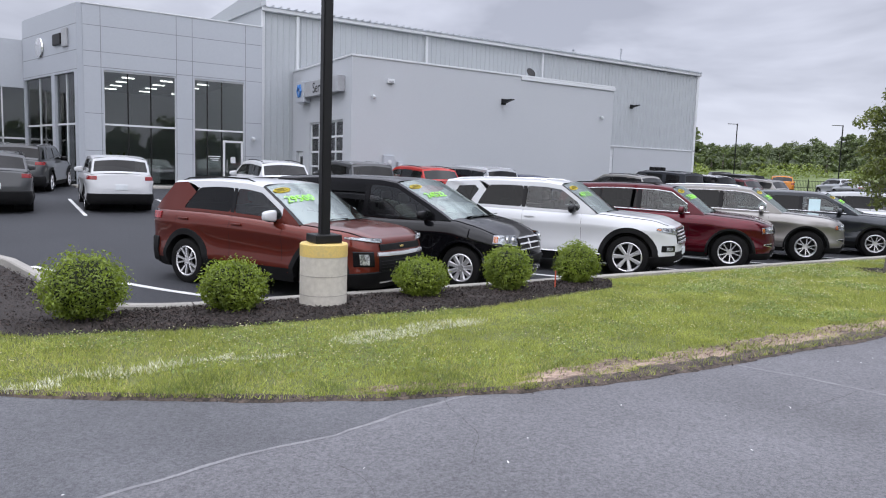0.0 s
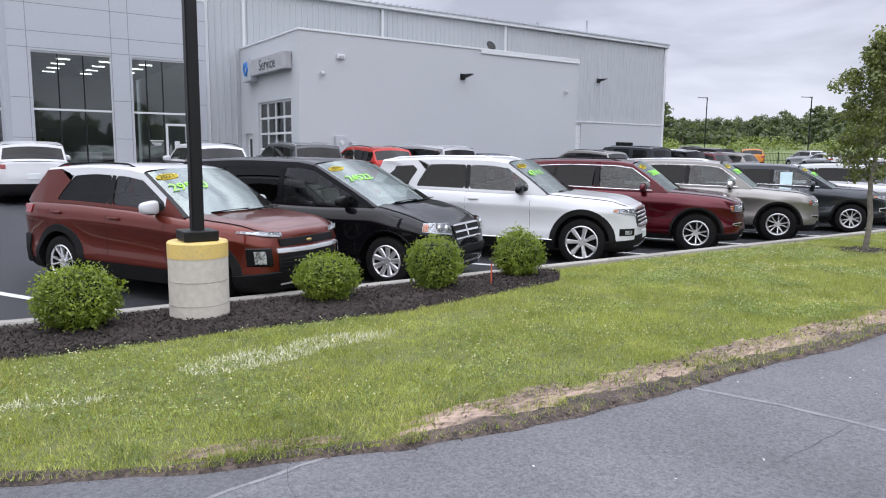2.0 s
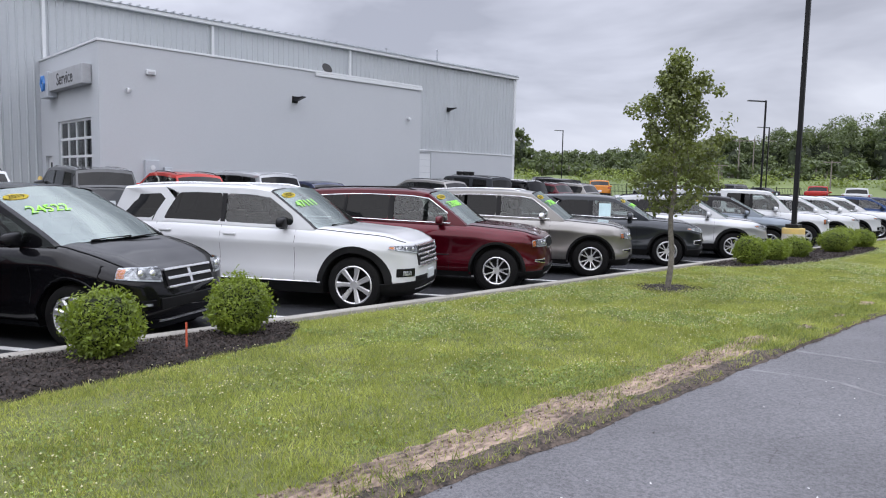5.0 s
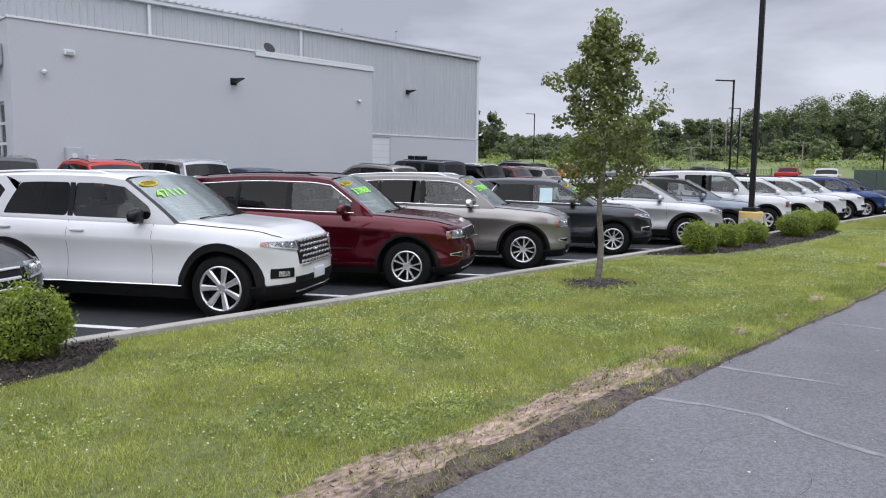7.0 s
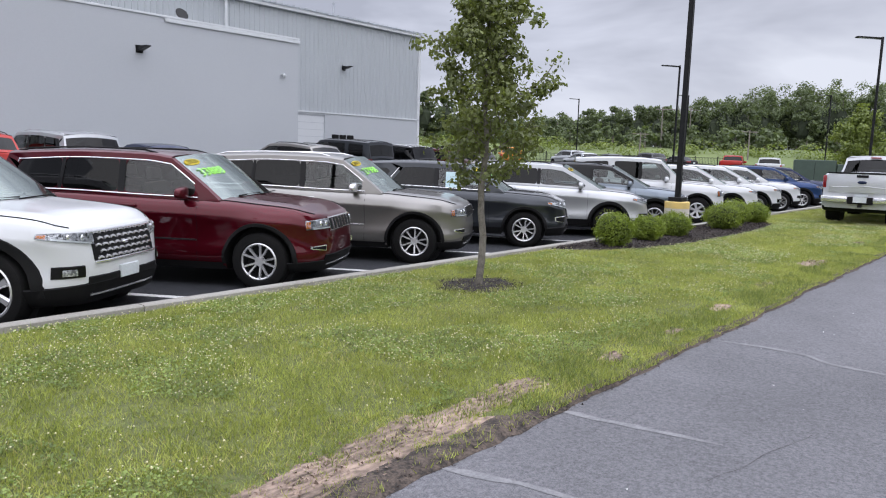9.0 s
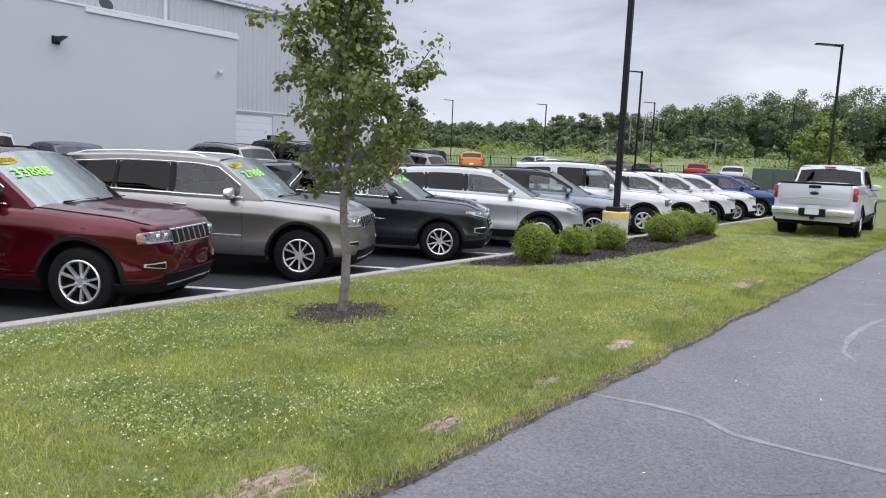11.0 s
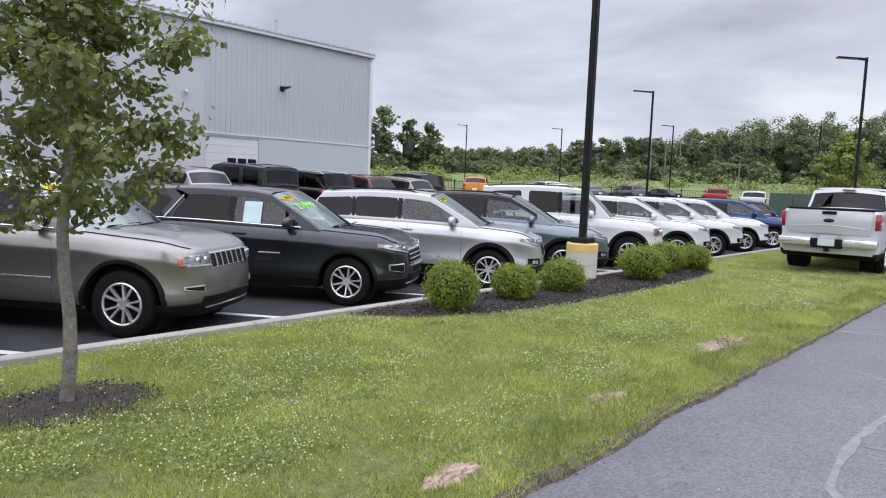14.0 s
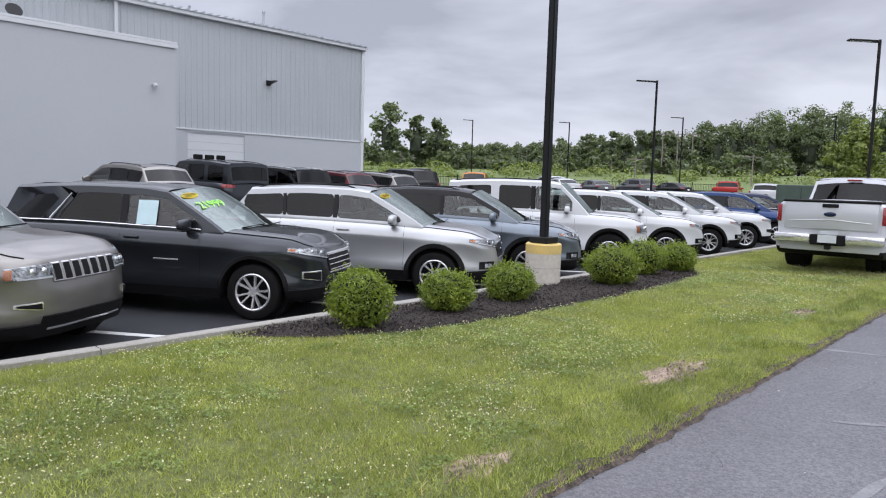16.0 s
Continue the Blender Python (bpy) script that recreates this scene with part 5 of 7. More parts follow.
FRONT = [
    (3.70, 9.10, SMALL_SUV, P_COPPER, "copper red small SUV with a white roof and black cladding", "29500", "2021", P_WHITE, -62),
    (6.25, 9.41, VAN, P_BLACK, "black minivan with silver hubcaps and a green price on its windscreen", "24522", "2019", None, -60),
    (9.92, 9.32, BIG_SUV, P_WHITE, "white large SUV with polished wheels and a mesh grille", "47111", "2020", None, -58),
    (13.02, 9.38, JEEP, P_CRIMSON, "deep red SUV with a seven-slot grille and silver wheels", "33888", "2020", None, -58),
    (16.19, 9.62, JEEP, P_TAUPE, "warm grey SUV with chrome trim and a seven-slot grille", "27988", "2017", None, -58),
    (19.49, 9.70, MID_SUV, P_SLATE, "dark slate SUV with a blue sheet in its window", "21999", "2019", None, -58),
    (22.55, 9.45, SOFT_SUV, P_SILVER, "silver compact SUV with black cladding", "", "2018", None, -58),
    (25.1, 9.50, SOFT_SUV, P_BLUEGREY, "blue grey crossover with a black roof", "", "", P_BLACK, -58),
    (28.2, 9.60, BOXY_SUV, P_WHITE, "white boxy off-road SUV with a roof rack", "", "", None, -58),
    (30.9, 9.55, SOFT_SUV, P_WHITE, "white compact SUV parked at an angle", "", "", None, -58),
    (33.5, 9.55, SOFT_SUV, P_WHITE, "white crossover parked at an angle to the kerb", "", "", None, -58),
    (36.4, 9.60, MID_SUV, P_WHITE, "white SUV near the end of the row", "", "", None, -58),
    (39.4, 9.60, SOFT_SUV, P_BLUE, "bright blue compact SUV at the end of the row", "", "", None, -58),
    (42.3, 9.60, MID_SUV, P_NAVY, "dark blue SUV beyond the bright blue one", "", "", None, -58),
]

for hx, hy, spec, coat, label, price, year, roof_c, hd in FRONT:
    s = dict(spec)
    if coat is P_TAUPE:
        s.update(mirror_coat="chrome", chrome_handles=True, side_chrome=False)
    if coat is P_CRIMSON:
        s.update(rails=1)
    if coat is P_BLACK:
        s.update(mirror_coat="black")
    c = build_car(s, coat, label, "minivan" if spec is VAN else "SUV", "cars in the front row", price, year, park(hx, hy, s, hd), roof_c,
                  clad=coat if spec is VAN else M_PLASTIC, detail=True, name="minivan" if spec is VAN else "suv")
    if coat is P_SLATE:
        part("window_sheet", box(-.14, .14, -.002, .002, -.16, .16), M_PAPER, c, "pale blue paper sheet behind the glass", at=Matrix.Translation((s["fo"] - 2.35, -.80, 1.30)) @ Matrix.Rotation(radians(-14), 4, "X"))


# ---- the dealership building ----
def wall_panel(name, x0, x1, y, z0, z1, thick, mat, parent, holes=(), label=""):
    """A wall along x facing -y at y, with rectangular openings (xa, xb, za, zb) cut through it."""
    bm = bmesh.new()
    xs_ = sorted({x0, x1, *[h[0] for h in holes], *[h[1] for h in holes]}); zs_ = sorted({z0, z1, *[h[2] for h in holes], *[h[3] for h in holes]})
    for xa, xb in zip(xs_, xs_[1:]):
        for za, zb_ in zip(zs_, zs_[1:]):
            cx, cz = (xa + xb) / 2, (za + zb_) / 2
            if not any(h[0] < cx < h[1] and h[2] < cz < h[3] for h in holes):
                add_box(bm, xa, xb, y, y + thick, za, zb_)
    bmesh.ops.remove_doubles(bm, verts=bm.verts, dist=.0005)
    return part(name, bm, mat, parent, label)


G0 = lot_z(27)
dealership = thing("dealership_building", "pale grey car dealership with glazed showroom and ribbed metal workshop", "building")
# service block: front wall, side wall with the glazed door
part("service_front_wall", box(12.6, 27.7, 27.7, 28.0, G0 - .5, 6.36), M_STUCCO, dealership)
for y0, y1, z0, z1 in ((28.0, 28.55, G0 - .5, 6.36), (28.55, 32.45, 3.78, 6.36), (32.45, 33.3, G0 - .5, 6.36), (33.3, 34.2, 2.45, 6.36), (34.2, 34.75, G0 - .5, 6.36)):
    part("service_side_wall", box(12.6, 12.9, y0, y1, z0, z1), M_STUCCO, dealership)
part("service_end_wall", box(27.4, 27.7, 28.0, 34.75, G0 - .5, 6.36), M_STUCCO, dealership)
part("service_roof", box(12.9, 27.4, 28.0, 34.75, 5.9, 6.1), M_JOINT, dealership)
part("coping", box(12.56, 27.76, 27.66, 28.04, 6.36, 6.44, .01), M_TRIMW, dealership, "white metal coping")
part("coping", box(21.5, 27.78, 27.64, 27.695, 6.2, 6.35, .01), M_TRIMW, dealership, "white metal coping")
part("coping", box(12.56, 12.94, 28.04, 34.7, 6.36, 6.44, .01), M_TRIMW, dealership, "white metal coping")
# overhead door: four columns by five rows of panes
od = part("overhead_door", box(12.74, 12.79, 28.55, 32.45, G0, 3.78), M_DARK, dealership, "glazed overhead door with white rails")
for r in range(6):
    z = G0 + (3.70 - G0) * r / 5
    part("door_rail", box(12.68, 12.74, 28.55, 32.45, z, z + .09, .006), M_TRIMW, od)
for c in range(5):
    y = 28.55 + 3.82 * c / 4
    part("door_stile", box(12.685, 12.74, y, y + .08, G0, 3.78), M_TRIMW, od)
for r in range(5):
    for c in range(4):
        y, z = 28.63 + .955 * c, G0 + .09 + (3.70 - G0) * r / 5
        part("pane", box(12.715, 12.722, y, y + .875, z, z + .60), G_SHOP, od)
sd = part("side_door", box(12.72, 12.77, 33.32, 34.18, G0, 2.43), M_TRIMW, dealership, "white side door with a narrow window")
part("pane", box(12.70, 12.715, 33.6, 33.9, 1.2, 2.2), M_GLOSSBLACK, sd)
part("door_handle", box(12.66, 12.70, 34.0, 34.1, 1.25, 1.29, .01), M_ALLOY, sd)
# workshop: ribbed cladding over a smooth plinth
part("workshop_core", box(11.05, 43.15, 34.83, 35.1, G0 - .5, 9.2), M_METAL, dealership)
part("workshop_end_wall", box(42.9, 43.15, 35.1, 69, G0 - .5, 9.2), M_METAL, dealership)
part("workshop_west_wall", box(11.05, 11.3, 35.1, 69, G0 - .5, 10.4), M_METAL, dealership)
part("workshop_back_wall", box(11.05, 43.15, 69, 69.3, G0 - .5, 9.2), M_METAL, dealership)


def ribbed(x0, x1, y, z0, z1, pitch=.305):
    pts = []
    x = x0
    while x < x1:
        for dx, dy in ((0, 0), (.10, 0), (.125, -.032), (.165, -.032), (.19, 0)):
            if x + dx <= x1:
                pts.append((x + dx, y + dy))
        x += pitch
    pts.append((x1, y))
    bm = strip([(a, b, z0) for a, b in pts], [(a, b, z1) for a, b in pts])
    return bm


part("ribbed_cladding", ribbed(11.05, 27.75, 34.80, 0.2, 9.2), M_METAL, dealership)
part("ribbed_cladding", ribbed(27.75, 43.0, 34.80, 3.80, 9.2), M_METAL, dealership)
plinth = wall_panel("plinth_wall", 27.7, 43.1, 34.74, G0 - .5, 3.72, .085, M_STUCCO, dealership, [(31.9, 35.05, G0, 3.62)])
part("workshop_door", box(31.9, 35.05, 34.80, 34.828, G0, 3.62), M_TRIMW, dealership, "white roller door")
for k in range(1, 9):
    part("door_slat", box(31.92, 35.03, 34.792, 34.80, G0 + .4 * k, G0 + .4 * k + .02), M_PANEL, dealership)
part("flashing", box(27.7, 43.14, 34.70, 34.80, 3.72, 3.80, .008), M_TRIMW, dealership)
part("corner_trim", box(42.98, 43.2, 34.70, 34.9, G0 - .4, 9.2, .01), M_TRIMW, dealership)
part("corner_trim", box(11.0, 11.14, 34.72, 34.9, G0 - .4, 9.2, .01), M_TRIMW, dealership)
for xd in (12.79, 20.25, 28.53):
    part("downpipe", box(xd - .07, xd + .07, 34.64, 34.77, 6.2 if xd < 27.7 else 3.8, 9.1, .015), M_TRIMW, dealership)
part("gutter", box(10.98, 43.25, 34.56, 34.78, 9.12, 9.32, .03), M_TRIMW, dealership)
roofp = bmesh.new()
for sx in range(81):
    xx = 11.1 + 32.0 * sx / 80
    add_box(roofp, xx - .03, xx + .03, 34.5, 52, 9.36, 9.42, 0, Matrix.Translation((0, 0, 0)))
for v in roofp.verts:
    v.co.z += (v.co.y - 34.5) * .045
part("roof_seams", roofp, M_METAL, dealership)
bm = bmesh.new()
vs = [bm.verts.new(p) for p in ((10.95, 34.5, 9.32), (43.3, 34.5, 9.32), (43.3, 52, 10.11), (10.95, 52, 10.11), (10.95, 69.5, 9.32), (43.3, 69.5, 9.32))]
bm.faces.new((vs[0], vs[1], vs[2], vs[3])); bm.faces.new((vs[3], vs[2], vs[5], vs[4]))
bmesh.ops.solidify(bm, geom=bm.faces, thickness=-.05)
part("workshop_roof", bm, M_METAL, dealership)
for px, py, ph in ((33.5, 37.5, 10.2), (38.0, 37.5, 10.75)):
    part("vent_pipe", lathe([(.06, 9.3), (.06, ph), (.09, ph), (.09, ph + .08)], 10), M_PANEL, dealership, at=Matrix.Translation((px, py, 0)))
# showroom: composite panels round tall windows
SY = 34.55
W1, W2 = (3.95, 6.93, .62, 5.60), (7.77, 10.07, .62, 5.60)
wall_panel("showroom_front_wall", 3.16, 10.95, SY, .1, 8.30, .25, M_PANEL, dealership, [W1, W2])
for xj in (3.85, 6.98, 7.68, 10.14):
    part("panel_joint", box(xj - .012, xj + .012, SY - .003, SY + .02, .4, 8.28), M_JOINT, dealership)
for zj in (7.44, 6.35, 5.70):
    part("panel_joint", box(3.18, 10.93, SY - .0035, SY + .02, zj - .012, zj + .012), M_JOINT, dealership)
for zj in (3.71, 2.1):
    for xa, xb in ((3.18, 3.93), (6.95, 7.75), (10.09, 10.93)):
        part("panel_joint", box(xa, xb, SY - .0035, SY + .02, zj - .012, zj + .012), M_JOINT, dealership)
part("coping", box(3.1, 10.98, SY - .03, SY + .3, 8.30, 8.36, .01), M_TRIMW, dealership)


def shop_window(w, bars, door=None):
    win = part("shop_window", box(w[0], w[1], SY + .06, SY + .10, w[3] - .07, w[3], .004), M_TRIMW, dealership, "tall shop window in slim frames")
    part("window_sill", box(w[0] - .04, w[1] + .04, SY - .02, SY + .12, w[2] - .06, w[2], .006), M_TRIMW, win)
    part("transom", box(w[0], w[1], SY + .05, SY + .11, 3.22, 3.30, .004), M_TRIMW, win)
    xs_ = [w[0], *bars, w[1]]
    for xb in xs_:
        part("mullion", box(max(xb - .025, w[0]), min(xb + .025, w[1]), SY + .055, SY + .105, w[2], w[3] - .07), M_BLACKMETAL if w[0] < xb < w[1] else M_TRIMW, win)
    for xa, xb in zip(xs_, xs_[1:]):
        for za, zb_ in ((w[2], 3.22), (3.30, w[3] - .07)):
            part("pane", box(xa + .025, xb - .025, SY + .075, SY + .085, za, zb_), G_SHOP, win)


shop_window(W1, (4.92, 5.87)); shop_window(W2, (8.36, 9.03))
dr = part("shop_door", box(9.08, 10.04, SY + .02, SY + .055, 2.72, 2.82, .004), M_TRIMW, dealership, "glazed shop door in a white frame")
for xa in (9.08, 9.94):
    part("door_stile", box(xa, xa + .10, SY + .015, SY + .055, .62, 2.72, .004), M_TRIMW, dr)
part("door_rail", box(9.18, 9.94, SY + .016, SY + .055, .62, .85), M_TRIMW, dr)
part("door_handle", add_tube(bmesh.new(), [(9.26, SY - .03, 1.3), (9.26, SY - .03, 1.9)], [.015, .015], 8), M_ALLOY, dr)
part("door_notice", box(9.45, 9.68, SY + .058, SY + .062, 1.75, 2.05), M_TRIMW, dr)
for k, zz in enumerate((2.05, 1.95, 1.87)):
    part("window_lettering", box(8.4 + .08 * k, 8.98 - .05 * k, SY + .070, SY + .073, zz - .025, zz + .02), M_TRIMW, dealership, "white opening hours lettering")
# slanted entrance face with its glazing
EX0, EY0, EX1, EY1 = 3.16, 34.57, 1.35, 41.2
elen, eang = math.hypot(EX1 - EX0, EY1 - EY0), math.atan2(EY1 - EY0, EX1 - EX0)
em = Matrix.Translation((EX0, EY0, 0)) @ Matrix.Rotation(eang, 4, "Z") @ Matrix.Scale(-1, 4, (0, 1, 0))
for a, b, z0, z1 in ((0, .35, .1, 8.3), (.35, elen - .1, 5.45, 8.3), (elen - .1, elen, .1, 8.3), (2.7, 3.1, .1, 5.45)):
    part("entrance_wall", box(a, b, -.25, 0, z0, z1), M_PANEL, dealership, at=em)
for a, b in ((.35, 2.7), (3.1, elen - .1)):
    part("pane", box(a, b, -.13, -.12, .5, 5.45), G_SHOP, dealership, at=em)
    part("transom", box(a, b, -.16, -.09, 3.2, 3.28), M_TRIMW, dealership, at=em)
    part("mullion", box((a + b) / 2 - .03, (a + b) / 2 + .03, -.16, -.09, .5, 5.45), M_TRIMW, dealership, at=em)
for zj in (7.44, 6.35, 5.55):
    part("panel_joint", box(0, elen, -.254, -.23, zj - .012, zj + .012), M_JOINT, dealership, at=em)
wall_panel("wing_wall", -14.0, 1.5, 41.2, .1, 7.4, .25, M_PANEL, dealership, [(-4.0, -1.3, .6, 5.1), (-.9, 1.25, .6, 5.1)])
for xa, xb in ((-4.0, -1.3), (-.9, 1.25)):
    part("pane", box(xa, xb, 41.3, 41.31, .6, 5.1), G_SHOP, dealership)
    part("transom", box(xa, xb, 41.26, 41.34, 2.6, 2.68), M_TRIMW, dealership)
    part("mullion", box((xa + xb) / 2 - .03, (xa + xb) / 2 + .03, 41.26, 41.34, .6, 5.1), M_TRIMW, dealership)
for k, (a, b, z0, z1) in enumerate(((.9, 1.5, 6.55, 7.35), (1.65, 2.6, 6.7, 7.2))):
    part("brand_sign", box(a, b, -.35, -.254, z0, z1, .04), M_BLACKMETAL if k else M_GREYSIGN, dealership, "plain raised sign shape on the entrance panel", at=em)
part("brand_sign", lathe([(.42, -.254), (.46, -.28), (.44, -.34), (.10, -.36)], 24, "y"), M_CHROME, dealership, "plain round silver sign on the entrance panel", at=em @ Matrix.Translation((4.4, 0, 6.8)))
# inside of the showroom
part("showroom_floor", box(3.1, 10.9, 34.85, 41.4, .40, .45), M_SHOWFLOOR, dealership)
part("showroom_floor", box(-13.8, 10.9, 41.48, 50, .40, .45), M_SHOWFLOOR, dealership)
part("showroom_ceiling", box(3.1, 10.9, 34.82, 41.4, 6.0, 6.1), M_PANEL, dealership)
part("showroom_ceiling", box(-13.8, 10.9, 41.48, 50, 6.0, 6.1), M_PANEL, dealership)
part("showroom_roof", box(3.3, 10.95, 34.8, 50.2, 7.9, 8.0), M_JOINT, dealership)
part("showroom_back_wall", box(-14.0, 10.9, 50, 50.2, .4, 6.0), M_GREYSIGN, dealership)
M_STRIP = lit("ceiling_light", (1.0, 0.97, 0.92), 4.0)
for i in range(4):
    for j in range(6):
        part("ceiling_light", box(3.6 + 1.9 * i, 4.2 + 1.9 * i, 36 + 2.3 * j, 36.09 + 2.3 * j, 5.96, 5.995), M_STRIP, dealership)
part("reception_desk", box(5.4, 7.4, 41, 41.8, .45, 1.5, .03), M_TRIMW, dealership)
part("pavement_slab", box(2.6, 12.5, 32.6, 34.54, .0, .62, .03), M_KERB, dealership, "raised concrete walk before the showroom")

tagged(part("potted_palm", add_tube(bmesh.new(), [(0, 0, 0), (0, 0, .45)], [.2, .26], 14), M_BLACKMETAL, at=Matrix.Translation((4.6, 36.2, .45))), "potted palm inside the showroom window", "plant")
palm = bpy.data.objects["potted_palm"]
for k in range(13):
    a = k * 2.4
    pts = [(.04 * math.cos(a), .04 * math.sin(a), .45), (.35 * math.cos(a), .35 * math.sin(a), 1.25 + .1 * (k % 3)), (.75 * math.cos(a), .75 * math.sin(a), 1.2 + .15 * (k % 4))]
    part("frond", strip([(p[0] - .05 * math.sin(a), p[1] + .05 * math.cos(a), p[2]) for p in pts], [(p[0] + .05 * math.sin(a), p[1] - .05 * math.cos(a), p[2]) for p in pts]), M_LEAF, palm)


def wall_light(x, y, z):
    t = thing("wall_light", "black wedge-shaped wall light on the pale wall", "wall light", Matrix.Translation((x, y, z)), "wall lights")
    bm = bmesh.new()
    vs = [bm.verts.new(p) for p in ((-.10, 0, -.09), (.10, 0, -.09), (.10, 0, .09), (-.10, 0, .09), (-.08, -.75, .055), (.08, -.75, .055), (.08, -.75, .085), (-.08, -.75, .085))]
    for f in ((0, 1, 2, 3), (4, 5, 6, 7), (0, 1, 5, 4), (1, 2, 6, 5), (2, 3, 7, 6), (3, 0, 4, 7)):
        bm.faces.new([vs[i] for i in f])
    part("housing", bm, M_BLACKMETAL, t)
    part("backplate", box(-.14, .14, -.02, .0, -.14, .14, .005), M_BLACKMETAL, t)


wall_light(20.5, 27.695, 5.08); wall_light(36.49, 34.75, 6.47)
for x, y, z in ((14.39, 27.69, 5.46), ):
    t = thing("emergency_light", "small white box light on the rendered wall", "wall light", Matrix.Translation((x, y, z)))
    part("case", box(-.17, .17, -.12, 0, -.08, .10, .02), M_TRIMW, t); part("lens", box(-.12, .12, -.125, -.115, -.05, .02), M_GREYSIGN, t)
for x, y, z in ((13.57, 27.69, 4.74), (26.85, 27.69, 4.75), (10.5, 34.54, 2.95)):
    t = thing("security_camera", "small white dome camera on a wall bracket", "camera", Matrix.Translation((x, y, z)), "security cameras")
    part("bracket", box(-.05, .05, -.16, 0, .02, .09, .01), M_TRIMW, t)
    part("dome", lathe([(.02, -.10), (.07, -.06), (.085, 0), (.085, .03), (.04, .05)], 14), M_TRIMW, t, smooth=True, at=Matrix.Translation((0, -.16, 0)))
t = thing("satellite_dish", "grey satellite dish on the service roof", "satellite dish", Matrix.Translation((22.5, 28.3, 6.1)))
part("dish", lathe([(.02, 0), (.12, .02), (.22, .07), (.26, .10)], 20), M_BLACKMETAL, t, smooth=True, at=Matrix.Translation((0, 0, .55)) @ Matrix.Rotation(radians(62), 4, "X"))
part("mast", add_tube(bmesh.new(), [(0, .08, 0), (0, .08, .55)], [.03, .03], 8), M_GREYSIGN, t)
for k, (x, w, h) in enumerate(((14.35, .5, .7), (14.95, .3, .45))):
    t = thing("meter_box", "grey electrical meter box on the rendered wall", "meter box", Matrix.Translation((x, 27.69, 1.6)), "meter boxes")
    part("case", box(-w / 2, w / 2, -.2, 0, 0, h, .02), M_PANEL, t); part("dial", lathe([(.09, 0), (.09, .05)], 14, "y"), M_TRIMW, t, at=Matrix.Translation((0, -.24, h * .6)))
# signs
t = thing("service_sign", "grey box sign lettered Service beside a blue emblem panel", "sign", Matrix.Translation((12.58, 0, 0)))
part("case", box(-.32, 0, 28.35, 32.3, 4.93, 5.62, .02), M_GREYSIGN, t)
part("emblem_panel", box(-.36, 0, 32.3, 33.35, 4.72, 5.70, .02), M_PANEL, t, "pale emblem panel")
for sg in (-1, 1):
    part("emblem_arc", add_tube(bmesh.new(), [(-.37, 32.82 + sg * .08, 4.98), (-.37, 32.82 + sg * .22, 5.25), (-.37, 32.82 + sg * .12, 5.52), (-.37, 32.82, 5.36)], [.05, .07, .06, .03], 8), M_BLUE, t, "blue emblem shape")
text("Service", .66, M_BLACKMETAL, t, Matrix.Translation((-.325, 30.3, 5.26)) @ Matrix(((0, 0, -1, 0), (-1, 0, 0, 0), (0, 1, 0, 0), (0, 0, 0, 1))), "lettering", "black sign lettering", .004)
t = thing("logo_sign", "dark raised logo and letter bars on the entrance wall", "sign", em)
part("emblem", lathe([(.12, 0), (.34, .03), (.38, .12), (.30, .16)], 8, "y"), M_BLACKMETAL, t, at=Matrix.Translation((1.9, .04, 6.75)))
for k in range(3):
    part("letter", box(.55 + .36 * k, .83 + .36 * k, 0.005, .12, 6.75, 7.25, .02), M_BLACKMETAL, t)
part("emblem", box(3.2, 3.8, .005, .1, 6.3, 7.1, .05), M_ALLOY, t)
# yellow bollards by the service door
for y in (28.2, 32.8):
    t = thing("bollard", "yellow steel bollard beside the overhead door", "bollard", Matrix.Translation((12.0, y, lot_z(y))), "bollards")
    part("post", lathe([(.085, 0), (.085, 1.0), (.06, 1.06), (.01, 1.085)], 14), M_YELLOW, t, smooth=True)


# ---- light poles ----
def light_pole(x, y, z, h, arm=1.25, ang=125, base=True, label="tall black square light pole on a yellow-topped concrete base"):
    t = thing("light_pole", label, "light pole", Matrix.Translation((x, y, z)), "light poles")
    zb_ = .72 if base else .1
    if base:
        part("concrete_base", lathe([(.283, -.25), (.283, .56)], 36), M_CONC, t, smooth=True)
        for k, zz in enumerate((.10, .33)):
            part("form_line", lathe([(.286, zz), (.286, zz + .006)], 36), M_KERB, t, "casting line round the base")
        part("yellow_band", lathe([(.286, .56), (.287, .70), (.275, .715), (.0, .716)], 36), M_YELLOW, t, "faded yellow painted top", smooth=True)
    part("base_cover", box(-.165, .165, -.165, .165, zb_, zb_ + .10, .012), M_BLACKMETAL, t)
    bm = bmesh.new()
    r = bmesh.ops.create_cone(bm, cap_ends=True, segments=4, radius1=.082, radius2=.078, depth=h - zb_)
    bmesh.ops.transform(bm, matrix=Matrix.Translation((0, 0, zb_ + (h - zb_) / 2)) @ Matrix.Rotation(radians(45), 4, "Z"), verts=r["verts"])
    bmesh.ops.bevel(bm, geom=[e for e in bm.edges if abs(e.verts[0].co.z - e.verts[1].co.z) > 1], offset=.012, segments=2, affect="EDGES")
    part("shaft", bm, M_BLACKMETAL, t)
    hd = part("lamp_head", box(.1, arm, -.17, .17, -.03, .035, .02), M_BLACKMETAL, t, at=Matrix.Translation((0, 0, h - .08)) @ Matrix.Rotation(radians(ang), 4, "Z") @ Matrix.Rotation(radians(-3), 4, "Y"))
    part("arm", box(.0, .16, -.05, .05, -.05, .05), M_BLACKMETAL, hd)
    part("lens", box(.35, arm - .08, -.12, .12, -.036, -.031), M_TRIMW, hd)


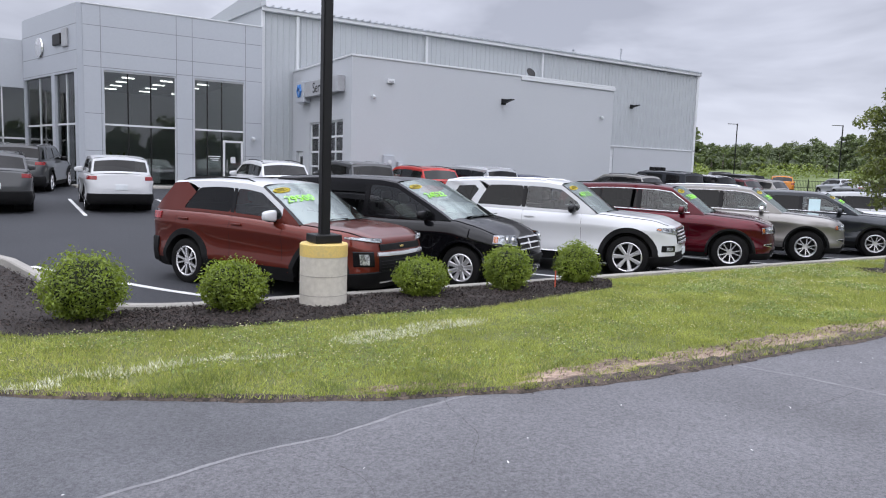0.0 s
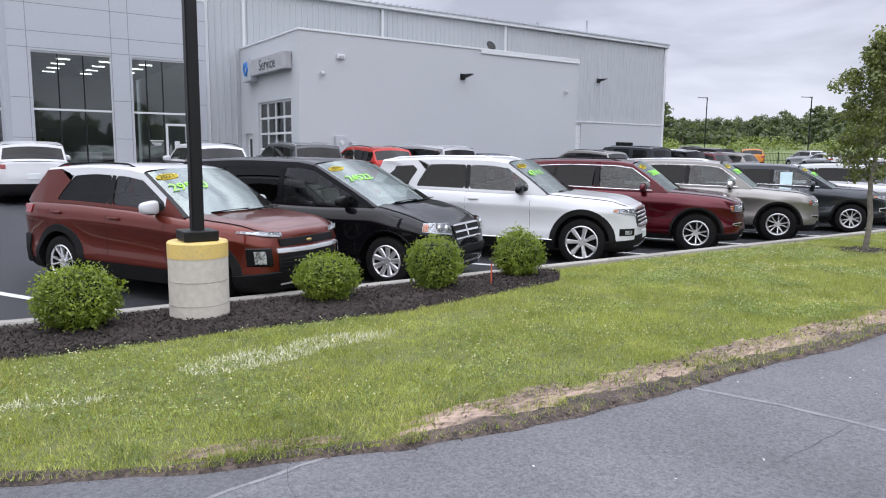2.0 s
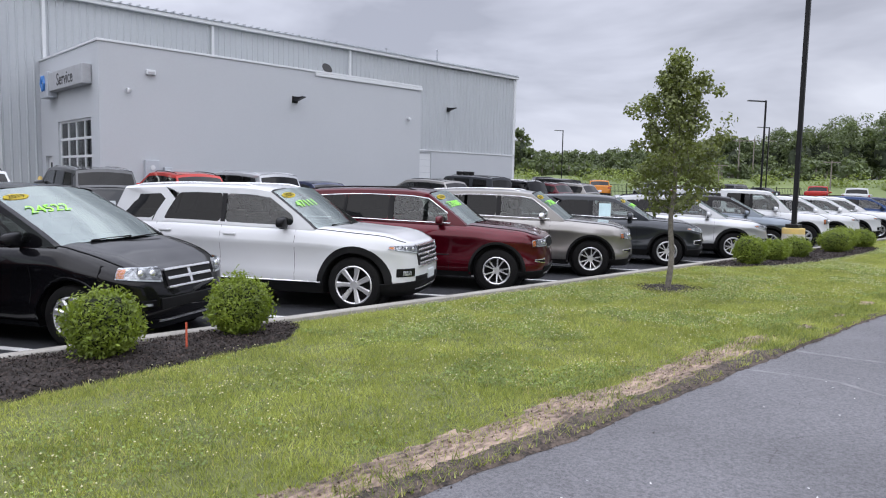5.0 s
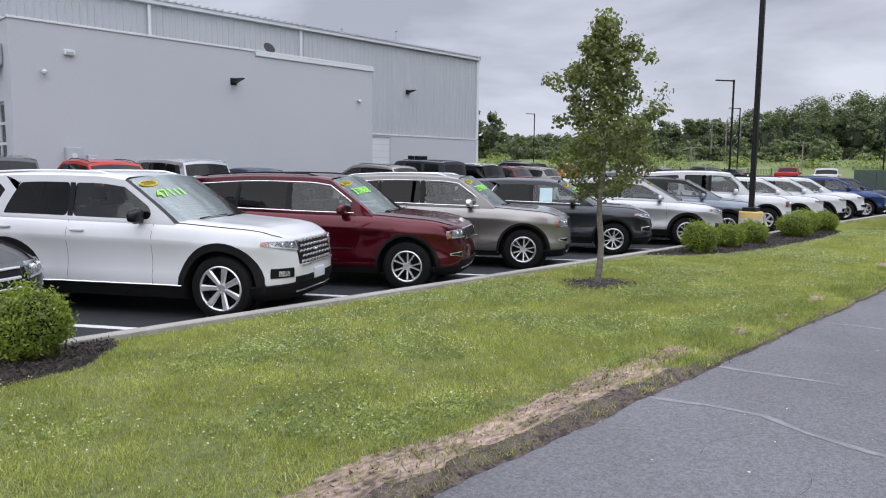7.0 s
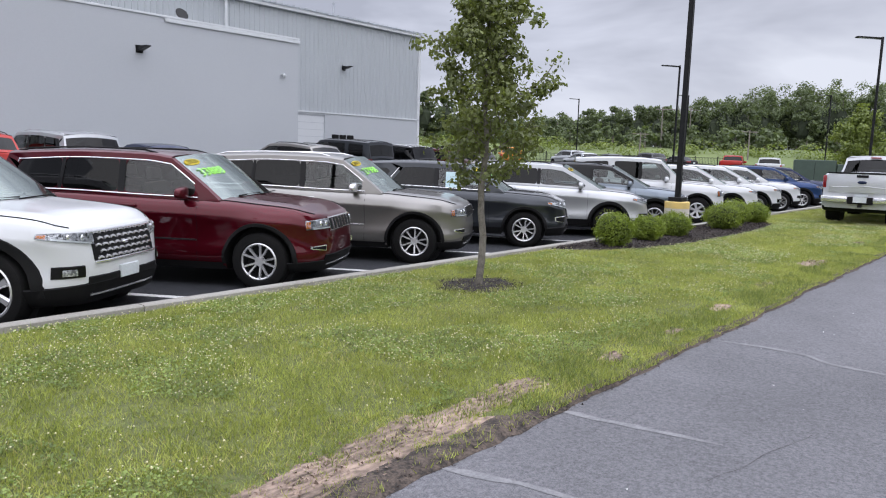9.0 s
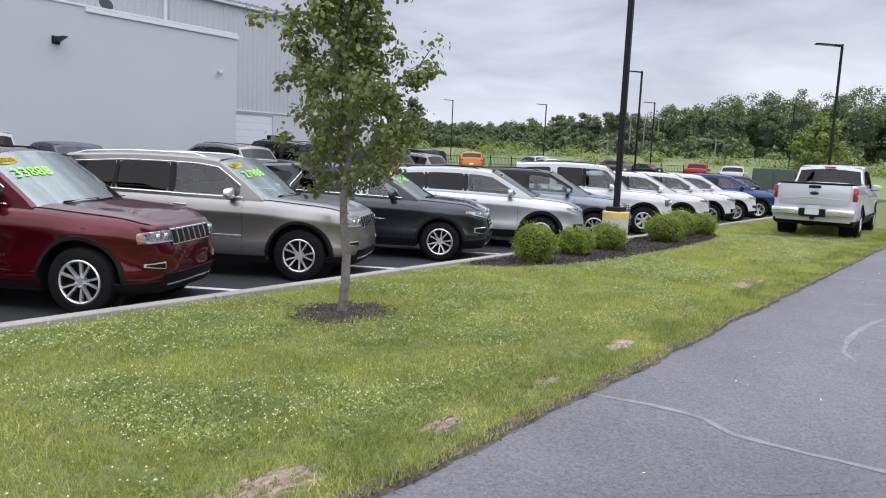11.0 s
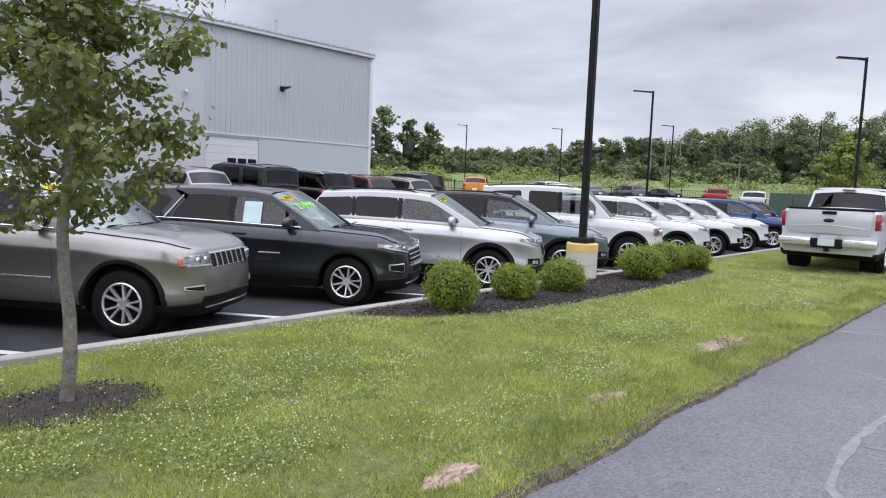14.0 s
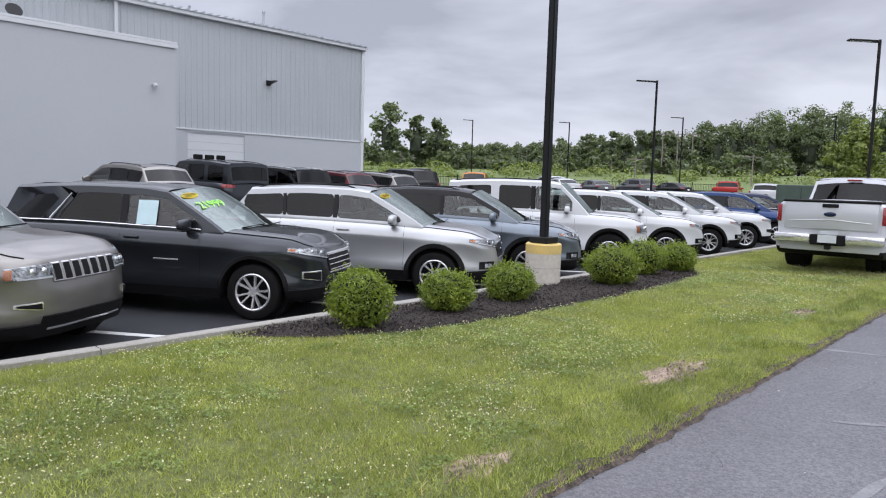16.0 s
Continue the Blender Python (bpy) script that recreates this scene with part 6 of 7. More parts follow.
light_pole(3.28, 7.93, .06, 8.2)
light_pole(24.05, 8.47, -.06, 8.2)
for x, y, h in ((48.8, 9.0, 8.2), (56.2, 22.35, 8.0), (87, 34.2, 8.4), (90, 50, 8.2), (87, 63, 8.2), (86.5, 19.6, 8.4)):
    light_pole(x, y, field_z(x, y) + .02, h + (.0 if x > 50 else .0), base=x < 60, label="black parking lot light pole with a flat lamp head")


# ---- cars beyond the front row ----
def stand(spec, rear_x, rear_y, heading):
    h = radians(heading)
    d = spec["L"] - spec["fo"]
    x, y = rear_x + math.cos(h) * d, rear_y + math.sin(h) * d
    return pose(x, y, lot_z((y + rear_y) / 2), 0, -1.6 if 70 < heading < 110 and 14 < y < 34 else 0, heading)


BACK = [
    (-.15, 22.0, SOFT_SUV, P_GREY, "dark grey SUV parked with its tail to the drive", 90, None),
    (2.95, 22.2, MID_SUV, P_WHITE, "white SUV with red tail lights parked by the showroom", 88, None),
    (.4, 29.5, BIG_SUV, P_GREY, "grey SUV parked by the entrance tower", 75, None),
    (7.8, 21.9, SOFT_SUV, P_WHITE, "white SUV in the second row before the building", 90, None),
    (10.9, 21.9, JEEP, P_GREY, "dark grey SUV in the second row", 90, None),
    (13.7, 21.9, SOFT_SUV, P_RED, "bright red compact SUV with black roof rails", 90, None),
    (16.2, 21.5, JEEP, P_SILVER, "silver SUV with roof rails in the second row", 97, None),
    (19.3, 22.4, SEDAN, P_NAVY, "dark blue saloon car in the second row", 90, None),
    (24.4, 21.4, SOFT_SUV, P_TAUPE, "silver grey SUV parked tail out before the workshop", 98, None),
    (27.0, 21.5, BOXY_SUV, P_SLATE, "dark SUV with a rack on its roof", 98, None),
    (29.6, 21.5, JEEP, P_BLACK, "black SUV parked tail out in the second row", 98, None),
    (32.0, 21.7, SOFT_SUV, P_CRIMSON, "red crossover in the second row", 98, None),
    (34.4, 21.8, SOFT_SUV, P_TAUPE, "pale grey crossover in the second row", 98, None),
    (43.6, 29.6, VAN, P_BLACK, "black minivan parked beyond the workshop corner", 80, None),
    (51.6, 33.0, SOFT_SUV, P_ORANGE, "orange SUV parked far across the lot", 35, None),
    (52.5, 38.5, PICKUP, P_BLACK, "dark pickup truck parked by the fence", 50, None),
    (62.0, 31.6, SEDAN, P_SILVER, "silver saloon car far across the lot", 60, None),
    (66.0, 35.5, SOFT_SUV, P_SILVER, "pale SUV far across the lot", 60, None),
    (70.5, 33.5, SEDAN, P_GREY, "grey saloon car far across the lot", 60, None),
    (73.5, 31.0, SOFT_SUV, P_GREY, "grey SUV far across the lot", 60, None),
    (82.0, 31.0, SEDAN, P_BLACK, "black car far across the lot", 80, None),
    (74.0, 24.5, PICKUP, P_RED, "red pickup truck far across the lot", 15, None),
    (68.5, 19.6, PICKUP, P_WHITE, "white pickup truck far across the lot", 15, None),
]
for rx, ry, spec, coat, label, hd, rf in BACK:
    nm = {id(PICKUP): "pickup_truck", id(SEDAN): "saloon_car", id(VAN): "minivan"}.get(id(spec), "suv")
    c = build_car(spec, coat, label, nm.replace("_", " ").replace("suv", "SUV"), "cars beyond the front row", "", "", stand(spec, rx, ry, hd), rf, name=nm, detail=False)
    if "with a rack" in label:
        for k in (-.45, 0, .45):
            part("roof_lamp", box(-.08, .08, -.14, .14, 0, .15, .03), M_PLASTIC, c, "black lamp on the roof rack", at=Matrix.Translation((-1.6, k, 1.90)))

truck_spec = dict(PICKUP, W=1.97)
h = radians(3)
TRX, TRY = 29.6 + math.cos(h) * 4.95, 5.69 + math.sin(h) * 4.95
P_TRUCK = paint("pearl_white_paint", (0.56, 0.57, 0.60), .3, .3)
truck = build_car(truck_spec, P_TRUCK, "white pickup truck parked on the grass with its tailgate shut", "pickup truck", "vehicles on the verge", "", "", pose(TRX, TRY, -.0, 0, 0, 3), name="pickup_truck", detail=True)
X0 = .95 - 5.9
part("tailgate", box(X0 - .035, X0 + .01, -.80, .80, .88, 1.395, .02), P_TRUCK, truck, smooth=True)
part("tailgate_lip", box(X0 - .05, X0 + .05, -.83, .83, 1.395, 1.435, .012), M_PLASTIC, truck)
part("tailgate_handle", box(X0 - .06, X0 - .03, -.14, .14, 1.30, 1.37, .01), M_PLASTIC, truck)
part("tailgate_crease", add_tube(bmesh.new(), [(X0 - .036, y, 1.02 + .05 * (1 - abs(y) / .7)) for y in np.linspace(-.7, .7, 9)], [.012] * 9, 6), P_TRUCK, truck)
bm = bmesh.new(); r = bmesh.ops.create_uvsphere(bm, u_segments=14, v_segments=8, radius=1); bmesh.ops.scale(bm, vec=(.015, .11, .045), verts=r["verts"])
part("badge", bm, P_NAVY, truck, "dark oval maker's badge", smooth=True, at=Matrix.Translation((X0 - .04, 0, 1.17)))
for a, b in ((-.95, -.30), (.30, .95)):
    part("chrome_bumper", box(X0 - .16, X0 + .05, a, b, .62, .79, .035), M_CHROME, truck, "chrome bumper corner", smooth=True)
part("bumper_step", box(X0 - .15, X0 + .05, -.30, .30, .58, .78, .02), M_PLASTIC, truck)
part("rear_plate", box(X0 - .165, X0 - .15, -.16, .16, .63, .78), M_PLATE, truck)
part("tow_bar", box(X0 - .12, X0 + .3, -.05, .05, .50, .58, .01), M_BLACKMETAL, truck)
part("brake_light", box(.95 - 3.70, .95 - 3.62, -.14, .14, 1.84, 1.875, .01), M_TAIL, truck, "red high brake light")
part("bed_liner", box(X0 + .06, .95 - 3.85, -.86, .86, 1.40, 1.425), M_PLASTIC, truck)

t = thing("utility_box", "dark green steel utility cabinet on a pad", "utility cabinet", Matrix.Translation((46.7, 11.0, lot_z(11))) @ Matrix.Rotation(radians(-74), 4, "Z"))
part("cabinet", box(-.93, .93, -.7, .7, .1, 2.02, .03), M_GREENBOX, t); part("pad", box(-1.2, 1.8, -.9, .9, -.1, .1, .02), M_KERB, t)
part("side_cabinet", box(.95, 1.62, -.6, .6, .1, 1.84, .03), M_GREENBOX, t)
for dx in (-.0,):
    part("door_seam", box(-.01, .01, -.706, -.695, .2, 1.9), M_BLACKMETAL, t)

fence = thing("fence", "black steel rail fence at the far side of the lot", "fence")
FP = [(46, 52), (56, 50), (66, 47), (76, 43), (86, 38), (96, 31)]
for (x0, y0), (x1, y1) in zip(FP, FP[1:]):
    n = 4
    for k in range(n):
        x, y = x0 + (x1 - x0) * k / n, y0 + (y1 - y0) * k / n
        part("post", box(-.045, .045, -.045, .045, 0, 1.75), M_BLACKMETAL, fence, at=Matrix.Translation((x, y, .38)))
    for z in (.55, 1.25, 1.95):
        part("rail", add_tube(bmesh.new(), [(x0, y0, z), (x1, y1, z)], [.03, .03], 4), M_BLACKMETAL, fence)
    pk = bmesh.new()
    for k in range(60):
        x, y = x0 + (x1 - x0) * k / 60, y0 + (y1 - y0) * k / 60
        add_box(pk, x - .012, x + .012, y - .012, y + .012, .45, 2.0)
    part("pickets", pk, M_BLACKMETAL, fence)


# ---- plants ----
def limb_points(rng, start, ang, rise, length, n=5, droop=0.0):
    pts = [np.array(start, float)]
    d = np.array([math.cos(ang) * math.cos(rise), math.sin(ang) * math.cos(rise), math.sin(rise)])
    for k in range(n):
        d = d + rng.normal(0, .10, 3) + np.array([0, 0, -droop])
        d /= np.linalg.norm(d)
        pts.append(pts[-1] + d * length / n)
    return pts


def young_tree(x, y, z, height, crown_base, spread, count, leaf, mat, label, seed, lean=0.0, limbs=32, clump=.072):
    rng = np.random.default_rng(seed)
    t = thing("tree", label, "tree", Matrix.Translation((x, y, z)), "young trees")
    stem = [np.array([.02 * math.sin(k * 1.3) + lean * k / 12, .02 * math.cos(k * 1.7), height * .95 * k / 12]) for k in range(13)]
    bm = add_tube(bmesh.new(), [tuple(p) for p in stem], [.040 * (1 - k / 13.5) + .010 for k in range(13)], 10)
    part("trunk", bm, M_BARK, t, smooth=True)
    C, N = [], []
    bm = bmesh.new()
    nb = limbs
    for k in range(nb):
        f = k / (nb - 1)
        h = crown_base + (height * .92 - crown_base) * f ** .9
        p0 = np.array([np.interp(h, [q[2] for q in stem], [q[i] for q in stem]) for i in range(3)])
        reach = spread * np.interp(f, [0, .12, .3, .6, .8, 1], [.80, 1.10, .95, .78, .56, .22]) * rng.uniform(.65, 1.25)
        ang = k * 2.4 + rng.uniform(-.4, .4)
        pts = limb_points(rng, p0, ang, radians(22 + 34 * f + rng.uniform(-10, 10)), reach, 5, -.05)
        add_tube(bm, [tuple(p) for p in pts], [.012 * (1 - .75 * i / 5) * (1 - .4 * f) for i in range(6)], 5, cap=False)
        clumps = [(pts[i], .8) for i in range(1, 6)]
        for q in range(5):
            b0 = pts[int(rng.integers(1, 6))]
            sub = limb_points(rng, b0, ang + rng.uniform(-1.5, 1.5), rng.uniform(-.3, 1.0), reach * rng.uniform(.25, .5), 3)
            add_tube(bm, [tuple(p) for p in sub], [.007, .006, .004, .003], 4, cap=False)
            clumps += [(sub[2], .9), (sub[3], 1.3)]
        for c, w in clumps:
            m_ = int(count / nb / len(clumps) * w * rng.uniform(.3, 1.8) * (.35 + reach / spread)) + 1
            off = np.clip(rng.normal(0, clump, (m_, 3)), -1.7 * clump, 1.7 * clump) * np.array([1, 1, .8])
            C.append(c + off); N.append(off * 1.2 + rng.normal(0, clump * .7, (m_, 3)) + np.array([0, 0, clump * .9]))
    top_c = stem[-1] + np.clip(rng.normal(0, clump, (int(count * .02), 3)), -1.6 * clump, 1.6 * clump) * np.array([1, 1, 2.0])
    C.append(top_c); N.append(rng.normal(0, 1, top_c.shape) + np.array([0, 0, .6]))
    tagged(part("branchwork", bm, M_BARK, t, smooth=True), kind="stuff")
    v, f = round_leaves(np.concatenate(C), np.concatenate(N), leaf, leaf * .82, rng)
    tagged(part("crown", raw_mesh("crown", v, f), mat, t), kind="stuff")
    return t


young_tree(TREE[0], TREE[1], .03, 3.80, 1.16, .84, 9600, .058, M_LEAF, "young broadleaf tree in a ring of mulch on the verge", 4)
young_tree(50.5, 9.9, lot_z(9.9), 4.75, 1.2, 1.25, 7000, .14, M_YLEAF, "young light green tree beyond the parked truck", 9, clump=.15)


M_SHRUBCORE = material('shrub_inner_shade', (0.018, 0.024, 0.008), .9)


def shrub(x, y, r, hgt, seed):
    rng = np.random.default_rng(seed)
    t = thing("shrub", "clipped round evergreen shrub in the mulch bed", "shrub", Matrix.Translation((x, y, .03)) @ Matrix.Rotation(seed * 1.7, 4, "Z"), "clipped shrubs")
    # solid ball under the leaves, its dark colour standing in for inner shade
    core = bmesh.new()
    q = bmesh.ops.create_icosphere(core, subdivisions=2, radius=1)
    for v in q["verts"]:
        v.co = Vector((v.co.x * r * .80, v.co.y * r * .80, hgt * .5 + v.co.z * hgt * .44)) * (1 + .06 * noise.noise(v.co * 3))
    part("core", core, M_SHRUBCORE, t, "dark ball added for the shade inside the shrub", smooth=True)
    n = 6500
    d = rng.normal(size=(n, 3)); d /= np.linalg.norm(d, axis=1, keepdims=True)
    lump = np.array([1 + .16 * noise.noise((a * 2.3 + seed, b * 2.3, c * 2.3)) + .09 * noise.noise((a * 6, b * 6 + seed, c * 6)) for a, b, c in d])
    rad = lump * rng.uniform(.74, 1.0, n) ** .8
    stray = rng.random(n) < .24
    rad[stray] *= rng.uniform(1.0, 1.20, stray.sum()) + .08 * np.maximum(d[stray, 2], 0)
    C = np.stack([d[:, 0] * r * rad, d[:, 1] * r * rad, hgt * .5 + d[:, 2] * hgt * .52 * rad], 1)
    keep = C[:, 2] > .0
    nn = d * .55 + rng.normal(0, .6, d.shape) + np.array([0, 0, .25])
    v, f = leaves(C[keep], nn[keep], .044, .019, rng)
    tagged(part("foliage", raw_mesh("foliage", v, f), M_BUSH, t), kind="stuff")


for i, (x, y, r, hh) in enumerate([(.70, 8.10, .42, .66), (2.20, 7.95, .36, .56), (4.68, 8.0, .35, .48), (6.08, 7.95, .34, .60), (7.48, 8.05, .33, .60),
                                   (19.55, 7.75, .35, .60), (20.95, 7.75, .33, .48), (22.15, 7.70, .34, .50), (24.75, 7.62, .43, .60), (26.35, 7.88, .40, .60), (27.4, 7.72, .36, .52)]):
    shrub(x, y, r, hh, i + 1)
t = thing("marker_flag", "small orange utility marker stake in the mulch", "marker", Matrix.Translation((6.72, 7.66, .05)))
part("stake", box(-.009, .009, -.003, .003, 0, .26), M_ORANGE, t)


# woods along the far field, and low scrub before them
def woods():
    rng = np.random.default_rng(21)
    C, N, S = [], [], []
    trunks, cores = bmesh.new(), bmesh.new()
    def one(x, y, base, h, w, n, size):
        blobs = int(max(7, h * 2.0) + rng.integers(0, 5))
        top_f = rng.uniform(.5, .66)
        for b in range(blobs):
            f = rng.uniform(.06, .98)
            env = math.sqrt(max(1 - ((f - top_f * .8) / (1.0 - top_f * .8 if f > top_f * .8 else top_f * 1.1)) ** 2, .03))
            an, dist = rng.uniform(0, math.tau), w * .36 * env * math.sqrt(rng.random())
            c = np.array([x + dist * math.cos(an), y + dist * math.sin(an), base + h * f])
            ra = w * rng.uniform(.13, .24) * (.65 + .35 * env)
            d = rng.normal(size=(n // blobs, 3)); d /= np.linalg.norm(d, axis=1, keepdims=True)
            C.append(c + d * np.array([ra, ra, ra * .8]) * rng.uniform(.45, 1.15, (len(d), 1))); N.append(d * .7 + rng.normal(0, .5, d.shape) + np.array([0, 0, .45])); S.append(np.full(len(d), size))
        # a solid dark blob fills each tall crown, standing in for its inner shade
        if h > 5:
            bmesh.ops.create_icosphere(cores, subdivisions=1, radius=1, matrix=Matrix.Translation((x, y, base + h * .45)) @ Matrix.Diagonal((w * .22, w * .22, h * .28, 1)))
        add_tube(trunks, [(x, y, base - .2), (x + .1, y, base + h * .5), (x, y, base + h * .85)], [.22, .15, .05], 5, cap=False)
    for ring, (R0, n, hk, dens) in enumerate(((128, 210, .76, 1500), (140, 120, .86, 1000))):
        for k in range(n):
            phi = -14 + 82 * (k + rng.uniform(-.4, .4)) / n
            hh = np.interp(phi, [-14, 5, 12, 18, 24, 29, 34, 40, 46, 52, 68], [17, 17, 17.5, 15.6, 13.2, 11.4, 9.6, 8.4, 7.3, 7.0, 7.0]) * rng.uniform(.80, 1.12) * hk - 2.6
            R = R0 + rng.uniform(-6, 6)
            X, Y = 14 + R * math.cos(radians(phi)), 2 + R * math.sin(radians(phi))
            one(X, Y, field_z(X, Y), hh, max(hh * .62, 4.6), dens, .40)
    for k in range(120):
        phi = -12 + 78 * rng.random()
        R = rng.uniform(112, 121)
        X, Y = 14 + R * math.cos(radians(phi)), 2 + R * math.sin(radians(phi))
        one(X, Y, field_z(X, Y), rng.uniform(1.5, 3.6), rng.uniform(3, 5), 200, .7)
    for phi, hh, w in ((46.5, 13.2, 4.6), (44.4, 11.4, 3.6), (42.6, 11.0, 3.4), (48.6, 6.8, 5)):
        R = 122
        X, Y = 14 + R * math.cos(radians(phi)), 2 + R * math.sin(radians(phi))
        one(X, Y, field_z(X, Y), hh - 3.0, w * 1.6, 1100, .7)
    # the same woods close the view behind the walk
    for k in range(64):
        phi = 172 + 186 * (k + rng.uniform(-.4, .4)) / 64
        R = 88 + rng.uniform(-5, 5)
        X, Y = 14 + R * math.cos(radians(phi)), 2 + R * math.sin(radians(phi))
        hh = rng.uniform(7.5, 11)
        one(X, Y, -.14, hh, hh * 1.0, 420, 1.1)
        # a larger blob of the same dark colour closes each of these crowns
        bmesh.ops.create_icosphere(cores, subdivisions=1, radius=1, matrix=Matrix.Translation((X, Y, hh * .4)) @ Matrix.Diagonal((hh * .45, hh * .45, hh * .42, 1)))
    C, N, S = np.concatenate(C), np.concatenate(N), np.concatenate(S)
    v, f = leaves(C, N, S[:, None], S[:, None] * .75, rng)
    tagged(part("woods", raw_mesh("woods", v, f), M_WOODS), "dense green broadleaf woods beyond the field", "woods", kind="stuff")
    # the shade deep in the crowns is put into this dark green
    M_INNER = material("crown_shade_fill", (0.040, 0.052, 0.028), .9, second=(0.022, 0.030, 0.016), scale=.6, fine=3)
    tagged(part("woods_shade", cores, M_INNER), "dark blobs added for the shade inside the far woods", "woods", kind="stuff")
    tagged(part("woods_trunks", trunks, M_BARK), "grey tree trunks among the far woods", "tree trunks", kind="stuff")
    C, N = [], []
    for k in range(70):
        phi = 2 + 50 * rng.random(); R = rng.uniform(100, 110)
        x, y, r = 14 + R * math.cos(radians(phi)), 2 + R * math.sin(radians(phi)), rng.uniform(.7, 1.8)
        d = rng.normal(size=(140, 3)); d /= np.linalg.norm(d, axis=1, keepdims=True)
        C.append(np.array([x, y, field_z(x, y) + r * .4]) + d * np.array([r * 1.4, r * 1.4, r * .8])); N.append(d + np.array([0, 0, .5]))
    v, f = leaves(np.concatenate(C), np.concatenate(N), .34, .26, rng)
    tagged(part("scrub", raw_mesh("scrub", v, f), M_YLEAF), "light green scrub along the edge of the field", "scrub", kind="stuff")


woods()
M_TIMBER = material("weathered_pole", (0.25, 0.22, 0.20), 0.9)
for k, (x, y) in enumerate(((118, 51), (120, 49.5), (122, 48), (96, 44), (108, 34))):
    t = thing("utility_pole", "grey wooden utility pole by the far woods", "utility pole", Matrix.Translation((x, y, field_z(x, y))), "utility poles")
    part("pole", add_tube(bmesh.new(), [(0, 0, -.2), (0, 0, 6.5 if k < 3 else 4.0)], [.10, .07], 8), M_TIMBER, t)
    part("crossarm", box(-1.1, 1.1, -.06, .06, 6.0 if k < 3 else 3.7, 6.12 if k < 3 else 3.8), M_TIMBER, t, at=Matrix.Rotation(radians(-50), 4, "Z"))


# ---- small stuff of the ground ----
def inside(poly, x, y):
    hit = np.zeros(len(x), bool)
    for (x0, y0), (x1, y1) in zip(poly, poly[1:] + poly[:1]):
        cross = ((y0 > y) != (y1 > y)) & (x < (x1 - x0) * (y - y0) / (y1 - y0 + 1e-12) + x0)
        hit ^= cross
    return hit


def edge_array(x):
    gx = np.linspace(-3, 40, 1200)
    return np.interp(x, gx, [road_edge(float(q)) for q in gx])


def fuzzy(x, y, scale, seed):
    """Cheap smooth noise on a grid."""
    r = np.random.default_rng(seed)
    g = r.random((400, 120))
    fx, fy = (x + 5) / scale, (y + 5) / scale
    i, j = np.floor(fx).astype(int) % 398, np.floor(fy).astype(int) % 118
    u, w = fx - np.floor(fx), fy - np.floor(fy)
    u, w = u * u * (3 - 2 * u), w * w * (3 - 2 * w)
    return (g[i, j] * (1 - u) + g[i + 1, j] * u) * (1 - w) + (g[i, j + 1] * (1 - u) + g[i + 1, j + 1] * u) * w


def soil_mask(x, y):
    m_ = np.zeros(len(x), bool)
    for cx, cy, a, b, r in SOILS:
        m_ |= ((x - cx) / (a * .88)) ** 2 + ((y - cy) / (b * .88)) ** 2 < .1 + 1.5 * fuzzy(x, y, .16, 3)
    return m_


def ground_h(x, y):
    gx, gy = np.linspace(-3, 40, 260), np.linspace(3.5, 9, 50)
    tab = np.array([[turf_height(float(a), float(b)) for b in gy] for a in gx])
    i = np.clip((x + 3) / 43 * 259, 0, 258.999); j = np.clip((y - 3.5) / 5.5 * 49, 0, 48.999)
    i0, j0 = i.astype(int), j.astype(int)
    u, w = i - i0, j - j0
    return (tab[i0, j0] * (1 - u) + tab[i0 + 1, j0] * u) * (1 - w) + (tab[i0, j0 + 1] * (1 - u) + tab[i0 + 1, j0 + 1] * u) * w


def blades(n, seed, height, width, mat, label, name, keep):
    rng = np.random.default_rng(seed)
    x = rng.uniform(-2.5, 36, n); y = rng.uniform(3.8, 8.53, n)
    e = edge_array(x)
    ok = (y > e - .012) & (y < 8.49) & ~inside(BED_A, x, y) & ~inside(BED_A2, x, y) & ~inside(BED_B, x, y) & (((x - TREE[0]) / .58) ** 2 + ((y - TREE[1]) / .44) ** 2 > .25 + .75 * fuzzy(x, y, .14, 41) - .7 * (rng.random(n) < .34))
    ok &= ~soil_mask(x, y) | (rng.random(n) < .40)
    ok &= keep(x, y, e, rng)
    ok &= (x < 3.6) | (x > 11.4) | (y - e > .26 * (.3 + 1.1 * fuzzy(x, y, .2, 51))) | (rng.random(n) < .5 * fuzzy(x, y, .33, 52))
    x, y = x[ok], y[ok]
    n = len(x)
    h = height * rng.uniform(.45, 1.25, n) * (.45 + .65 * fuzzy(x, y, .5, 5) + .55 * fuzzy(x, y, .11, 6))
    a = rng.uniform(0, math.tau, n); lean = rng.normal(0, .50, (n, 2)) * h[:, None]
    w = width * rng.uniform(.6, 1.3, n)
    z = ground_h(x, y) - .004
    b0 = np.stack([x - np.cos(a) * w, y - np.sin(a) * w, z], 1); b1 = np.stack([x + np.cos(a) * w, y + np.sin(a) * w, z], 1)
    tip = np.stack([x + lean[:, 0], y + lean[:, 1], z + h], 1)
    v = np.stack([b0, b1, tip], 1).reshape(-1, 3)
    me = raw_mesh(name, v, np.arange(3 * n).reshape(-1, 3))
    return tagged(part(name, me, mat), label, "grass", kind="stuff")


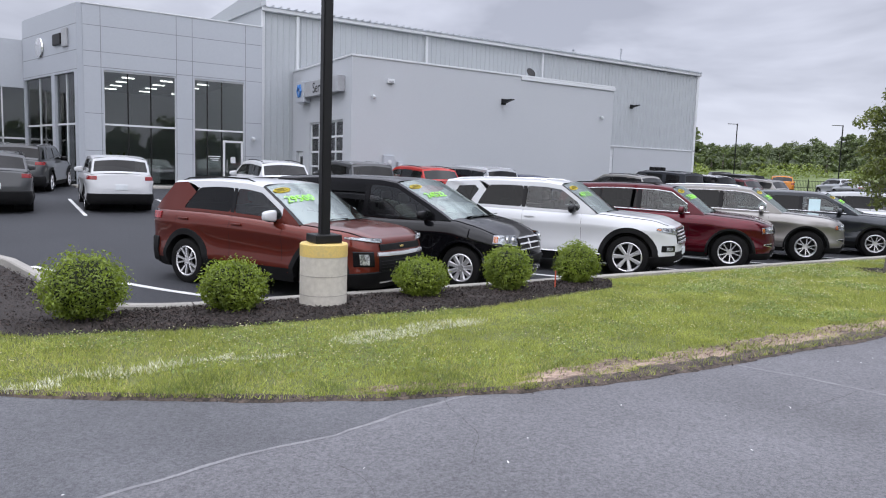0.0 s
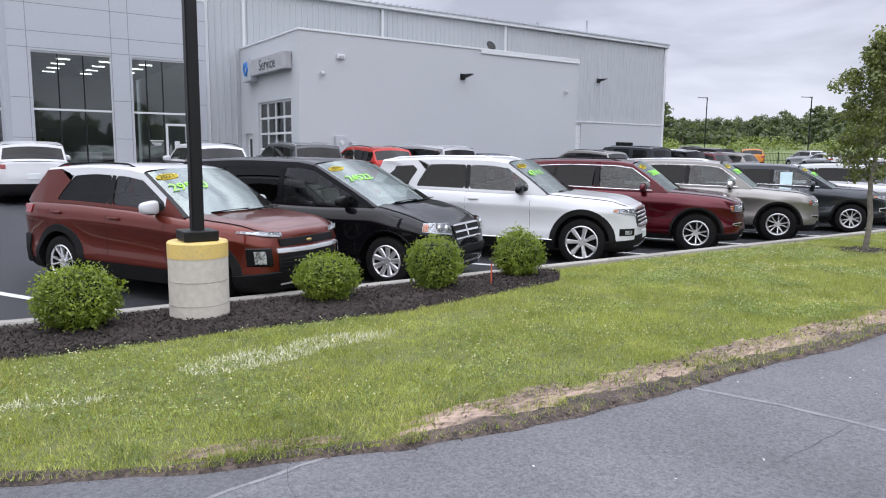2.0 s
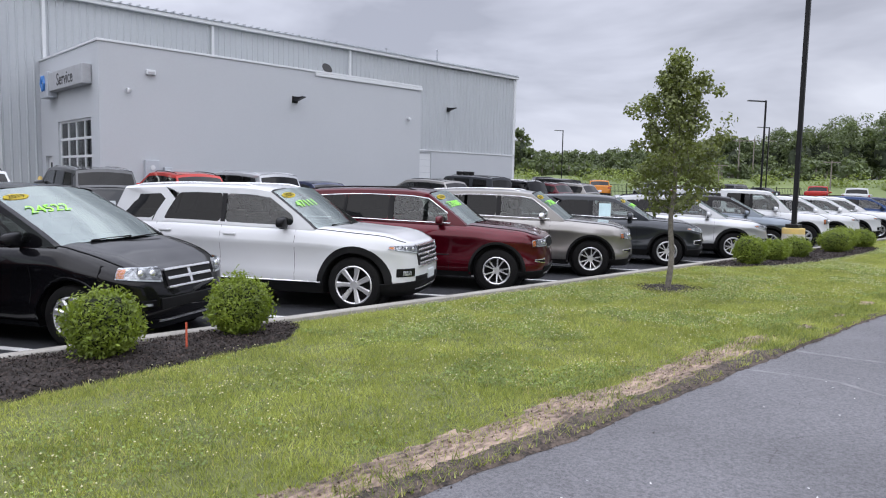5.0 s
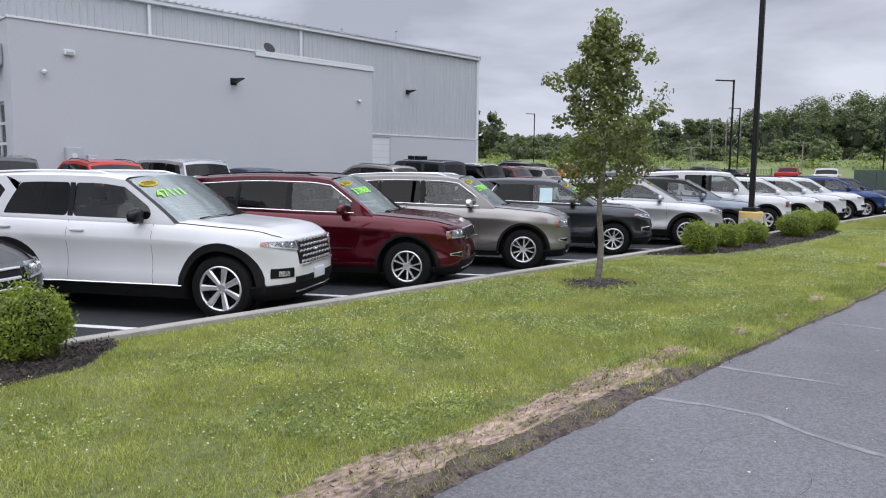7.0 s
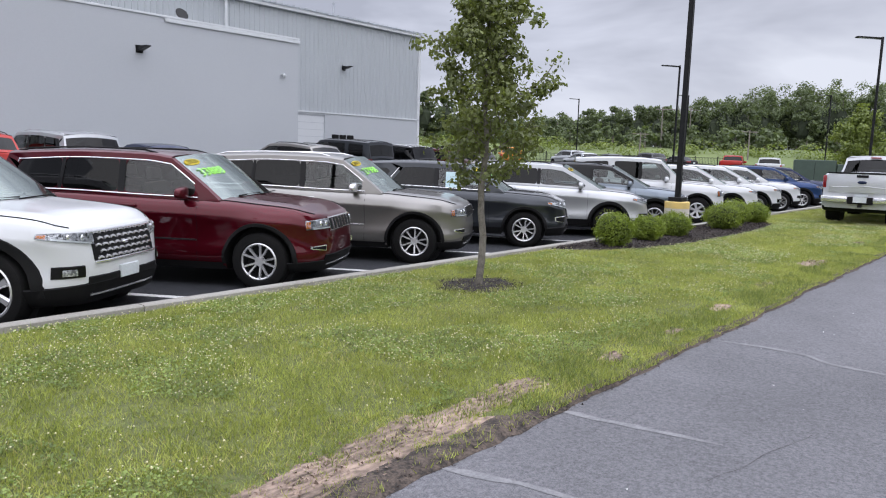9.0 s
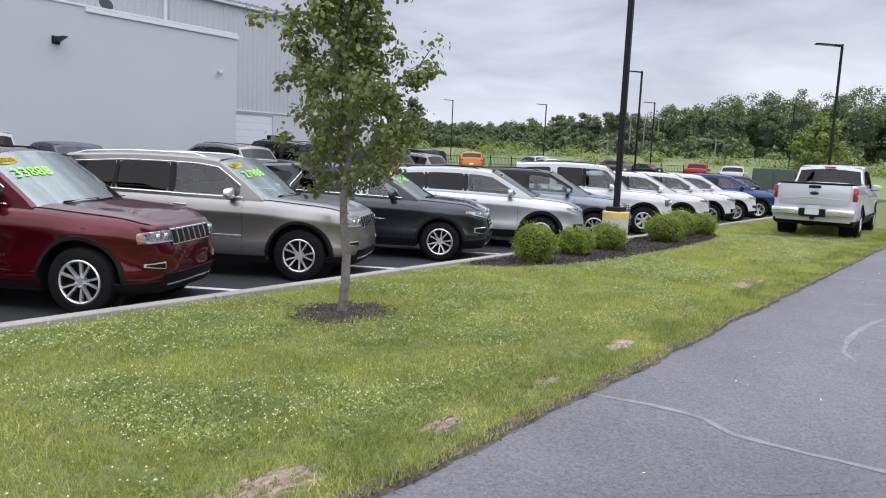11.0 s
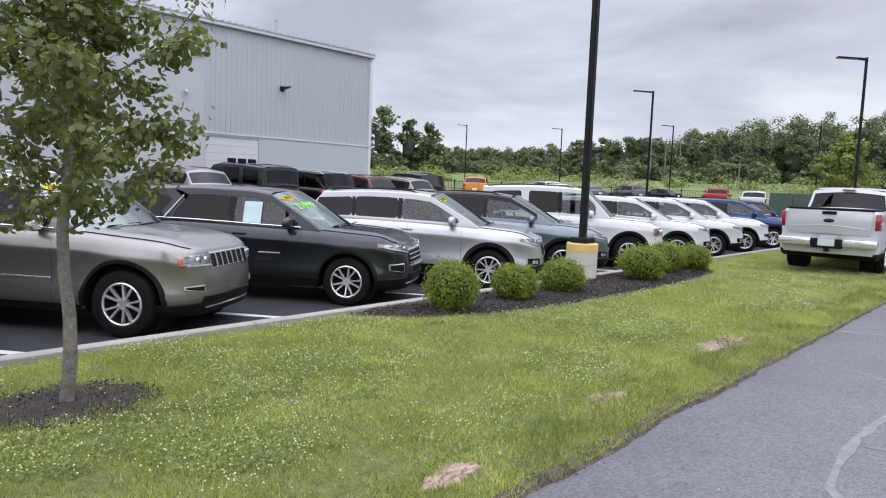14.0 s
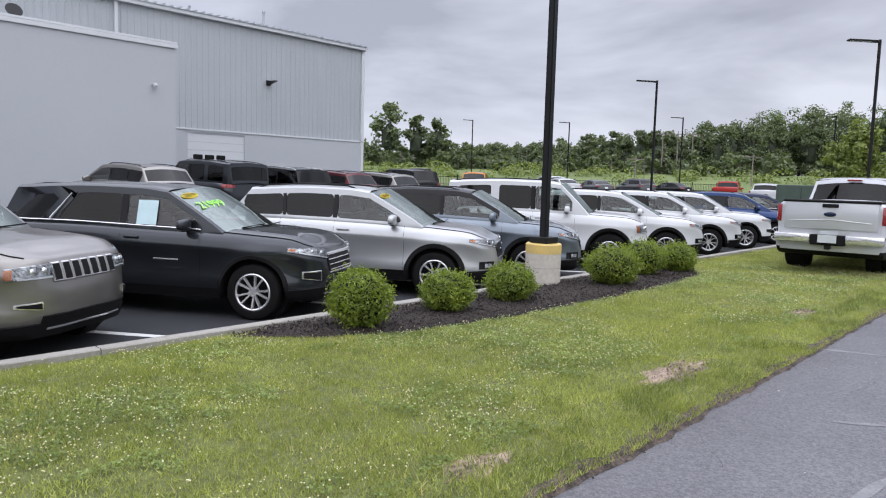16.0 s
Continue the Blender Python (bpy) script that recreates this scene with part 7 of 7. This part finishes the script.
blades(1350000, 1, .036, .0034, M_GRASSBLADE, "short green grass blades of the mown verge", "grass", lambda x, y, e, r: (r.random(len(x)) < .30 + .95 * fuzzy(x, y, .16, 8)) & (r.random(len(x)) < np.where(x > 24, .5, 1)))
M_TUFT = leaf_material("dark_tuft_blade", (0.185, 0.225, 0.070), (0.090, 0.120, 0.036), .4)
blades(260000, 2, .066, .0045, M_TUFT, "darker rank grass tufts by the road edge", "rank_grass", lambda x, y, e, r: (fuzzy(x, y, .35, 11) > .55) & (r.random(len(x)) < np.where(y - e < .55, 1.0, .16)))
M_STRAW = leaf_material("straw_blade", (0.50, 0.44, 0.22), (0.36, 0.32, 0.15), .3)
blades(190000, 3, .040, .0038, M_STRAW, "dry straw-coloured grass among the green", "dry_grass", lambda x, y, e, r: r.random(len(x)) < .10 + .40 * (fuzzy(x, y, .6, 14) > .66))
M_CLIP = material("bleached_clippings", (0.70, 0.69, 0.55), .9, second=(.58, .59, .42), scale=12, fine=60, per_piece=.3)
blades(600000, 6, .04, .006, M_CLIP, "bleached white grass clippings lying on the verge", "clippings", lambda x, y, e, r: (x < 4.6) & (x > -1) & (np.abs(y - 6.05 - .12 * (x - 2)) < .28 * fuzzy(x, y, .5, 9)) & (fuzzy(x, y, .3, 19) > .36))


def clover():
    rng = np.random.default_rng(8)
    x = rng.uniform(-2, 34, 60000); y = rng.uniform(4.6, 8.4, 60000)
    ok = (y > edge_array(x) + .7) & ~inside(BED_A, x, y) & ~inside(BED_A2, x, y) & ~inside(BED_B, x, y) & ~soil_mask(x, y)
    ok &= rng.random(len(x)) < np.where(fuzzy(x, y, .8, 31) > .52, .42, .05) * np.where(x < 9, .4, 1)
    x, y = x[ok], y[ok]
    z = ground_h(x, y) + rng.uniform(.035, .075, len(x))
    o = np.array([(1, 0, 0), (0, 1, 0), (-1, 0, 0), (0, -1, 0), (0, 0, .8), (0, 0, -.7)], float)
    s = rng.uniform(.005, .009, len(x))
    v = (np.stack([x, y, z], 1)[:, None] + o[None] * s[:, None, None]).reshape(-1, 3)
    t6 = np.array([(0, 1, 4), (1, 2, 4), (2, 3, 4), (3, 0, 4), (1, 0, 5), (2, 1, 5), (3, 2, 5), (0, 3, 5)])
    f = (np.arange(len(x))[:, None, None] * 6 + t6[None]).reshape(-1, 3)
    tagged(part("clover_flowers", raw_mesh("clover_flowers", v, f), M_CLOVER), "white clover flowers scattered through the grass", "clover", kind="stuff")


def clover_leaves():
    """Rounded leaflets lying flat in patches among the blades."""
    rng = np.random.default_rng(18)
    x = rng.uniform(-2, 30, 330000); y = rng.uniform(4.5, 8.45, 330000)
    ok = (y > edge_array(x) + .55) & ~inside(BED_A, x, y) & ~inside(BED_A2, x, y) & ~inside(BED_B, x, y) & ~soil_mask(x, y)
    ok &= (fuzzy(x, y, .8, 31) + .5 * fuzzy(x, y, .22, 33) > .88) & (rng.random(len(x)) < np.where(x < 8, .3, .85))
    x, y = x[ok], y[ok]
    C = np.stack([x, y, ground_h(x, y) + rng.uniform(.018, .046, len(x))], 1)
    v, f = leaves(C, rng.normal(0, .35, C.shape) + np.array([0, 0, 1]), .022, .020, rng, .12)
    tagged(part("clover_leaves", raw_mesh("clover_leaves", v, f), M_CLOVERLEAF), "dark green clover leaves in patches of the verge", "clover", kind="stuff")


M_CLOVERLEAF = leaf_material("clover_leaf", (0.215, 0.275, 0.075), (0.110, 0.155, 0.040), 0.5, 0.2, 1.5)
clover_leaves()
clover()


def chips(poly, n, seed, zoff):
    rng = np.random.default_rng(seed)
    xa, ya = np.array([p[0] for p in poly]), np.array([p[1] for p in poly])
    x, y = rng.uniform(xa.min(), xa.max(), n), rng.uniform(ya.min(), ya.max(), n)
    ok = inside(poly, x, y)
    x, y = x[ok], y[ok]
    C = np.stack([x, y, ground_h(x, np.minimum(y, 8.5)) + zoff - .025 + rng.uniform(-.012, .02, len(x))], 1)
    v, f = leaves(C, rng.normal(0, .5, C.shape) + np.array([0, 0, 1]), .040, .015, rng, .3)
    tagged(part("bark_chips", raw_mesh("bark_chips", v, f), M_CHIP), "loose dark bark chips on the planting bed", "bark chips", kind="stuff")


chips(BED_A, 30000, 1, .065); chips(BED_A2, 15000, 4, .065); chips(BED_B, 24000, 2, .065)
chips([(TREE[0] + .66 * math.cos(a), TREE[1] + .52 * math.sin(a)) for a in np.linspace(0, math.tau, 14, endpoint=False)], 2000, 3, .030)


def grit():
    rng = np.random.default_rng(12)
    n = 2600
    x = rng.uniform(-1, 34, n); e = edge_array(x)
    y = e + .01 + rng.normal(0, .028, n)
    C = np.stack([x, y, np.where(y < e, -.008, .01) + rng.uniform(0, .006, n)], 1)
    v, f = leaves(C, rng.normal(0, .4, C.shape) + np.array([0, 0, 1]), .018, .014, rng, .35)
    tagged(part("road_grit", raw_mesh("road_grit", v, f), M_CHIP), "dark crumbs of soil along the road edge", "grit", kind="stuff")


grit()


def clods():
    rng = np.random.default_rng(15)
    C = []
    for cx, cy, a, b, r in SOILS:
        n = int(2600 * a * b / .1) // 20
        q = rng.normal(0, .48, (n, 2))
        C.append(np.stack([cx + q[:, 0] * a, cy + q[:, 1] * b, np.full(n, .024)], 1))
    C = np.concatenate(C)
    C[:, 2] = ground_h(C[:, 0], C[:, 1]) + .012 + rng.uniform(-.006, .014, len(C))
    v, f = leaves(C, rng.normal(0, .6, C.shape) + np.array([0, 0, 1]), .026, .020, rng, .4)
    tagged(part("soil_clods", raw_mesh("soil_clods", v, f), M_STONE), "loose brown clods on the bare soil", "soil clods", kind="stuff")


clods()


def road_litter():
    """A few pale scraps and stones lying on the road."""
    rng = np.random.default_rng(27)
    n = 70
    C = np.stack([rng.uniform(-.5, 24, n), rng.uniform(2.2, 3.9, n), np.full(n, -.004)], 1)
    v, f = leaves(C, rng.normal(0, .3, C.shape) + np.array([0, 0, 1]), .022, .014, rng, .2)
    tagged(part("road_litter", raw_mesh("road_litter", v, f), M_LINE), "small pale stones and scraps on the asphalt", "litter", kind="stuff")


road_litter()
